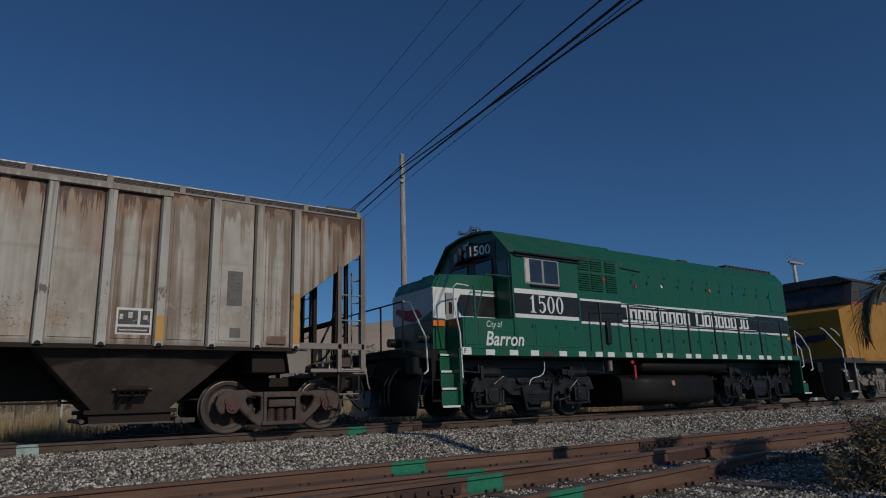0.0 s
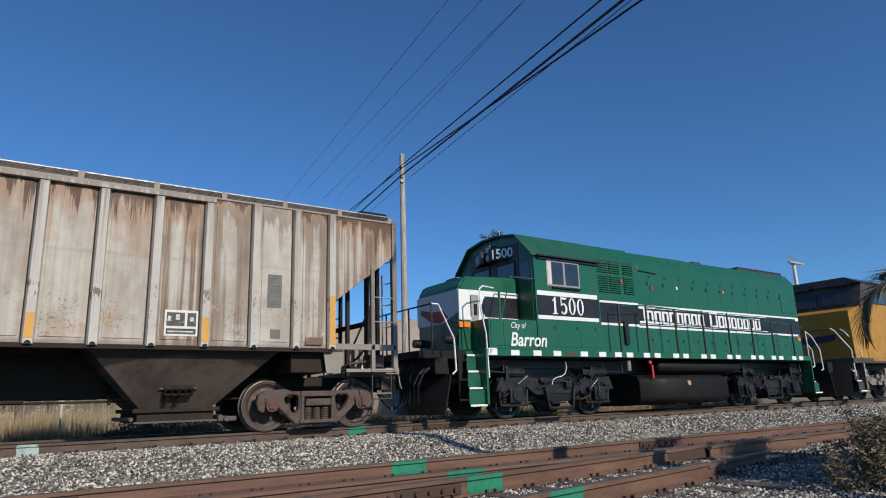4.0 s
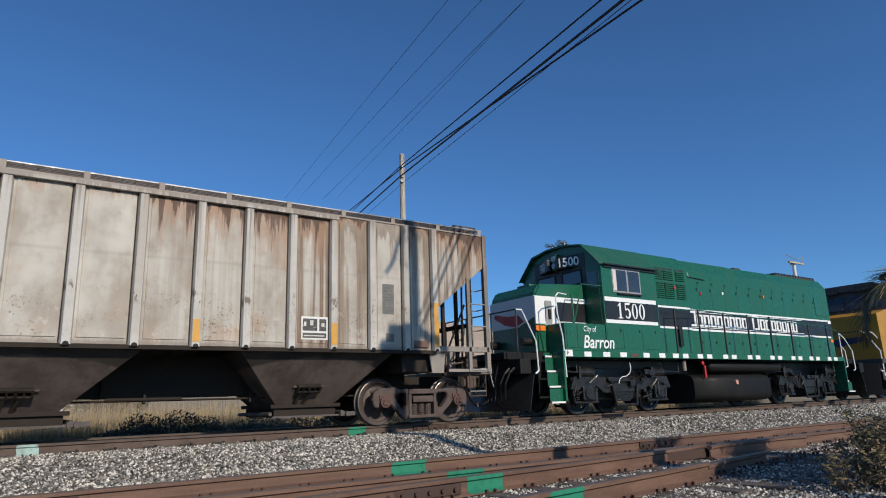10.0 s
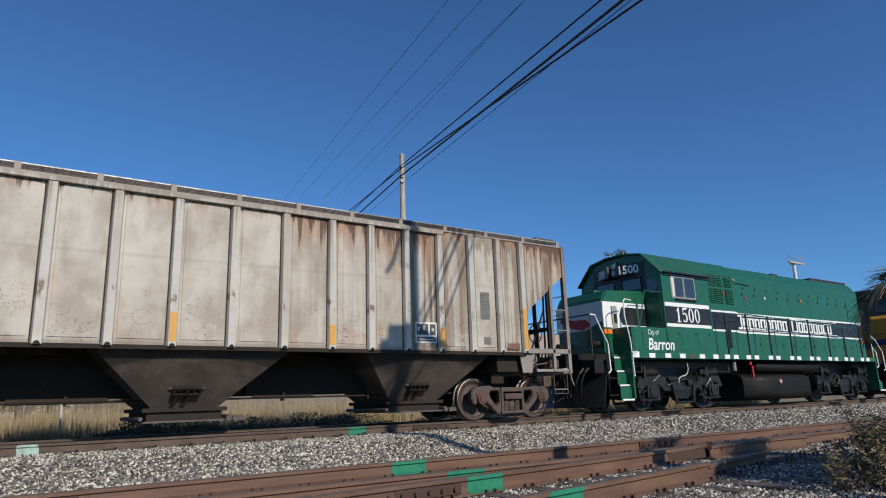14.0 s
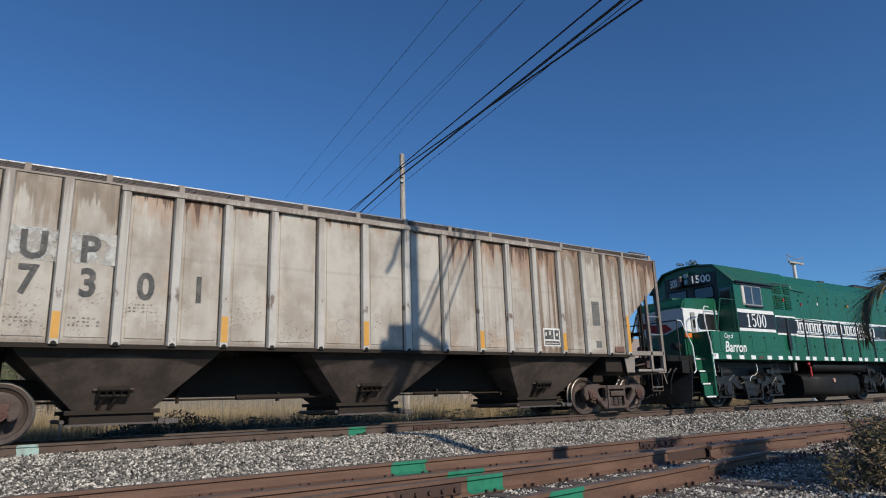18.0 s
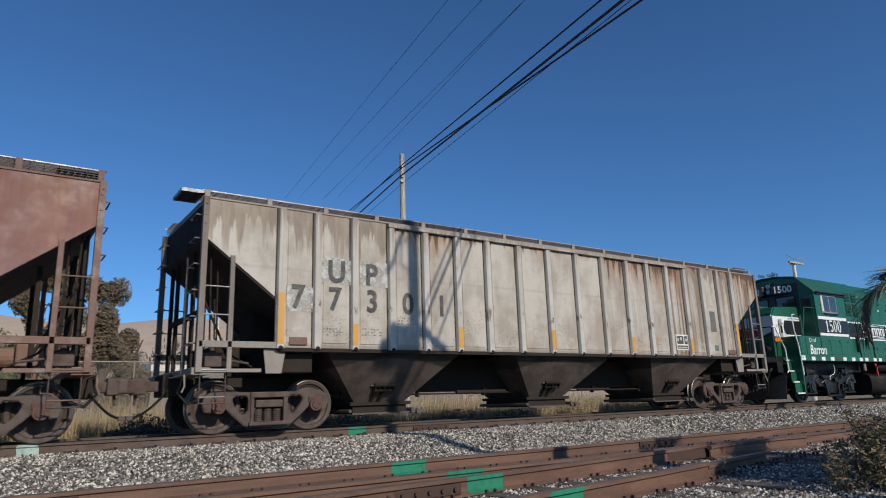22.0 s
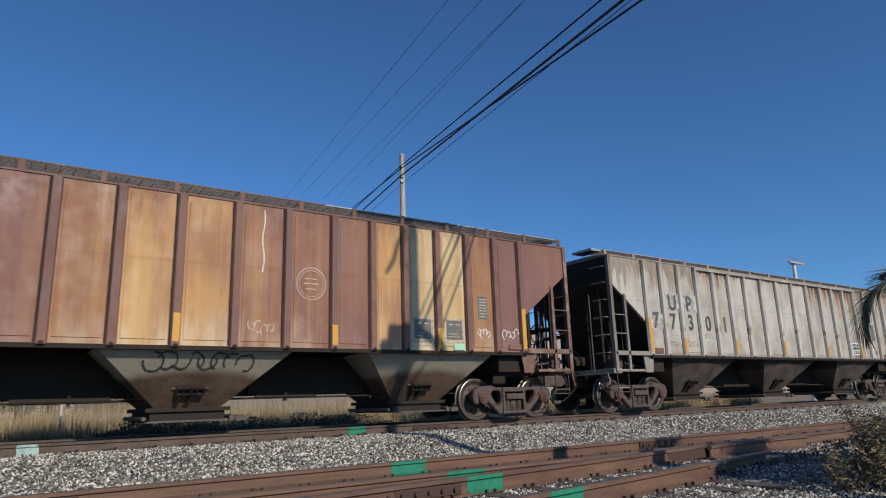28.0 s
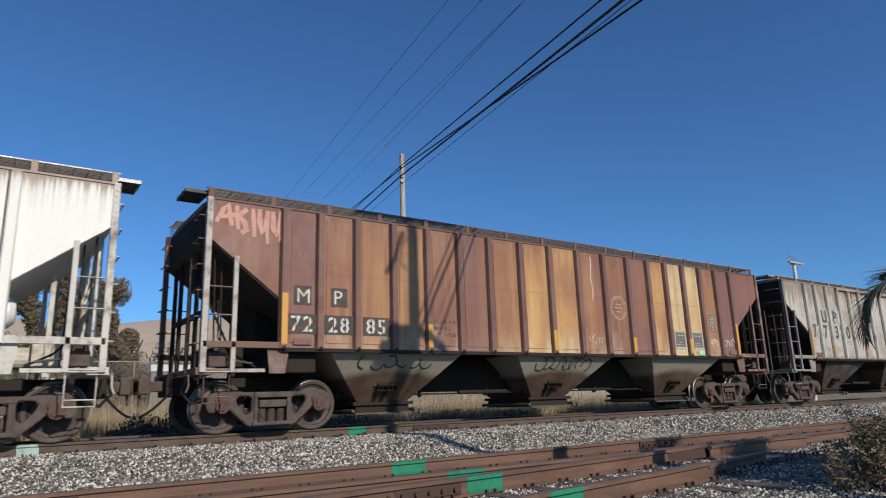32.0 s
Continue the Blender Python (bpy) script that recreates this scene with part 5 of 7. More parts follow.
    for c, count, big in ((0.0, 8, 0.21), (-4.62, 6, 0.18)):
        rng = random.Random(int(c * 10) + 5)
        at = lambda u, v: (c + u, -SIDE + 0.05 + slope[0] * v - 0.006, SILL_Z - 0.05 + slope[1] * v - 0.006)
        for i in range(count):
            bm = bmesh.new()
            u0, v0, ph = -0.85 + i * 1.7 / count, rng.uniform(0.16, 0.24), rng.uniform(0, 6.28)
            pts = [(u0 + 0.12 + big * 0.75 * math.cos(ph + a * 0.55), v0 + big * rng.uniform(0.6, 0.8) * math.sin(ph + a * 0.55)) for a in range(rng.choice((6, 8, 10)))]
            rim = []
            for j, (u, v) in enumerate(pts):
                p, q = Vector(pts[max(j - 1, 0)]), Vector(pts[min(j + 1, len(pts) - 1)])
                d = (q - p).normalized() * 0.017
                rim.append((bm.verts.new(at(u - d.y, v + d.x)), bm.verts.new(at(u + d.y, v - d.x))))
            for (k1, k2), (k3, k4) in zip(rim, rim[1:]):
                bm.faces.new((k1, k3, k4, k2))
            part("graffiti", bm, "scrawl", car, "dark green sprayed loop")


mark_grey(grey_hopper)
mark_brown(brown_hopper)
part("air_reservoir", lathe(bmesh.new(), [(0.02, 5.9), (0.16, 5.92), (0.24, 6.0), (0.24, 7.2), (0.16, 7.28), (0.02, 7.3)], 24, "x"), "white", white_hopper, "white air reservoir tank").location = (0, -0.9, 1.95)


# ---------------------------------------------------------------- locomotives
def diesel_truck(loco, x, mat="chassis", light="chassis_grey", axles=(-1.37, 1.37), r=0.508):
    """Two-axle locomotive truck with outside brake gear."""
    lo, hi = axles[0], axles[-1]
    for s in (-1, 1):
        y = s * 1.12
        pts = [(lo - 0.55, 0.62), (lo - 0.42, 0.92), (lo + 0.45, 0.95), (lo + 0.62, 0.78), (hi - 0.62, 0.78), (hi - 0.45, 0.95), (hi + 0.42, 0.92), (hi + 0.55, 0.62), (hi + 0.30, 0.60),
               (hi - 0.35, 0.70), (hi - 0.62, 0.52), (lo + 0.62, 0.52), (lo + 0.35, 0.70), (lo - 0.30, 0.60)]
        fr = part("side_frame", slab(bmesh.new(), [(x + a, b) for a, b in pts], y - 0.07, y + 0.07), light, loco, "oily cast truck frame")
        for a in axles:
            bm = bmesh.new()
            box(bm, x + a - 0.19, x + a + 0.19, y - 0.13, y + 0.08, 0.34, 0.68, 0.03)
            bar(bm, (x + a, y - 0.16, 0.508), (x + a, y - 0.10, 0.508), 0.13, 16)
            part("journal_box", bm, light, fr)
            for d in (-0.30, 0.30):
                bm = bmesh.new()
                for k in range(7):
                    bar(bm, (x + a + d, y, 0.36 + 0.05 * k), (x + a + d, y, 0.385 + 0.05 * k), 0.075, 10)
                part("coil_spring", bm, light, fr)
            bm = bmesh.new()
            box(bm, x + a - 0.42, x + a + 0.42, y - 0.06, y + 0.06, 0.27, 0.33, 0.015)
            bar(bm, (x + a - 0.38, y, 0.30), (x + a - 0.45, y, 0.90), 0.03)
            bar(bm, (x + a + 0.38, y, 0.30), (x + a + 0.45, y, 0.90), 0.03)
            part("pedestal_tie", bm, light, fr)
            bm = bmesh.new()
            bar(bm, (x + a - 0.26, y - 0.02, 1.03), (x + a + 0.26, y - 0.02, 1.03), 0.13, 14)
            box(bm, x + a - 0.32, x + a - 0.24, y - 0.16, y + 0.1, 0.88, 1.16, 0.01)
            part("brake_cylinder", bm, light, fr)
        m_ = x + (lo + hi) / 2
        bm = bmesh.new()
        for k in range(6):
            w = 0.52 - 0.06 * k
            box(bm, m_ - w, m_ + w, y - 0.07, y + 0.07, 0.50 - 0.04 * k, 0.532 - 0.04 * k)
        part("leaf_spring", bm, light, fr)
        bm = bmesh.new()
        tube(bm, [(m_ - 0.50, y - 0.10, 0.82), (m_ - 0.38, y - 0.13, 0.20), (m_ + 0.38, y - 0.13, 0.20), (m_ + 0.50, y - 0.10, 0.82)], 0.035, 8)
        box(bm, m_ - 0.60, m_ + 0.60, y - 0.12, y, 0.78, 0.90, 0.02)
        part("swing_hanger", bm, light, fr)
        rng = random.Random(int(x * 7) + s)
        for k in range(6):
            x0 = x + rng.uniform(lo - 0.3, hi)
            part("brake_pipe", tube(bmesh.new(), [(x0, y + s * 0.1, rng.uniform(0.85, 1.1)), (x0 + 0.25, y + s * 0.17, rng.uniform(0.6, 0.9)), (x0 + 0.55, y + s * 0.1, rng.uniform(0.8, 1.05))], 0.013, 5), light, fr)
        if s < 0:
            for k in range(9):
                x0, z0 = x + rng.uniform(lo - 0.45, hi + 0.35), rng.uniform(0.38, 1.0)
                part("brake_lever", bar(bmesh.new(), (x0, y - rng.uniform(0.10, 0.19), z0), (x0 + rng.uniform(-0.35, 0.35), y - rng.uniform(0.10, 0.19), z0 + rng.uniform(-0.3, 0.2)), rng.uniform(0.014, 0.032), 8), light, fr)
            for k in range(8):
                x0, z0 = x + rng.uniform(lo - 0.45, hi + 0.35), rng.uniform(0.40, 1.05)
                w = rng.uniform(0.05, 0.11)
                part("valve_body", box(bmesh.new(), x0 - w, x0 + w, y - rng.uniform(0.14, 0.20), y - 0.05, z0 - w * 0.7, z0 + w * 0.7, 0.015), light, fr)
    bm = bmesh.new()
    box(bm, x + lo + 0.4, x + hi - 0.4, -0.95, 0.95, 0.35, 0.90, 0.05)
    box(bm, x + lo - 0.5, x + hi + 0.5, -0.75, 0.75, 0.80, 1.15, 0.03)
    part("traction_motor", bm, mat, loco)
    for a in axles:
        wheelset(loco, x + a, r, "chassis")


def step_well(loco, x0, e, mat, tread="white"):
    """Corner steps; x0 is the inboard side, e the way outboard."""
    for s in (-1, 1):
        bm = bmesh.new()
        box(bm, x0 + e * 0.0, x0 + e * 0.06, s * 1.53, s * 1.05, 0.34, 1.52, 0.008)
        st = part("step_well", bm, mat, loco)
        part("step_back", plate4(bmesh.new(), (x0, s * 1.06, 0.34), (x0 + e * 0.46, s * 1.06, 0.34), (x0 + e * 0.46, s * 1.06, 1.52), (x0, s * 1.06, 1.52), 0.02), "seal", st)
        for k, z in enumerate((0.34, 0.70, 1.06, 1.42)):
            y = 1.50 - 0.12 * k
            part("step_tread", box(bmesh.new(), x0 + e * 0.062, x0 + e * (0.50 - 0.07 * k), s * y, s * (y - 0.20), z - 0.025, z, 0.005), "seal", st)
            part("step_riser", box(bmesh.new(), x0 + e * 0.062, x0 + e * (0.48 - 0.07 * k), s * (y - 0.06), s * (y - 0.075), z + 0.007, min(z + 0.30, 1.50)), mat, st)
            part("step_edge", box(bmesh.new(), x0 + e * 0.062, x0 + e * (0.50 - 0.07 * k), s * (y + 0.014), s * (y - 0.012), z - 0.036, z + 0.006), tread, st, "white step edge")


STANCHIONS = [-2.65, -1.54, -0.31, 0.96, 2.22, 3.47, 4.62, 5.85]


def serif_number(text, h, w, x, y, z, mat, parent):
    """Digits 0, 1 and 5 with thick stems and thin hairlines, on a side that faces -y."""
    for i, ch in enumerate(text):
        bm = bmesh.new()
        x0 = x + i * w * 1.22
        cx, hw = x0 + w / 2, w / 2
        if ch == "0":
            oval = lambda a, b: [(cx + a * math.cos(t * 0.2618), z + h / 2 + b * math.sin(t * 0.2618)) for t in range(24)]
            slab(bm, oval(hw, h / 2), y - 0.006, y, [oval(hw * 0.48, h * 0.44)])
        elif ch == "1":
            slab(bm, [(cx - 0.14 * w, z), (cx - 0.14 * w, z + h * 0.80), (cx - 0.36 * w, z + h * 0.74), (cx - 0.36 * w, z + h * 0.79), (cx + 0.04 * w, z + h), (cx + 0.14 * w, z + h), (cx + 0.14 * w, z)], y - 0.006, y)
            box(bm, cx - 0.36 * w, cx + 0.36 * w, y - 0.007, y, z - 0.002, z + h * 0.05)
        else:
            zc, ro, ri = z + h * 0.33, h * 0.33, h * 0.25
            arc = [(cx + hw * math.cos(radians(a)), zc + ro * math.sin(radians(a))) for a in range(140, -151, -15)]
            back = [(cx - 0.04 * w + hw * 0.52 * math.cos(radians(a)), zc + ri * math.sin(radians(a))) for a in range(-150, 141, 15)]
            slab(bm, arc + back, y - 0.006, y)
            box(bm, cx - 0.40 * w, cx - 0.28 * w, y - 0.007, y, zc + ro * 0.55, z + h)
            slab(bm, [(cx - 0.40 * w, z + h * 0.88), (cx + 0.38 * w, z + h * 0.88), (cx + 0.46 * w, z + h), (cx - 0.40 * w, z + h)], y - 0.008, y)
        part("road_number", bm, mat, parent, "white painted number")


def green_locomotive(x):
    L = thing("locomotive", "glossy green diesel locomotive with white nose and black band", "locomotive", "locomotives of the train")
    # frame and walkway
    wkw = part("walkway", box(bmesh.new(), -7.08, 6.66, -1.53, 1.53, 1.37, 1.52, 0.012), "green", L, "green walkway with white edge blocks")
    part("front_platform", box(bmesh.new(), -8.55, -7.08, -1.05, 1.05, 1.33, 1.50, 0.02), "tank", L)
    part("rear_platform", box(bmesh.new(), 6.66, 8.35, -1.05, 1.05, 1.33, 1.50, 0.02), "tank", L)
    part("underframe", box(bmesh.new(), -8.3, 8.2, -0.72, 0.72, 0.98, 1.37, 0.03), "chassis", L)
    blocks = [-6.30, -5.63, -5.0, -4.1, -3.45] + [v + d for v in STANCHIONS for d in (-0.22, 0.22)]
    for b in blocks:
        part("edge_block", box(bmesh.new(), b - 0.125, b + 0.125, -1.536, -1.531, 1.385, 1.505), "white", wkw, "white painted block")
    fr = part("front_mark", box(bmesh.new(), -7.06, -6.82, -1.536, -1.531, 1.385, 1.54), "white", wkw, "white plate with the letter F")
    letters("front_letter", "F", 0.14, -7.02, -1.539, 1.42, "black", fr)
    part("builder_plate", box(bmesh.new(), -4.72, -4.42, -1.537, -1.531, 1.40, 1.48), "rust_red", wkw, "small brass builder plate")
    # cabinet beside the nose
    cb = part("side_cabinet", box(bmesh.new(), -7.0, -5.56, -1.50, -0.86, 1.52, 2.20, 0.02), "green", L)
    for a, b in ((-6.95, -6.62), (-6.58, -5.60)):
        part("cabinet_door", box(bmesh.new(), a, b, -1.512, -1.50, 1.60, 2.16, 0.006), "green", cb)
    letters("city_name", "City of", 0.20, -6.38, -1.518, 2.00, "white", L, "white slanted lettering", shear=0.2, stretch=0.8)
    letters("city_name", "Barron", 0.44, -6.42, -1.518, 1.60, "white", L, "white slanted lettering", shear=0.22, stretch=0.90, bold=0.007)
    # nose
    bm = bmesh.new()
    slab(bm, [(-7.33, 1.50), (-7.33, 2.98), (-7.16, 3.24), (-5.56, 3.33), (-5.56, 1.50)], -0.88, 0.88)
    bmesh.ops.bevel(bm, geom=[e for e in bm.edges if e.calc_face_angle(0) > 0.5], offset=0.05, segments=3, affect="EDGES")
    ns = part("nose", bm, "green", L)
    part("nose_band", box(bmesh.new(), -7.342, -7.325, -0.84, 0.84, 2.20, 2.93, 0.004), "white", ns, "white nose front")
    part("nose_corner", box(bmesh.new(), -7.345, -7.02, -0.892, -0.84, 2.22, 2.93, 0.02), "white", ns)
    part("nose_corner", box(bmesh.new(), -7.345, -7.02, 0.84, 0.892, 2.22, 2.93, 0.02), "white", ns)
    part("nose_stripe", box(bmesh.new(), -7.02, -5.56, -0.888, -0.882, 2.80, 2.93), "white", ns)
    part("nose_stripe", box(bmesh.new(), -7.02, -5.56, -0.888, -0.882, 2.20, 2.31), "white", ns)
    bm = bmesh.new()
    slab(bm, [(-5.57, 2.31), (-5.57, 2.80), (-6.50, 2.80), (-6.63, 2.74), (-6.68, 2.60), (-6.68, 2.50), (-6.63, 2.37), (-6.50, 2.31)], -0.892, -0.882)
    part("nose_stripe", bm, "black", ns, "black stripe with a rounded end")
    part("nose_fill", box(bmesh.new(), -6.78, -6.60, -0.8875, -0.882, 2.31, 2.80), "white", ns)
    part("nose_door", box(bmesh.new(), -7.0, -6.80, -0.902, -0.882, 1.6, 2.82, 0.01), "door_grey", ns, "narrow grey nose door")
    part("door_latch", box(bmesh.new(), -6.93, -6.85, -0.93, -0.90, 2.35, 2.6, 0.01), "seal", ns)
    bm = bmesh.new()
    slab(bm, [(-0.45, 2.32), (-0.10, 2.22), (0.30, 2.30), (0.72, 2.52), (0.68, 2.62), (0.20, 2.52), (-0.25, 2.50)], -7.352, -7.343, axis="x")
    part("nose_emblem", bm, "red", ns, "dark red nose emblem")
    bm = bmesh.new()
    slab(bm, [(-0.84, 2.2), (-0.84, 2.40), (-0.30, 2.22), (-0.25, 2.2)], -7.349, -7.343, axis="x")
    part("nose_curve", bm, "green", ns)
    part("nose_cap", box(bmesh.new(), -6.9, -6.3, -0.25, 0.25, 3.24, 3.36, 0.03), "green_dull", ns)
    part("marker_light", box(bmesh.new(), -7.36, -7.05, -0.905, -0.86, 2.05, 2.18, 0.01), "orange", ns, "orange side reflector")
    for s in (-1, 1):
        bm = bmesh.new()
        bar(bm, (-7.62, s * 0.62, 1.80), (-7.34, s * 0.62, 1.80), 0.10, 16)
        part("ditch_light", bm, "chassis_grey", L)
    # cab
    prof = [(-1.5, 1.52), (-1.5, 3.80), (-0.95, 4.36), (-0.3, 4.47), (0.3, 4.47), (0.95, 4.36), (1.5, 3.80), (1.5, 1.52)]
    cab = part("cab", slab(bmesh.new(), prof, -5.54, -3.36, axis="x"), "green", L)
    roof = [(-1.56, 3.77), (-1.53, 3.83), (-0.96, 4.41), (-0.3, 4.52), (0.3, 4.52), (0.96, 4.41), (1.53, 3.83), (1.56, 3.77), (0.95, 4.365), (0.3, 4.475), (-0.3, 4.475), (-0.95, 4.365)]
    part("cab_roof", slab(bmesh.new(), roof, -5.66, -3.36, axis="x"), "green_dull", L)
    part("rain_gutter", box(bmesh.new(), -5.5, -3.3, -1.60, -1.50, 3.76, 3.80), "black", cab)
    part("rain_gutter", box(bmesh.new(), -5.45, -3.25, -1.545, -1.50, 3.70, 3.73), "black", cab)
    wf = part("cab_window", box(bmesh.new(), -5.15, -4.03, -1.515, -1.495, 3.06, 3.71, 0.008), "galv", cab, "sliding side window in a bright frame")
    for a, b in ((-4.98, -4.60), (-4.53, -4.08)):
        part("pane", box(bmesh.new(), a, b, -1.521, -1.512, 3.11, 3.66), "glass", wf)
    part("curtain", box(bmesh.new(), -5.12, -5.0, -1.522, -1.512, 3.11, 3.66), "shed", wf)
    part("arm_rest", box(bmesh.new(), -5.0, -4.05, -1.57, -1.50, 3.01, 3.05, 0.01), "black", wf)
    for z0, z1, m_ in ((2.82, 2.93, "white"), (2.34, 2.82, "black"), (2.25, 2.34, "white")):
        part("side_band", box(bmesh.new(), -5.50, -3.40 if m_ == "black" else -3.45, -1.508, -1.499, z0, z1), m_, cab)
    serif_number("1500", 0.415, 0.235, -5.06, -1.508, 2.385, "white", cab)
    for a, b in ((-5.5, -4.95), (-4.9, -4.2), (-4.15, -3.42)):
        part("cab_panel", box(bmesh.new(), a, b, -1.508, -1.499, 1.60, 2.12, 0.004), "green", cab)
    for a in (-5.0, -4.25, -3.6):
        part("hinge", box(bmesh.new(), a - 0.015, a + 0.015, -1.52, -1.505, 2.03, 2.10), "black", cab)
    part("front_mask", box(bmesh.new(), -5.552, -5.535, -0.97, 0.97, 3.30, 4.20), "black", cab, "black anti-glare cab front")
    # cab front: windshields, number boards, headlight
    for s in (-1, 1):
        ws = part("windshield", box(bmesh.new(), -5.56, -5.535, s * 0.12, s * 0.86, 3.36, 3.76, 0.01), "seal", cab)
        part("pane", box(bmesh.new(), -5.568, -5.555, s * 0.17, s * 0.81, 3.40, 3.72), "glass", ws)
        swing = Matrix.Translation((-5.60, s * 0.52, 4.01)) @ Matrix.Rotation(-s * 0.45, 4, "Z")
        bm = box(bmesh.new(), -0.06, 0.05, -0.42, 0.42, -0.17, 0.17, 0.02)
        bm.transform(swing)
        nb = part("number_board", bm, "black", cab, "black lit number board")
        letters("road_number", "1500", 0.34, 0, 0, 0, "white", nb, turn=swing @ pose(-0.066, 0.37, -0.115, 90, 0, -90), bold=0.006, stretch=0.92)
        fd = part("front_door", box(bmesh.new(), -5.555, -5.535, s * 0.98, s * 1.42, 2.25, 3.72, 0.01), "green", cab)
        part("pane", box(bmesh.new(), -5.565, -5.55, s * 1.04, s * 1.36, 3.1, 3.62), "glass", fd)
    hd = part("headlight", box(bmesh.new(), -5.72, -5.54, -0.09, 0.09, 3.86, 4.30, 0.02), "green", cab)
    for z in (3.98, 4.18):
        part("lens", bar(bmesh.new(), (-5.74, 0, z), (-5.70, 0, z), 0.075, 16), "lens", hd)
    hn = part("horn", bar(bmesh.new(), (-5.45, -0.1, 4.62), (-5.1, -0.1, 4.62), 0.018), "black", L)
    for dy, dx in ((-0.25, -5.5), (0.0, -5.35), (0.25, -5.5)):
        bm = bmesh.new()
        cone(bm, (dx, dy, 4.62), (dx - 0.22, dy, 4.62), 0.025, 0.065, 14)
        bar(bm, (dx, dy, 4.66), (dx + 0.1, dy, 4.62), 0.03)
        bar(bm, (dx, dy, 4.66), (dx, dy, 4.48), 0.015)
        part("bell", bm, "chrome", hn)
    # hood
    prof = [(-0.97, 1.52), (-0.97, 4.10), (-0.74, 4.42), (-0.45, 4.48), (0.45, 4.48), (0.74, 4.42), (0.97, 4.10), (0.97, 1.52)]
    hood = part("long_hood", slab(bmesh.new(), prof, -1.42, 7.36, axis="x"), "green", L)
    prof2 = [(-1.12, 1.52), (-1.12, 4.06), (-0.84, 4.44), (0.84, 4.44), (1.12, 4.06), (1.12, 1.52)]
    part("air_filter_housing", slab(bmesh.new(), prof2, -3.36, -1.42, axis="x"), "green", L)
    for a, b in ((-2.98, -2.52), (-2.48, -2.05), (-1.92, -1.50)):
        for z0, z1 in ((3.12, 3.60), (3.66, 4.02)):
            lv = part("louvre_panel", box(bmesh.new(), a, b, -1.128, -1.118, z0, z1), "louvre_dark", L)
            k = int((z1 - z0) / 0.06)
            for i in range(k):
                z = z0 + 0.03 + i * 0.06
                bm = plate4(bmesh.new(), (a + 0.01, -1.150, z - 0.022), (b - 0.01, -1.150, z - 0.022), (b - 0.01, -1.126, z + 0.016), (a + 0.01, -1.126, z + 0.016), 0.006)
                part("slat", bm, "green", lv)
    band_y = -0.974
    for z0, z1, x0, x1, m_ in ((2.845, 2.90, -1.38, 7.2, "white"), (2.31, 2.845, -1.40, 7.33, "black"), (2.25, 2.31, -1.38, 7.2, "white")):
        part("side_band", box(bmesh.new(), x0, x1, band_y - 0.004, band_y + 0.008, z0, z1), m_, hood)
    for z in (2.815, 2.355):
        part("side_band", box(bmesh.new(), -1.2, 5.3, band_y - 0.006, band_y - 0.002, z - 0.008, z + 0.008), "white", hood)
    part("side_band", box(bmesh.new(), -3.40, -1.40, -1.126, -1.118, 2.31, 2.845), "black", L)
    part("side_band", box(bmesh.new(), -3.40, -1.40, -1.127, -1.119, 2.25, 2.31), "white", L)
    part("side_band", box(bmesh.new(), -3.40, -1.40, -1.127, -1.119, 2.845, 2.90), "white", L)
    # the long name as plain frames, a tall one at the head of each word
    cursor = -1.34
    for count in (9, 8):
        for i in range(count):
            h, w = (0.455, 0.40) if i == 0 else (0.365, 0.295)
            bm = bmesh.new()
            z0 = 2.385
            slab(bm, [(cursor, z0), (cursor + w, z0), (cursor + w, z0 + h), (cursor, z0 + h)], band_y - 0.010, band_y - 0.004,
                 [[(cursor + 0.10, z0 + 0.055), (cursor + w - 0.085, z0 + 0.055), (cursor + w - 0.085, z0 + h - 0.055), (cursor + 0.10, z0 + h - 0.055)]])
            part("name_shape", bm, "white", hood)
            cursor += w + 0.045
        cursor += 0.26
    # hood doors, latches, small plates
    doors = [(-1.36, -0.7), (-0.66, 0.0), (0.04, 0.7), (0.74, 1.4), (1.44, 2.1), (2.14, 2.8), (2.84, 3.5), (3.54, 4.2), (4.24, 4.9), (4.94, 5.6), (5.64, 6.3)]
    for a, b in doors:
        dr = part("hood_door", box(bmesh.new(), a - 0.014, b + 0.014, -0.9735, -0.968, 2.95, 3.95, 0.0015), "green", hood)
        part("latch", box(bmesh.new(), b - 0.05, b - 0.02, -0.995, -0.978, 3.48, 3.56), "black", dr)
        part("latch", box(bmesh.new(), a + 0.02, a + 0.045, -0.992, -0.978, 3.70, 3.76), "black", dr)
        lw = part("hood_door", box(bmesh.new(), a - 0.014, b + 0.014, -0.9735, -0.968, 1.58, 2.20, 0.0015), "green", hood)
        part("latch", box(bmesh.new(), b - 0.05, b - 0.02, -0.992, -0.978, 1.88, 1.95), "black", lw)
    dr = part("hood_door", box(bmesh.new(), 6.36, 7.22, -0.986, -0.968, 3.05, 3.72, 0.004), "green", hood)
    part("grab_handle", tube(bmesh.new(), [(-1.30, -0.99, 4.05), (-1.30, -1.02, 3.95), (-1.30, -1.02, 3.6)], 0.012), "black", hood)
    part("grab_handle", tube(bmesh.new(), [(-1.1, -0.93, 4.12), (-1.1, -1.0, 3.88), (-0.3, -1.0, 3.84)], 0.012), "black", hood)
    for xx, zz, m_ in ((-0.55, 3.40, "red"), (0.6, 3.48, "white"), (2.95, 3.52, "orange"), (-2.05, 3.45, "red")):
        y_ = -0.99 if xx > -1.4 else -1.16
        part("small_sign", box(bmesh.new(), xx - 0.04, xx + 0.04, y_ - 0.006, y_ + 0.014, zz - 0.045, zz + 0.045), m_, hood, "small warning sign")
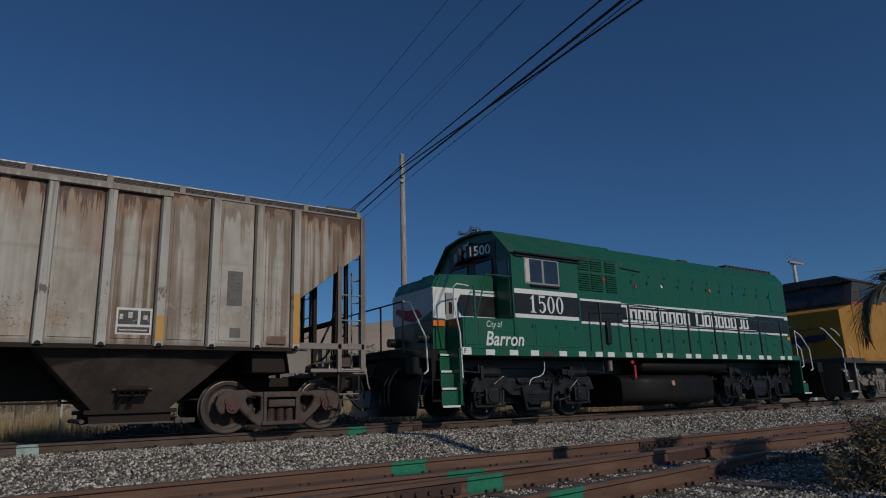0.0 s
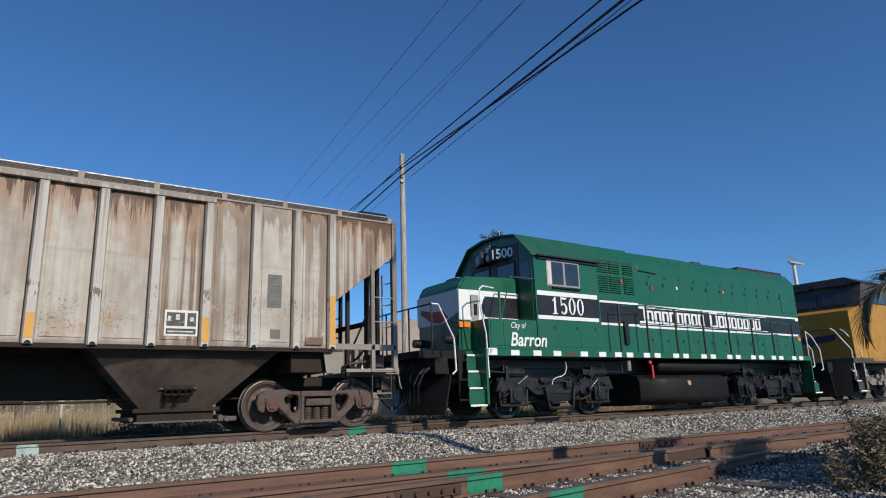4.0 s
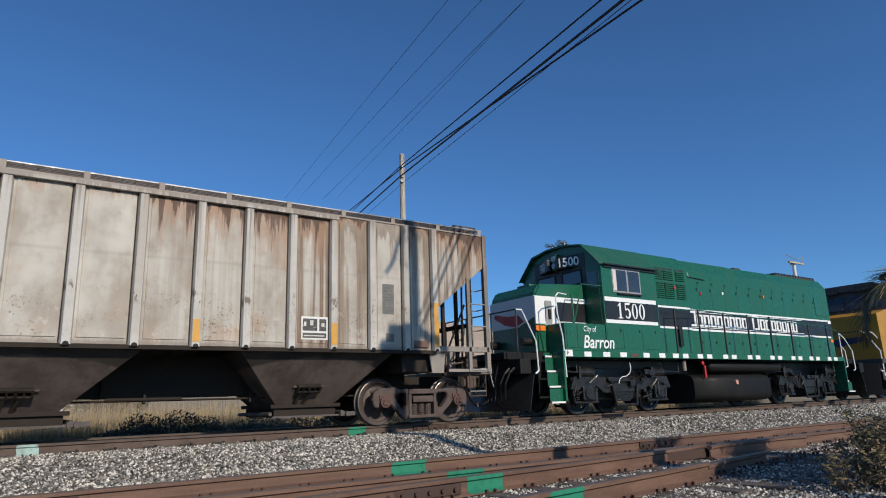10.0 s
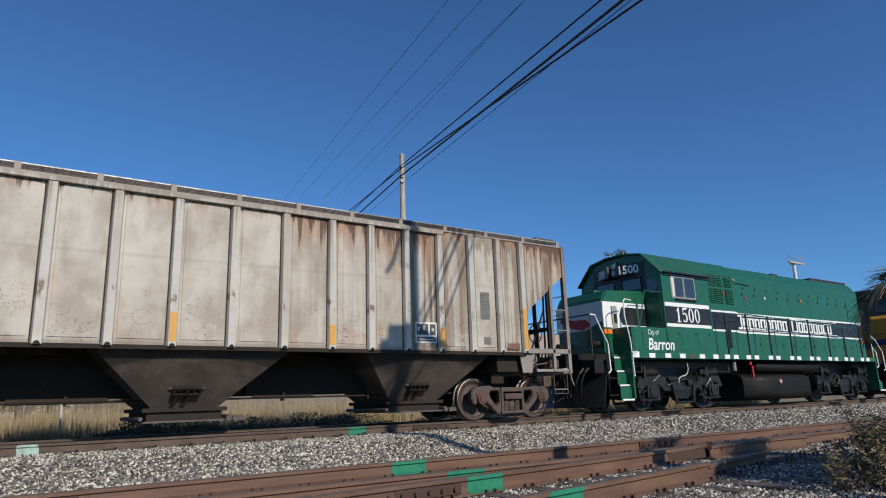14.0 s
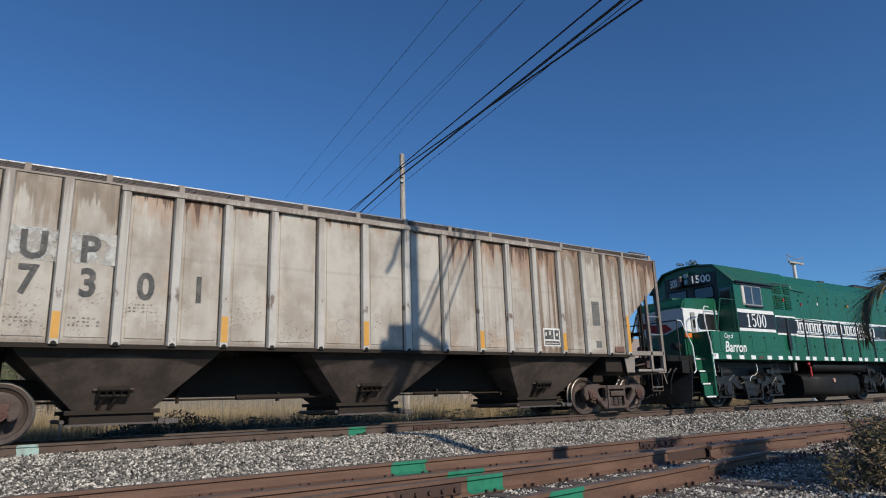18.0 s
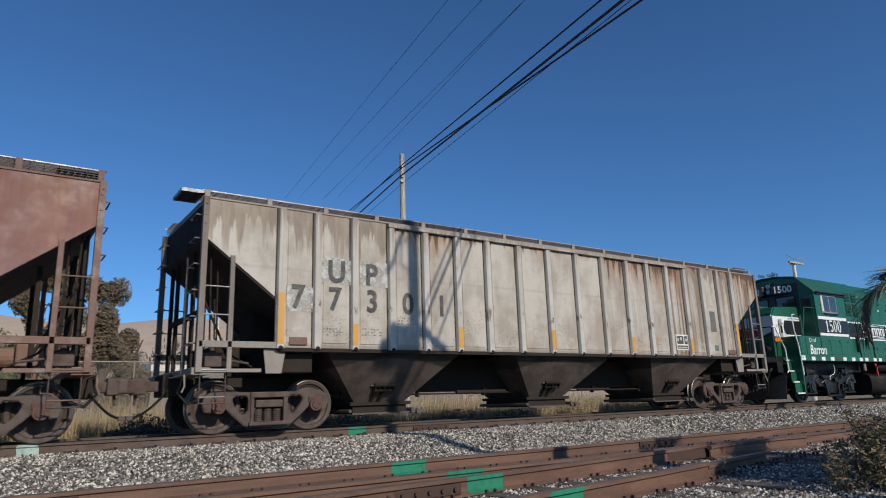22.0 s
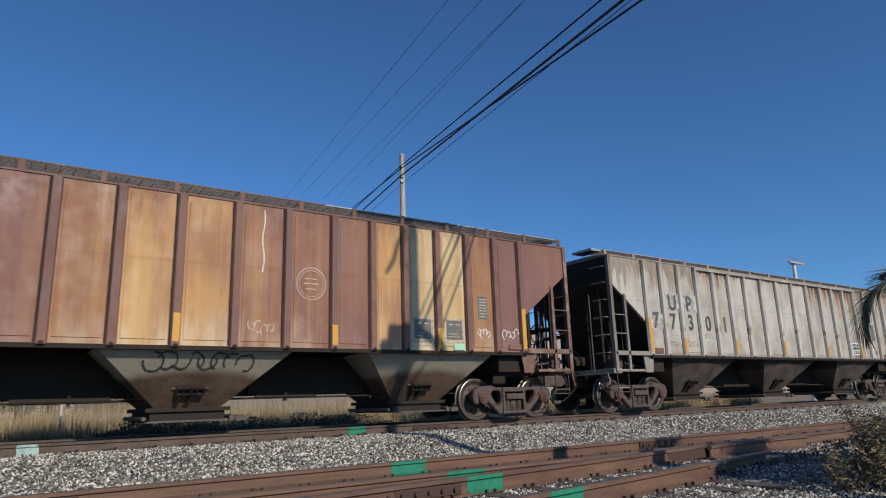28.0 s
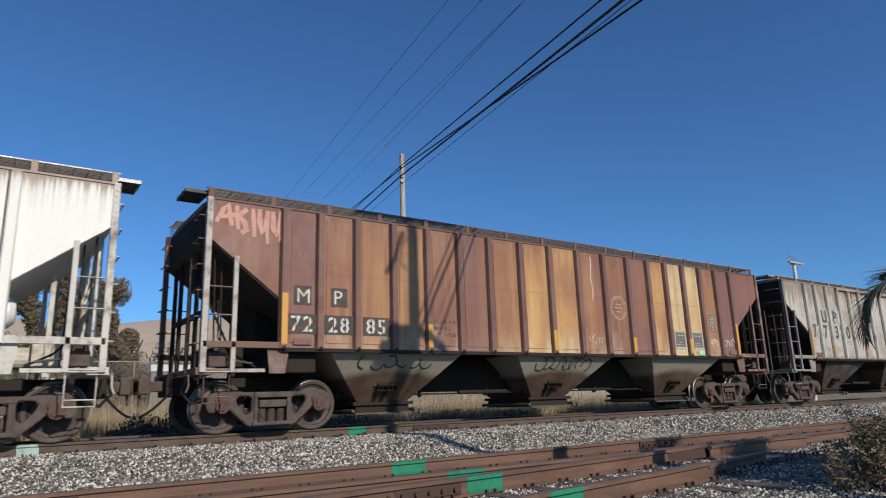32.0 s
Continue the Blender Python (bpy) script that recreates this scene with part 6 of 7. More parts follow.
    part("marker_light", box(bmesh.new(), 7.1, 7.3, -0.992, -0.968, 2.10, 2.2), "orange", hood)
    part("corner_mark", box(bmesh.new(), 7.12, 7.33, -0.985, -0.968, 2.78, 2.90), "white", hood)
    part("cable_duct", box(bmesh.new(), -2.1, -1.95, -1.20, -1.12, 1.75, 2.35, 0.02), "black", L)
    # roof gear
    for xx in (4.9, 6.2):
        fn = part("radiator_fan", bar(bmesh.new(), (xx, 0, 4.44), (xx, 0, 4.512), 0.58, 28), "green_dull", L)
        part("fan_grille", bar(bmesh.new(), (xx, 0, 4.513), (xx, 0, 4.545), 0.52, 24), "black", fn)
    rg = part("radiator_grille", box(bmesh.new(), 4.4, 7.2, -0.72, 0.72, 4.42, 4.505, 0.02), "soot", L, "dark radiator grille along the roof")
    for k in range(14):
        part("grille_bar", box(bmesh.new(), 4.44 + 0.20 * k, 4.48 + 0.20 * k, -0.74, 0.74, 4.46, 4.53), "black", rg)
    part("exhaust_stack", box(bmesh.new(), 2.75, 3.15, -0.2, 0.2, 4.46, 4.66, 0.02), "soot", L)
    part("roof_hatch", box(bmesh.new(), -1.3, 1.8, -0.5, 0.5, 4.47, 4.52, 0.01), "green_dull", L)
    # handrails
    hr = part("handrail", tube(bmesh.new(), [(-2.65, -1.47, 2.72), (-1.54, -1.47, 2.78), (5.85, -1.47, 2.55), (6.6, -1.47, 2.45)], 0.017), "green", L)
    for v in STANCHIONS:
        part("stanchion", bar(bmesh.new(), (v, -1.47, 1.50), (v, -1.47, 2.76 if v < 3 else 2.62), 0.028), "black", hr)
    part("handrail", tube(bmesh.new(), [(-6.66, -1.30, 2.93), (-7.08, -1.44, 2.92), (-7.20, -1.48, 2.84), (-7.19, -1.48, 2.42), (-7.08, -1.50, 1.85), (-7.07, -1.53, 0.9)], 0.018), "white", L, "white grab rail by the steps")
    part("handrail", tube(bmesh.new(), [(-8.45, -1.42, 2.45), (-8.30, -1.45, 2.44), (-7.95, -1.5, 1.72), (-7.92, -1.5, 1.05), (-8.02, -1.5, 0.98)], 0.018), "white", L, "white grab rail by the steps")
    part("handrail", tube(bmesh.new(), [(-6.6, -1.45, 2.20), (-6.25, -1.45, 3.20), (-5.5, -1.45, 3.20)], 0.016), "green_dull", L)
    part("stanchion", bar(bmesh.new(), (-6.62, -1.45, 1.52), (-6.62, -1.45, 2.92), 0.028), "green", L)
    part("handrail", tube(bmesh.new(), [(-8.45, -1.42, 2.45), (-8.45, 1.42, 2.45)], 0.018), "black", L)
    for yy in (-1.42, -0.5, 0.5, 1.42):
        part("stanchion", bar(bmesh.new(), (-8.45, yy, 1.4), (-8.45, yy, 2.45), 0.02), "black", L)
    part("handrail", tube(bmesh.new(), [(6.7, -1.48, 1.45), (6.7, -1.48, 2.35), (7.05, -1.48, 2.2), (7.45, -1.5, 1.75), (7.5, -1.5, 1.1), (7.35, -1.5, 1.05)], 0.018), "white", L, "white grab rail by the steps")
    part("handrail", tube(bmesh.new(), [(6.7, -1.5, 1.9), (6.92, -1.5, 1.72), (6.95, -1.5, 1.2), (6.8, -1.5, 1.15)], 0.018), "white", L, "white grab rail by the steps")
    # ends
    step_well(L, -7.08, -1, "green")
    step_well(L, 6.66, 1, "green")
    for e in (-1, 1):
        bow = [(e * (8.35 - 0.32 * abs(k / 7) ** 1.5), k / 7 * 1.45) for k in range(-7, 8)]
        bm = blade(bow, 0.16, 0.98, e * 0.18)
        part("snow_plough", bm, "black", L, "glossy black pilot plough")
        coupler(L, e * 8.7, e, 0.86, "chassis_grey")
        part("pilot_beam", box(bmesh.new(), e * 8.05, e * 8.38, -1.4, 1.4, 0.98, 1.33, 0.03), "seal", L)
        for k, yy in enumerate((-1.2, -1.02, 0.9, 1.1)):
            part("glad_hand_valve", bar(bmesh.new(), (e * 8.40, yy, 1.12), (e * 8.54, yy, 1.02 - 0.03 * k), 0.035, 10), "chassis_grey", L)
            part("brake_hose", tube(bmesh.new(), [(e * 8.54, yy, 1.02), (e * 8.66, yy + 0.03, 0.78), (e * 8.64, yy + 0.08, 0.45), (e * 8.60, yy + 0.12, 0.40)], 0.022), "hose", L)
        for k in range(4):
            yy = -0.75 + 0.12 * k
            part("jumper_hose", tube(bmesh.new(), [(e * 8.5, yy, 1.25), (e * 8.62, yy - 0.02, 0.9), (e * 8.6, yy + 0.03, 0.5), (e * 8.66, yy, 0.38)], 0.018), "hose", L)
    # tanks and piping
    bm = bmesh.new()
    ring = []
    for k in range(36):
        t = 2 * math.pi * k / 36
        c_, s_ = math.cos(t), math.sin(t)
        ring.append((1.34 * math.copysign(abs(c_) ** 0.30, c_), 0.565 + 0.41 * math.copysign(abs(s_) ** 0.45, s_)))
    slab(bm, ring, -1.92, 2.02, axis="x")
    for f in bm.faces:
        f.smooth = abs(f.normal.x) < 0.5
    tk = part("fuel_tank", bm, "tank", L, "satin black fuel tank")
    part("tank_strap", box(bmesh.new(), -0.1, 0.0, -1.0, 1.0, 0.14, 0.18), "chassis", tk)
    part("filler_cap", bar(bmesh.new(), (0.15, -1.32, 0.72), (0.15, -1.38, 0.72), 0.07, 14), "pink", tk)
    part("main_reservoir", lathe(bmesh.new(), [(0.02, -1.02), (0.12, -1.0), (0.165, -0.92), (0.165, 2.82), (0.12, 2.9), (0.02, 2.92)], 20, "x"), "tank", L, "long black air reservoir", smooth=True).location = (0, -1.16, 1.18)
    part("emergency_cutoff", box(bmesh.new(), -1.45, -1.38, -1.42, -1.36, 0.85, 1.20, 0.015), "red", L)
    part("emergency_cutoff", bar(bmesh.new(), (-1.5, -1.36, 1.28), (-1.5, -1.42, 1.28), 0.06, 12), "red", L)
    part("horn_valve", bar(bmesh.new(), (-2.3, -1.35, 1.05), (-2.3, -1.35, 1.32), 0.06, 12), "silver_gear", L)
    part("sander_hose", tube(bmesh.new(), [(-4.52, -1.30, 1.28), (-4.53, -1.33, 1.12), (-4.60, -1.34, 0.99), (-4.74, -1.35, 0.92), (-4.92, -1.36, 0.90), (-5.04, -1.37, 0.84), (-5.08, -1.37, 0.74)], 0.010), "white", L, "pale hose on the truck")
    for a, b in ((-6.9, -6.4), (-3.2, -2.4), (2.3, 3.2), (5.9, 6.5)):
        part("air_pipe", tube(bmesh.new(), [(a, -1.2, 1.3), (a + 0.1, -1.22, 1.05), (b, -1.22, 1.02), (b, -1.2, 1.3)], 0.02), "chassis_grey", L)
    for xx in (-4.7, 4.7):
        diesel_truck(L, xx)
    L.location = (x, TRACK_Y, 0)
    return L


def yellow_locomotive(x):
    """Only its nose and first metres ever come into view; x is the front coupler."""
    L = thing("locomotive", "weathered yellow diesel locomotive with dark grey cab roof", "locomotive", "locomotives of the train")
    nose = part("nose", slab(bmesh.new(), [(1.35, 1.45), (1.30, 3.25), (2.35, 3.48), (2.35, 1.45)], -1.48, 1.48), "armour", L, "yellow wide nose")
    part("nose_door", box(bmesh.new(), 1.27, 1.34, -0.35, 0.35, 1.6, 3.0, 0.02), "armour", nose)
    for yy in (-0.30, 0.30):
        part("door_hinge", box(bmesh.new(), 1.24, 1.28, yy - 0.03, yy + 0.03, 2.2, 2.4), "chassis_grey", nose)
    bm = bmesh.new()
    slab(bm, [(-0.9, 2.20), (-0.2, 2.12), (0, 2.0), (0.2, 2.12), (0.9, 2.20), (0.95, 2.42), (0.2, 2.36), (-0.2, 2.36), (-0.95, 2.42)], 1.25, 1.275, axis="x")
    part("nose_emblem", bm, "navy", nose, "dark blue winged emblem")
    cab = part("cab", slab(bmesh.new(), [(2.35, 1.45), (2.35, 3.46), (2.75, 4.42), (4.9, 4.42), (4.9, 1.45)], -1.5, 1.5), "armour", L)
    part("cab_top", slab(bmesh.new(), [(2.28, 3.44), (2.70, 4.44), (4.92, 4.44), (4.92, 3.60), (2.5, 3.60)], -1.515, 1.515), "soot", cab)
    part("cab_roof", slab(bmesh.new(), [(-1.56, 4.40), (-1.0, 4.68), (1.0, 4.68), (1.56, 4.40)], 2.55, 5.0, axis="x"), "soot", cab)
    part("side_stripe", box(bmesh.new(), 2.40, 2.95, -1.518, -1.49, 3.50, 3.56), "red", cab)
    for s in (-1, 1):
        p = lambda u, v: (2.26 + 0.42 * v, s * u, 3.52 + 0.86 * v)
        ws = part("windshield", plate4(bmesh.new(), p(0.12, 0.08), p(1.32, 0.08), p(1.28, 0.72), p(0.12, 0.72), -0.03 * s), "glass", cab)
    for s in (-1, 1):
        nb = part("number_board", box(bmesh.new(), 2.50, 2.66, s * 0.35, s * 1.2, 4.34, 4.58, 0.02), "black", cab)
        for k in range(4):
            y0 = s * (0.46 + 0.17 * k)
            part("number_bar", box(bmesh.new(), 2.494, 2.501, y0, y0 + s * 0.11, 4.39, 4.53), "soot", nb)
    part("side_window", box(bmesh.new(), 3.2, 4.4, -1.53, -1.49, 3.62, 4.2, 0.01), "glass", cab)
    for yy in (0.95, 1.15):
        for zz in (2.55, 2.8):
            part("headlight", bar(bmesh.new(), (1.24, yy - 0.2, zz), (1.34, yy - 0.2, zz), 0.08, 14), "lens", nose)
    part("hood", slab(bmesh.new(), [(-0.95, 1.5), (-0.95, 4.35), (-0.5, 4.6), (0.5, 4.6), (0.95, 4.35), (0.95, 1.5)], 4.9, 21.0, axis="x"), "armour", L)
    part("hood_top", slab(bmesh.new(), [(-0.98, 3.9), (-0.98, 4.38), (-0.5, 4.64), (0.5, 4.64), (0.98, 4.38), (0.98, 3.9)], 4.95, 21.05, axis="x"), "soot", L)
    wk = part("walkway", box(bmesh.new(), 1.0, 21.5, -1.53, 1.53, 1.32, 1.5, 0.01), "soot", L)
    part("walkway_edge", box(bmesh.new(), 2.6, 21.5, -1.54, -1.528, 1.40, 1.49), "armour", wk)
    bm = blade([(0.42 + 0.35 * abs(k / 7) ** 1.5, k / 7 * 1.48) for k in range(-7, 8)], 0.16, 1.32, -0.15)
    part("snow_plough", bm, "seal", L, "dark plough")
    step_well(L, 1.75, -1, "soot")
    for p0, p1 in ((0.75, 0.35), (1.55, 1.1)):
        part("handrail", tube(bmesh.new(), [(p1 - 0.12, -1.25, 2.56), (p1 + 0.06, -1.3, 2.48), (p1 + 0.68, -1.5, 1.80), (p1 + 0.72, -1.5, 0.85)], 0.02), "white", L, "white grab rail by the steps")
    part("handrail", tube(bmesh.new(), [(0.35, -1.25, 2.55), (0.35, 1.25, 2.55)], 0.02), "soot", L)
    coupler(L, 0.0, -1, 0.86, "chassis_grey")
    tk = part("fuel_tank", box(bmesh.new(), 7.6, 14.5, -1.4, 1.4, 0.25, 1.1, 0.12), "soot", L)
    diesel_truck(L, 4.3, "soot", "silver_gear", (-2.0, 0.0, 2.0), 0.53)
    diesel_truck(L, 17.8, "soot", "silver_gear", (-2.0, 0.0, 2.0), 0.53)
    part("underframe", box(bmesh.new(), 0.6, 21.3, -0.8, 0.8, 0.95, 1.32), "soot", L)
    L.location = (x, TRACK_Y, 0)
    return L


GREEN_X, YELLOW_X = 15.30, 24.02
green_loco = green_locomotive(GREEN_X)
yellow_loco = yellow_locomotive(YELLOW_X)
TRAIN = [(grey_hopper, UP_X), (brown_hopper, MP_X), (white_hopper, WH_X), (green_loco, GREEN_X), (yellow_loco, YELLOW_X)]

# ---------------------------------------------------------------- poles and wires
def strand(name, a, b, r, sag, label, n=24):
    bm = bmesh.new()
    a, b = Vector(a), Vector(b)
    pts = [a.lerp(b, i / n) - Vector((0, 0, sag * 4 * (i / n) * (1 - i / n))) for i in range(n + 1)]
    side = Vector((b.y - a.y, a.x - b.x, 0)).normalized()
    rings = [[bm.verts.new(p + side * r * math.cos(k * 1.2566) + Vector((0, 0, r * math.sin(k * 1.2566)))) for k in range(5)] for p in pts]
    for p, q in zip(rings, rings[1:]):
        for k in range(5):
            bm.faces.new((p[k], p[(k + 1) % 5], q[(k + 1) % 5], q[k]))
    return tagged(link(name, bm, M["wire"]), label, "cable", "overhead cables")


def pole_shaft(bm, x, y, z0, z1, r0, r1, lean=0.0):
    cone(bm, (x, y, z0), (x + lean, y, z1), r0, r1, 16)
    return bm


NEAR = (7.93, 0.5)
FARP = (13.52, 22.26)


def near_pole():
    p = thing("utility_pole", "tall timber utility pole with crossarms, seen by its shadow", "utility pole", "utility poles")
    part("shaft", pole_shaft(bmesh.new(), *NEAR, -0.8, 11.3, 0.17, 0.12), "pole", p)
    x, y = NEAR
    arm = part("crossarm", box(bmesh.new(), x - 1.25, x + 1.25, y + 0.12, y + 0.22, 10.34, 10.46, 0.01), "pole", p)
    for d in (-1.15, -0.55, 0.55, 1.15):
        part("insulator", lathe(bmesh.new(), [(0.02, 0), (0.05, 0.02), (0.03, 0.06), (0.05, 0.09), (0.02, 0.13)], 10, "z"), "shed", arm).location = (x + d, y + 0.17, 10.46)
    # side arm running back from the track, and two boxes
    bm = box(bmesh.new(), 0.0, 1.10, -0.06, 0.06, -0.07, 0.07, 0.01)
    bm.transform(Matrix.Translation((x, y + 0.15, 7.98)) @ Matrix.Rotation(radians(-43), 4, "Z"))
    part("side_arm", bm, "pole", p)
    part("junction_box", box(bmesh.new(), x - 0.62, x - 0.14, y - 0.1, y + 0.2, 7.84, 8.02, 0.03), "galv", p)
    part("junction_box", box(bmesh.new(), x - 0.80, x - 0.05, y - 0.1, y + 0.2, 7.50, 7.72, 0.03), "galv", p)
    part("lamp_arm", tube(bmesh.new(), [(x - 0.22, y, 10.05), (x - 0.38, y, 9.72), (x - 0.46, y, 9.42), (x - 0.64, y, 9.15)], 0.045), "galv", p)
    part("cable_loop", tube(bmesh.new(), [(x - 0.08, y, 9.95), (x - 0.26, y, 9.80), (x - 0.30, y, 9.35), (x - 0.12, y, 9.25)], 0.02), "hose", p)


near_pole()


def far_pole():
    p = thing("utility_pole", "bare weathered timber pole carrying black cables", "utility pole", "utility poles")
    part("shaft", pole_shaft(bmesh.new(), *FARP, -0.8, 10.70, 0.15, 0.105), "pole", p)
    for z in (10.12, 9.68, 9.45):
        part("cable_clamp", box(bmesh.new(), FARP[0] - 0.17, FARP[0] - 0.02, FARP[1] - 0.16, FARP[1] - 0.06, z - 0.05, z + 0.05, 0.01), "galv", p)
    for z in (10.5, 10.25, 9.95):
        part("step_bolt", bar(bmesh.new(), (FARP[0] + 0.1, FARP[1], z), (FARP[0] + 0.22, FARP[1], z), 0.012), "galv", p)


far_pole()
for o, zn, q, r in ((-0.263, 7.45, (13.293, 22.14, 10.02), 0.021), (-0.30, 7.075, (13.369, 22.14, 9.659), 0.032), (0.175, 6.95, (13.375, 22.14, 9.985), 0.024), (0.161, 7.45, (13.473, 22.14, 9.378), 0.009)):
    strand("overhead_cable", (NEAR[0] + o, NEAR[1] + 0.2, zn), q, r, 0.0, "thick black cable strung between timber poles" if r > 0.01 else "thin black cable strung between timber poles")
    d = Vector((q[0] - NEAR[0] - o, q[1] - NEAR[1], 0)) * 1.3
    strand("overhead_cable", q, (q[0] + d.x, q[1] + d.y, q[2] + (q[2] - zn) * 0.95), r, 0.0, "thick black cable strung between timber poles" if r > 0.01 else "thin black cable strung between timber poles")
for o, zn, q in ((-0.90, 10.25, (21.74, 57.4, 19.93)), (-0.02, 10.25, (23.17, 57.4, 20.15)), (0.925, 10.25, (25.65, 57.4, 20.42)), (0.58, 10.25, (27.18, 57.4, 20.77))):
    strand("overhead_wire", (NEAR[0] + o, NEAR[1] + 0.2, zn), q, 0.0085, 0.0, "thin dark overhead wire")


def terminal_pole():
    p = thing("utility_pole", "pale distant pole with a wire-framed crossarm", "utility pole", "utility poles")
    x, y, h = 53.7, 26.8, 10.6
    part("shaft", pole_shaft(bmesh.new(), x, y, -0.8, h, 0.20, 0.14), "fence_post", p)
    part("crossarm", box(bmesh.new(), x - 1.1, x + 1.1, y - 0.28, y - 0.14, h - 0.1, h + 0.05, 0.01), "pole", p)
    part("crossarm_brace", box(bmesh.new(), x - 0.2, x + 0.2, y - 0.13, y + 0.2, h - 0.1, h), "pole", p)
    bm = bmesh.new()
    for a, b in (((-1.1, 0.0), (-1.25, 0.55)), ((-1.25, 0.55), (-0.4, 0.35)), ((1.1, 0.0), (1.2, 0.6)), ((1.2, 0.6), (0.3, 0.3)), ((-0.4, 0.35), (0.3, 0.3))):
        bar(bm, (x + a[0], y - 0.2, h + a[1]), (x + b[0], y - 0.2, h + b[1]), 0.03, 5)
    part("arm_frame", bm, "galv", p)


terminal_pole()


# ---------------------------------------------------------------- plants
def leaf_cloud(count, centre, radii, size, rng, lump=5.0, keep=0.0, squash=1.0):
    """Loose small leaves in an uneven cloud; returns vertices and faces."""
    vs, fs = [], []
    made = 0
    tries = 0
    while made < count and tries < count * 30:
        tries += 1
        p = Vector((rng.uniform(-1, 1), rng.uniform(-1, 1), rng.uniform(-1, 1)))
        if p.length > 1:
            continue
        q = Vector((centre[0] + p.x * radii[0], centre[1] + p.y * radii[1], centre[2] + p.z * radii[2]))
        if noise.noise(q * (lump / max(radii)) + Vector((3, 7, 1))) < keep + 0.55 * (p.length - 0.75):
            continue
        d = Vector((rng.gauss(0, 1), rng.gauss(0, 1), rng.gauss(0, 1) * squash)).normalized()
        u = d.orthogonal().normalized()
        s = size * rng.uniform(0.6, 1.4)
        k = len(vs)
        vs += [q - d * s, q + u * s * 0.35, q + d * s, q - u * s * 0.35]
        fs.append((k, k + 1, k + 2, k + 3))
        made += 1
    return vs, fs


def leaves(name, vs, fs, mat, parent, label=""):
    me = bpy.data.meshes.new(name)
    me.from_pydata([tuple(v) for v in vs], [], fs)
    me.materials.append(M[mat])
    ob = new(name, me)
    ob.parent = parent
    if label:
        ob["label"] = label
    return ob


def tree(x, y, h, w, seed, label, z0=-0.5):
    rng = random.Random(seed)
    t = thing("tree", label, "tree", "trees beyond the track")
    bm = bmesh.new()
    cone(bm, (x, y, z0), (x + 0.2, y, z0 + h * 0.55), 0.30, 0.16, 10)
    for k in range(9):
        a, z = rng.uniform(0, 6.28), z0 + h * rng.uniform(0.22, 0.6)
        b = (x + math.cos(a) * w * rng.uniform(0.3, 0.45), y + math.sin(a) * w * rng.uniform(0.2, 0.4), z + h * rng.uniform(0.1, 0.3))
        cone(bm, (x + 0.1, y, z), b, 0.11, 0.04, 6)
    part("trunk", bm, "bark", t)
    vs, fs = [], []
    blobs = [(rng.uniform(-0.5, 0.5) * w, rng.uniform(-0.35, 0.35) * w, h * rng.uniform(0.18, 0.88)) for _ in range(13)] + [(0, 0, h * 0.82), (0.1 * w, 0, h * 0.62)]
    for bx, by, bz in blobs:
        k = 1.0 - 0.45 * bz / h
        v, f = leaf_cloud(1100, (x + bx * k, y + by * k, z0 + bz), (w * 0.30, w * 0.28, h * 0.10), 0.12, rng, 3.4, -0.25)
        n0 = len(vs)
        vs += v
        fs += [tuple(i + n0 for i in q) for q in f]
    leaves("crown", vs, fs, "tree_leaf", t)
    return t


tree(1.65, 44.0, 10.4, 2.0, 4, "slender dull brown-green tree behind the fence")
tree(3.15, 44.6, 11.5, 2.2, 9, "tall slender brown-green tree behind the fence")
tree(5.5, 44.5, 9.7, 2.5, 12, "dull brown-green tree behind the fence")
tree(7.2, 46.0, 6.4, 2.2, 15, "small dull green tree behind the fence")


def shrub(x, y, r, h, seed, mat="scrub", label="low dark scrubby bush in dry grass", count=900, size=0.05, name="shrub"):
    rng = random.Random(seed)
    z0 = ground_height(x, y)
    s = thing(name, label, "shrub", "scrub beside the track")
    bm = bmesh.new()
    for k in range(7):
        a = rng.uniform(0, 6.28)
        cone(bm, (x + 0.1 * math.cos(a), y + 0.1 * math.sin(a), z0 - 0.02), (x + r * 0.6 * math.cos(a), y + r * 0.6 * math.sin(a), z0 + h * rng.uniform(0.6, 0.95)), 0.015, 0.005, 5)
    tagged(part("woody_base", bm, "bark", s), kind="stuff")
    v, f = leaf_cloud(count, (x, y, z0 + h * 0.5), (r, r * 0.8, h * 0.55), size, rng, 4.0, -0.3)
    leaves("foliage", v, f, mat, s)


for i, (x, y, r, h) in enumerate(((2.9, 17.6, 0.7, 0.50), (3.7, 19.6, 0.6, 0.5), (7.0, 20.3, 0.9, 0.6), (10.4, 20.4, 1.0, 0.6), (14.6, 20.2, 1.0, 0.6), (17.5, 20.6, 0.9, 0.5), (-0.6, 20.5, 0.7, 0.6),
                                    (2.5, 17.1, 0.5, 0.45), (3.3, 18.2, 0.6, 0.80), (4.1, 18.0, 0.7, 0.85), (4.9, 18.3, 0.6, 0.70), (5.8, 17.3, 0.6, 0.46), (6.7, 17.0, 0.6, 0.42), (7.6, 18.0, 0.7, 0.70), (8.6, 18.1, 0.7, 0.62), (9.6, 17.2, 0.6, 0.40), (10.9, 17.1, 0.6, 0.38))):
    shrub(x, y, r, h, 30 + i)


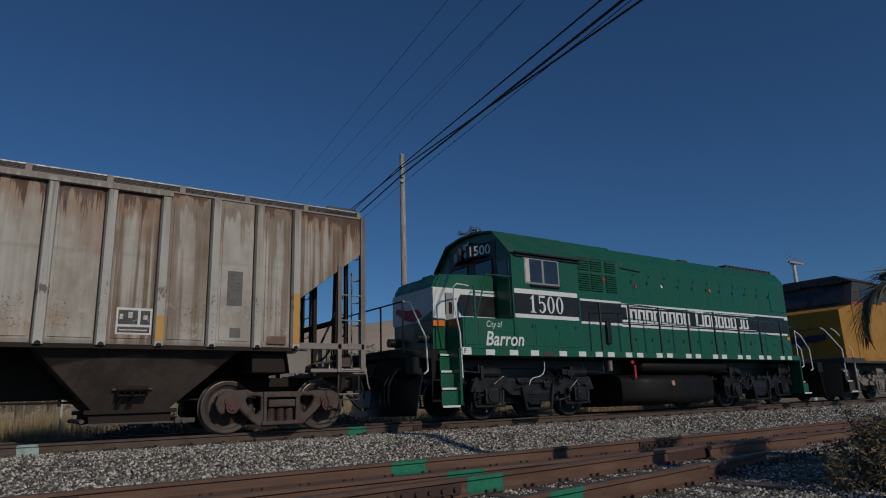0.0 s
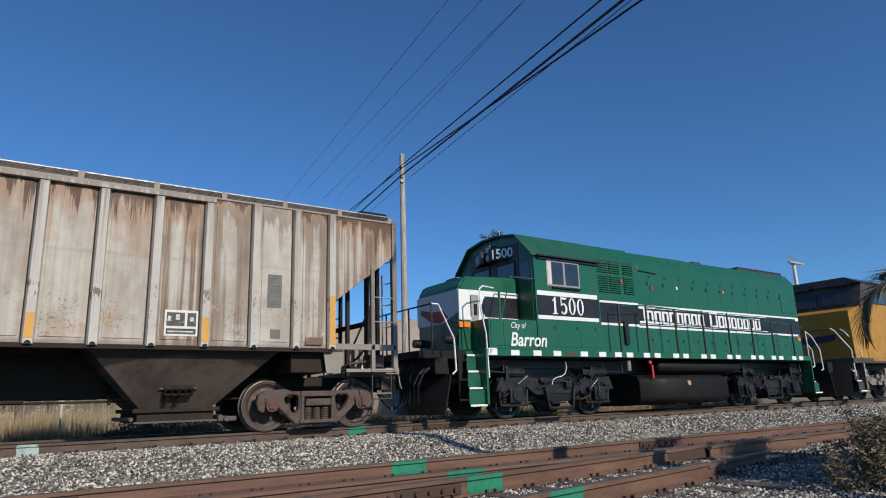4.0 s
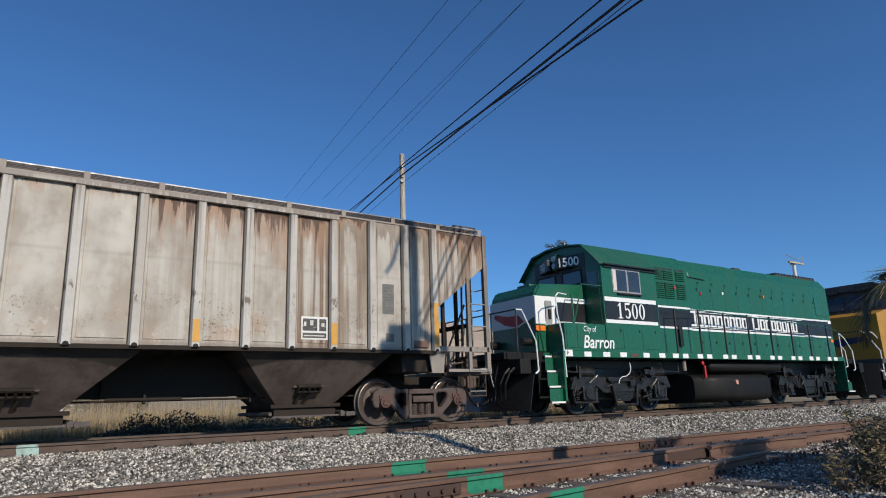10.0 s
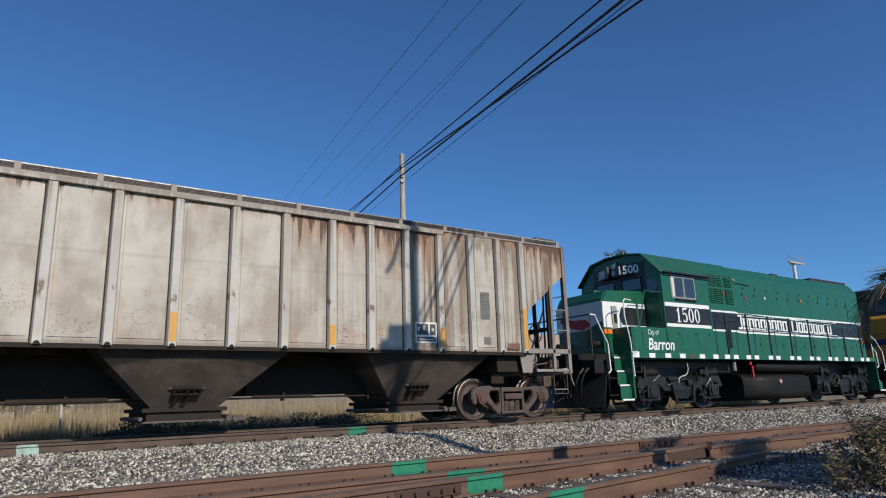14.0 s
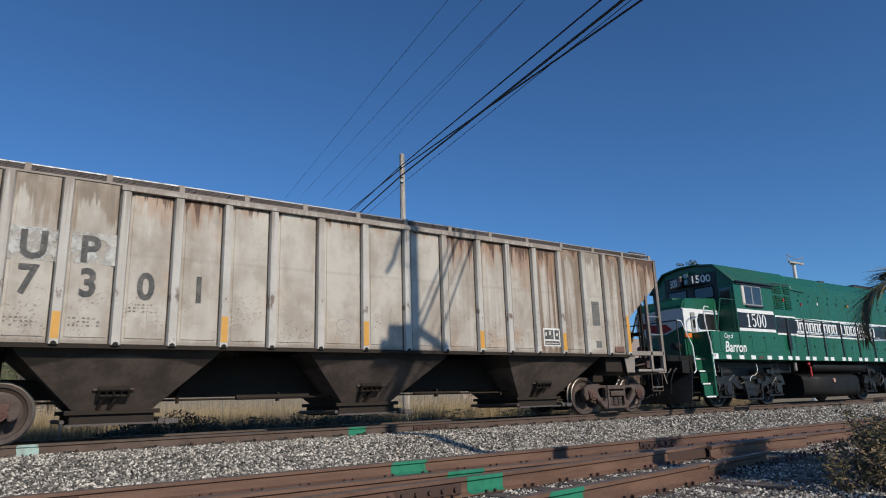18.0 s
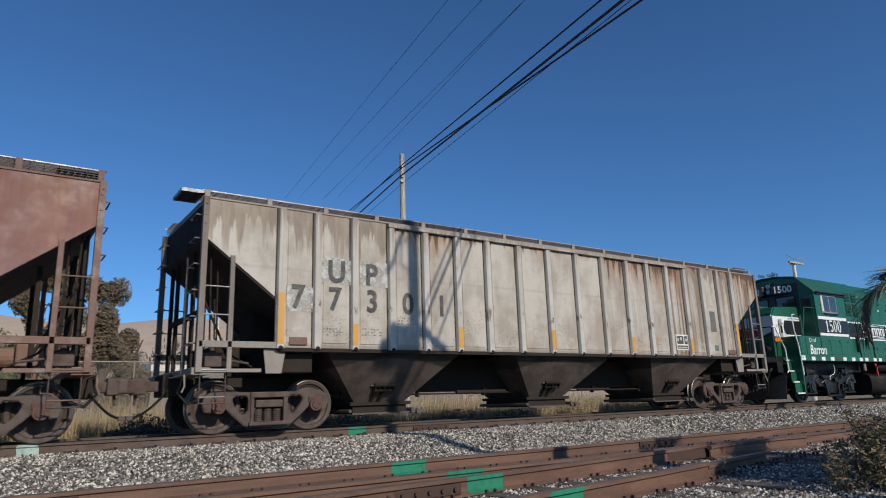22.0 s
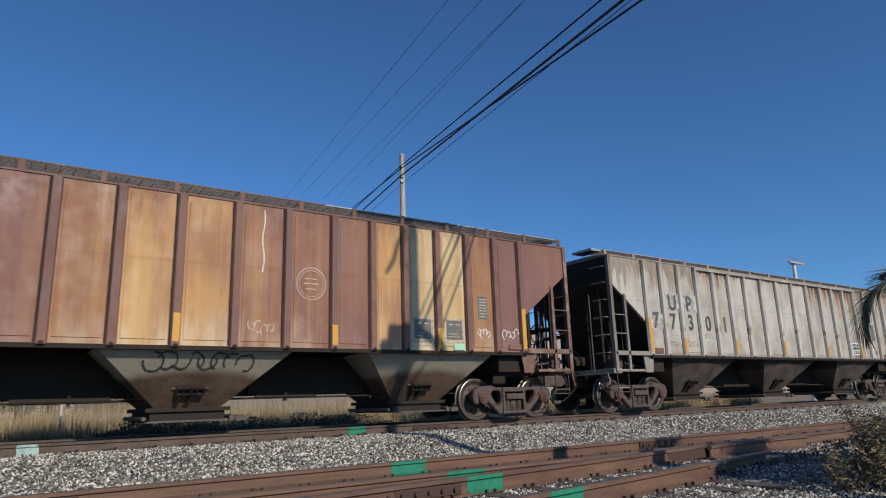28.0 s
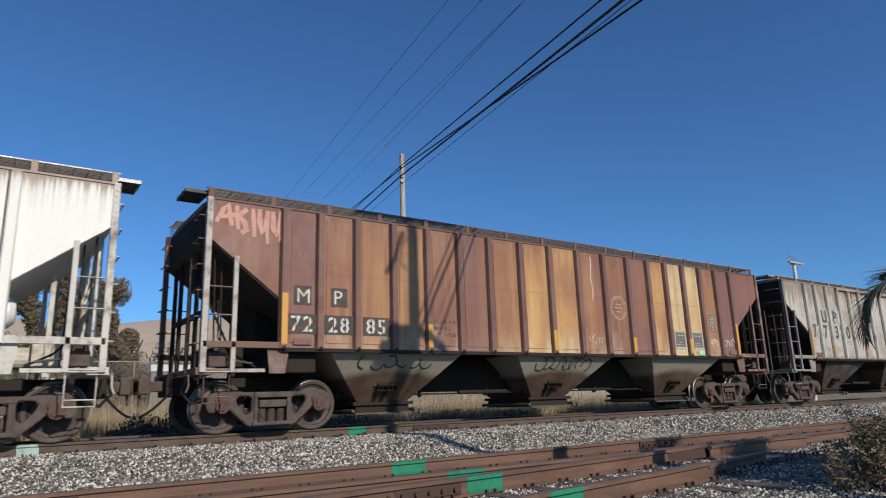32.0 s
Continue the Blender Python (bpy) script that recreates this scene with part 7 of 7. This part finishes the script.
def weed_clump(x, y, r, h, seed, stems=26):
    """Tall sparse weed: thin stems with small leaves up their length."""
    rng = random.Random(seed)
    z0 = ground_height(x, y)
    s = thing("weed", "tall leggy grey-green weed growing in the gravel", "weed", "weeds in the gravel")
    bm = bmesh.new()
    vs, fs = [], []
    for k in range(stems):
        a, d = rng.uniform(0, 6.28), r * math.sqrt(rng.random())
        b = Vector((x + d * 0.4 * math.cos(a), y + d * 0.4 * math.sin(a), z0))
        hh = h * rng.uniform(0.35, 1.0)
        t = Vector((x + d * 1.1 * math.cos(a) + rng.uniform(-0.1, 0.1), y + d * 1.1 * math.sin(a), z0 + hh))
        m_ = b.lerp(t, 0.5) + Vector((rng.uniform(-0.06, 0.06), rng.uniform(-0.06, 0.06), 0.05))
        cone(bm, b, m_, 0.007, 0.005, 5), cone(bm, m_, t, 0.005, 0.002, 5)
        for j in range(int(hh * 105)):
            u = rng.uniform(0.12, 1.0)
            p = b.lerp(m_, u * 2) if u < 0.5 else m_.lerp(t, u * 2 - 1)
            dr = Vector((rng.gauss(0, 1), rng.gauss(0, 1), rng.gauss(0.3, 0.6))).normalized()
            sz = rng.uniform(0.015, 0.038)
            p = p + dr * rng.uniform(0.0, 0.09)
            n = dr.orthogonal().normalized()
            k0 = len(vs)
            vs += [p - dr * sz, p + n * sz * 0.4, p + dr * sz, p - n * sz * 0.4]
            fs.append((k0, k0 + 1, k0 + 2, k0 + 3))
    tagged(part("woody_base", bm, "bark", s), kind="stuff")
    leaves("foliage", vs, fs, "weed", s)


for i, (x, y, r, h, n) in enumerate(((7.15, 3.0, 0.50, 0.85, 26), (6.75, 3.15, 0.35, 0.40, 14), (7.8, 3.30, 0.40, 0.65, 18), (7.5, 2.7, 0.55, 0.7, 20), (8.6, 3.5, 0.45, 0.5, 12), (6.7, 2.55, 0.40, 0.45, 14))):
    weed_clump(x, y, r, h, 60 + i, n)


def palm(x, y, top, seed):
    """Young feather palm: short trunk, arching fronds with many leaflets."""
    rng = random.Random(seed)
    z0 = ground_height(x, y)
    t = thing("palm_tree", "young feather palm with drooping dark fronds", "palm")
    bm = bmesh.new()
    cone(bm, (x, y, z0 - 0.05), (x, y, top), 0.26, 0.20, 14)
    for k in range(46):
        a, z = k * 2.4, z0 + (top - z0) * (k / 46)
        box(bm, x + 0.23 * math.cos(a) - 0.05, x + 0.23 * math.cos(a) + 0.05, y + 0.23 * math.sin(a) - 0.05, y + 0.23 * math.sin(a) + 0.05, z, z + 0.10)
    part("trunk", bm, "bark", t)
    # (azimuth, first rise, length, droop)
    fronds = [(140, 1.0, 1.70, 3.0), (60, 1.2, 1.3, 1.6)] + [(rng.uniform(-115, -45), rng.uniform(0.7, 1.3), rng.uniform(1.0, 1.4), rng.uniform(0.9, 1.5)) for _ in range(7)]
    for az, rise, length, droop in fronds:
        a = radians(az)
        pts, p, ang = [], Vector((x, y, top)), rise
        n = 22
        for k in range(n + 1):
            pts.append(p.copy())
            p = p + Vector((math.cos(a) * math.cos(ang), math.sin(a) * math.cos(ang), math.sin(ang))) * (length / n)
            ang -= droop / n
        bm = bmesh.new()
        for k in range(n):
            cone(bm, pts[k], pts[k + 1], 0.022 * (1 - k / n) + 0.005, 0.022 * (1 - (k + 1) / n) + 0.005, 5)
        fr = part("frond", bm, "palm", t)
        vs, fs = [], []
        side = Vector((-math.sin(a), math.cos(a), 0))
        for k in range(3, n + 1):
            for sub in (0.0, 0.25, 0.5, 0.75):
                q = pts[k] if k == n else pts[k].lerp(pts[k + 1], sub)
                along_ = (pts[min(k + 1, n)] - pts[max(k - 1, 0)]).normalized()
                ln = 0.50 * math.sin(math.pi * min(0.18 + 0.80 * k / n, 1.0)) + 0.10
                for s in (-1, 1):
                    d = (along_ * 0.75 + side * s * 0.75 + Vector((0, 0, rng.uniform(-0.50, 0.0)))).normalized()
                    w = along_.cross(d).normalized().cross(d) * 0.0085
                    tip = q + d * ln * rng.uniform(0.85, 1.1) + Vector((0, 0, -0.10 * ln))
                    k0 = len(vs)
                    mid = q.lerp(tip, 0.5) + Vector((0, 0, 0.02))
                    vs += [q - w * 0.6, q + w * 0.6, mid + w, mid - w, tip]
                    fs += [(k0, k0 + 1, k0 + 2, k0 + 3), (k0 + 3, k0 + 2, k0 + 4)]
        tagged(leaves("leaf_fringe", vs, fs, "palm", fr), kind="stuff")




# unseen stand-in for whatever throws the dark patch by the turnout
def shadow_caster(x, y, h, r, half, seed):
    rng = random.Random(seed)
    z0 = ground_height(x, y)
    t = thing("shadow_caster", "leafy stand-in out of view, added to cast the dark patch on the gravel", "tree")
    bm = bmesh.new()
    cone(bm, (x, y, z0 - 0.05), (x + 0.05, y, z0 + h), 0.05, 0.025, 8)
    for k in range(8):
        a = k * 0.8
        cone(bm, (x, y, z0 + h * 0.6), (x + r * 0.7 * math.cos(a), y + r * 0.7 * math.sin(a), z0 + h * rng.uniform(0.85, 1.1)), 0.018, 0.006, 5)
    part("trunk", bm, "bark", t)
    v, f = leaf_cloud(9000, (x, y, z0 + h), (r, 0.5, half), 0.08, rng, 7.0, -0.5)
    leaves("crown", v, f, "weed", t)


shadow_caster(8.97, -0.05, 2.62, 1.85, 0.52, 91)
palm(9.92, 3.12, 1.48, 5)


def dry_grass():
    rng = np.random.default_rng(8)
    n = 95000
    x = rng.uniform(-5, 36, n)
    y = np.where(rng.random(n) < 0.72, rng.uniform(20.8, 23.9, n), np.where(rng.random(n) < 0.3, rng.uniform(15.6, 20.8, n), rng.uniform(24.1, 40.0, n)))
    keep = np.array([noise.noise((a * 0.5, b * 0.5, 2.0)) > -0.28 for a, b in zip(x, y)])
    x, y = x[keep], y[keep]
    n = len(x)
    h = np.where(y < 20.8, rng.uniform(0.10, 0.35, n), np.where(y > 24.0, rng.uniform(0.8, 1.7, n), rng.uniform(0.35, 1.05, n)))
    a = rng.uniform(0, 6.28, n)
    w = rng.uniform(0.006, 0.014, n)
    lean = rng.normal(0, 0.20, (n, 2))
    z = np.array([ground_height(p, q) for p, q in zip(x, y)]) - 0.02
    v = np.zeros((n, 3, 3))
    v[:, 0] = np.stack([x - w * np.cos(a), y - w * np.sin(a), z], 1)
    v[:, 1] = np.stack([x + w * np.cos(a), y + w * np.sin(a), z], 1)
    v[:, 2] = np.stack([x + lean[:, 0], y + lean[:, 1], z + h], 1)
    me = bpy.data.meshes.new("dry_grass")
    me.from_pydata(v.reshape(-1, 3).tolist(), [], np.arange(3 * n).reshape(-1, 3).tolist())
    me.materials.append(M["straw"])
    tagged(new("dry_grass", me), "pale dry grass standing behind the main line", "grass", kind="stuff")


dry_grass()


# ---------------------------------------------------------------- distance
def hills():
    rows, cols = 10, 70
    vs = []
    for j in range(rows):
        for i in range(cols):
            a = radians(20 + 110 * i / (cols - 1))
            d = 420 + 60 * j
            f = math.sin(math.pi * 0.5 * j / (rows - 1)) ** 1.2
            top = 139 * (0.82 + 0.22 * noise.noise((i * 0.11, 1.0, 0.0)) + 0.05 * noise.noise((i * 0.6, j * 0.5, 3.0)))
            vs.append((d * math.cos(a), d * math.sin(a), -1.5 + f * top * (0.55 + 0.45 * min(1, i / 30))))
    fs = [(j * cols + i, j * cols + i + 1, (j + 1) * cols + i + 1, (j + 1) * cols + i) for j in range(rows - 1) for i in range(cols - 1)]
    me = bpy.data.meshes.new("hills")
    me.from_pydata(vs, [], fs)
    me.materials.append(M["hill"])
    for p in me.polygons:
        p.use_smooth = True
    tagged(new("backdrop_hills", me), "distant bare hills of dry tan grass", "hill", kind="structure")


hills()


def fence():
    f = thing("chain_link_fence", "grey chain-link fence on pale posts", "fence")
    y = 24.0
    for i in range(17):
        x = -8 + 3.0 * i
        part("post", bar(bmesh.new(), (x, y, -0.55), (x, y, 2.10), 0.025, 8), "fence", f)
    part("top_rail", bar(bmesh.new(), (-8, y, 2.05), (40, y, 2.05), 0.015, 6), "galv", f)
    bm = bmesh.new()
    step = 0.085
    for s in (-1, 1):
        for i in range(int(48 / step)):
            x = -8 + step * i
            a, b = (x, y + 0.01, -0.45 if s > 0 else 2.05), (min(x + 2.5, 40), y + 0.01, 2.05 if s > 0 else -0.45)
            v = Vector((b[0] - a[0], 0, b[2] - a[2])).normalized() * 0.0024
            quad(bm, (a[0] - v.z, a[1], a[2] + v.x), (b[0] - v.z, b[1], b[2] + v.x), (b[0] + v.z, b[1], b[2] - v.x), (a[0] + v.z, a[1], a[2] - v.x))
    tagged(part("wire_mesh", bm, "fence", f), kind="stuff")


fence()


def hedge(x0, x1, y, z0, z1, seed):
    rng = random.Random(seed)
    t = thing("hedge", "bushy green hedge behind the fence", "hedge")
    bm = bmesh.new()
    for k in range(8):
        x = x0 + (x1 - x0) * (k + 0.5) / 8
        cone(bm, (x, y, -0.5), (x + rng.uniform(-0.3, 0.3), y, z1 - 0.4), 0.06, 0.02, 6)
    tagged(part("woody_base", bm, "bark", t), kind="stuff")
    v, f = leaf_cloud(5200, ((x0 + x1) / 2, y, (z0 + z1) / 2), ((x1 - x0) * 0.56, 0.8, (z1 - z0) * 0.62), 0.10, rng, 9.0, -0.6)
    leaves("foliage", v, f, "hedge", t)


hedge(-4.5, 1.5, 30.0, 0.6, 3.6, 44)
wp = thing("marker_post", "slim white marker post before the fence", "post")
part("post_shaft", bar(bmesh.new(), (1.75, 21.0, -0.5), (1.75, 21.0, 2.0), 0.03, 10), "fence_post", wp)


def long_building(x0, x1, y):
    s = thing("building", "long low tan building with a white parapet", "building")
    part("wall", box(bmesh.new(), x0, x1, y, y + 9, -0.55, 4.45), "wall_tan", s)
    part("parapet", box(bmesh.new(), x0 - 0.1, x1 + 0.1, y - 0.1, y + 9.1, 4.452, 5.15, 0.03), "shed", s)


long_building(14.0, 54.0, 74.0)


def far_woods():
    """Grey-green line of scrub at the hill's foot."""
    rng = random.Random(71)
    vs, fs = [], []
    for k in range(26):
        x = 2.0 + 3.4 * k + rng.uniform(-1.2, 1.2)
        top = rng.uniform(8.2, 11.5)
        v, f = leaf_cloud(420, (x, 108 + rng.uniform(-3, 3), top * 0.52), (rng.uniform(2.4, 3.6), 2.0, top * 0.52), 0.55, rng, 6.0, -0.32)
        n0 = len(vs)
        vs += v
        fs += [tuple(i + n0 for i in q) for q in f]
    me = bpy.data.meshes.new("far_woods")
    me.from_pydata([tuple(v) for v in vs], [], fs)
    me.materials.append(M["far_leaf"])
    tagged(new("far_woods", me), "distant grey-green line of scrubby trees below the hills", "trees", kind="stuff")


far_woods()


def far_line_pole():
    p = thing("utility_pole", "slim pale distant pole with short crossarms", "utility pole", "utility poles")
    x, y = 26.8, 96.3
    part("shaft", pole_shaft(bmesh.new(), x, y, -0.8, 15.2, 0.22, 0.15), "fence_post", p)
    for z, w in ((14.6, 1.5), (13.4, 1.2), (9.2, 0.9)):
        part("crossarm", box(bmesh.new(), x - w, x + w, y - 0.3, y - 0.16, z - 0.1, z + 0.1, 0.01), "pole", p)


far_line_pole()


# ---------------------------------------------------------------- track details
def patch(parent, x0, x1, y_of, z, mat, label, name="spray_mark"):
    """Spray paint on the near flank of a rail, following its section."""
    prof = [(-0.0385, -0.006), (-0.0385, -0.041), (-0.0115, -0.057), (-0.0145, -0.143), (-0.078, -0.1655)]
    rng = random.Random(int(x0 * 100))
    bm = bmesh.new()
    rings = []
    for i in range(9):
        t = i / 8
        x = x0 + (x1 - x0) * t
        rings.append([bm.verts.new((x + rng.uniform(-0.02, 0.02), y_of(x) + u, z + h)) for u, h in prof])
    for p, q in zip(rings, rings[1:]):
        for k in range(4):
            bm.faces.new((p[k], p[k + 1], q[k + 1], q[k]))
    part(name, bm, mat, parent, label)


patch(yard_track, 4.37, 4.88, row_a, YARD_Z, "mint", "green spray-paint mark")
patch(yard_track, 4.18, 4.66, row_b, YARD_Z, "mint", "green spray-paint mark")
patch(lead_track, 4.01, 4.50, row_c, YARD_Z, "mint", "green spray-paint mark")
patch(lead_track, 3.80, 4.25, row_d, YARD_Z, "mint", "green spray-paint mark")
patch(main_track, 5.95, 6.33, lambda x: TRACK_Y - 0.7525, 0.0, "mint", "green spray-paint mark")
patch(main_track, 0.46, 0.75, lambda x: TRACK_Y - 0.7525, 0.0, "mint_pale", "pale cyan spray-paint mark")


def joint(parent, x, y_of, z):
    """Bolted joint bar on the near flank."""
    bm = bmesh.new()
    y = y_of(x)
    box(bm, x - 0.45, x + 0.45, y - 0.036, y - 0.010, z - 0.150, z - 0.050, 0.008)
    for k in range(6):
        xx = x - 0.37 + 0.148 * k
        bar(bm, (xx, y - 0.062, z - 0.10), (xx, y - 0.03, z - 0.10), 0.020, 6)
    part("joint_bar", bm, "plate", parent, "bolted rusty joint bar")


joint(lead_track, 3.45, row_c, YARD_Z)
joint(yard_track, 9.6, row_a, YARD_Z)
joint(main_track, 7.9, lambda x: TRACK_Y - 0.7525, 0.0)
joint(yard_track, 0.4, row_a, YARD_Z)


def frog():
    """Flangeway castings where the lead meets the yard track."""
    f = thing("turnout_frog", "dark worn steel turnout castings between the rails", "railway frog")
    bm = bmesh.new()
    slab(bm, [(7.6, 5.90), (8.4, 5.86), (10.6, 5.98), (10.6, 6.18), (8.2, 6.12), (7.6, 6.0)], YARD_Z - 0.16, YARD_Z - 0.04, axis="z")
    part("frog_casting", bm, "plate", f)
    rail_between("guard_rail", [(8.5, 5.80), (8.9, 5.90), (10.6, 5.93), (11.2, 5.84)], YARD_Z, f)


frog()

# ties, tie plates and spikes; alike pieces share one mesh
def shared(name, bm, mats):
    me = bpy.data.meshes.new(name)
    bm.to_mesh(me)
    bm.free()
    for k in mats:
        me.materials.append(M[k])
    return me


def placed(name, me, parent, loc, rz=0.0):
    ob = new(name, me)
    ob.parent = parent
    ob.location, ob.rotation_euler = loc, (0, 0, rz)
    return ob


tie_mesh = shared("tie", box(bmesh.new(), -0.115, 0.115, -1.30, 1.30, -0.17, 0.0, 0.012), ["tie"])
long_tie = shared("tie", box(bmesh.new(), -0.115, 0.115, -2.2, 2.2, -0.17, 0.0, 0.012), ["tie"])
bm = bmesh.new()
box(bm, -0.09, 0.09, -0.17, 0.17, -0.012, 0.004, 0.003)
for sx in (-1, 1):
    for sy in (-1, 1):
        box(bm, sx * 0.055 - 0.011, sx * 0.055 + 0.011, sy * 0.092 - 0.015, sy * 0.092 + 0.015, 0.0, 0.036)
plate_mesh = shared("tie_plate", bm, ["plate"])
bm = bmesh.new()
box(bm, -0.075, 0.075, -0.145, -0.060, -0.02, 0.040, 0.008)
box(bm, 0.10, 0.13, -0.10, -0.02, -0.02, 0.055, 0.006)
anchor_mesh = shared("rail_anchor", bm, ["anchor"])
rng_t = random.Random(21)
for i in range(84):
    x = -5.0 + 0.56 * i
    placed("tie", tie_mesh, main_track, (x, TRACK_Y + rng_t.uniform(-0.05, 0.05), -0.176), rng_t.uniform(-0.02, 0.02))
    if x < 26:
        placed("tie_plate", plate_mesh, main_track, (x, TRACK_Y - 0.7525, -0.176))
        if i != 10:
            placed("rail_anchor", anchor_mesh, main_track, (x + rng_t.uniform(-0.03, 0.03), TRACK_Y - 0.7525, -0.172))
for i in range(60):
    x = -3.0 + 0.56 * i
    if x < 10.6:
        placed("tie", long_tie, yard_track, (x, 5.85 + rng_t.uniform(-0.1, 0.1), YARD_Z - 0.178), rng_t.uniform(-0.03, 0.03))
    else:
        placed("tie", tie_mesh, yard_track, (x, 6.82 + rng_t.uniform(-0.06, 0.06), YARD_Z - 0.178), rng_t.uniform(-0.03, 0.03))
    for fn, lim in ((row_a, 28), (row_b, 28), (row_c, 8.2), (row_d, 13.0)):
        if x < lim:
            placed("tie_plate", plate_mesh, yard_track, (x, fn(x), YARD_Z - 0.178))


# ---------------------------------------------------------------- the train runs
def motions():
    steps = [0.25 * i for i in range(129)]
    for ob, x in TRAIN:
        walk(ob, [(t, pose(x + travelled(t), TRACK_Y, 0)) for t in steps])
    for ws, x, r in WHEELS:
        walk(ws, [(t, pose(x, 0, r, 0, math.degrees(travelled(t) / r), 0)) for t in steps])


motions()
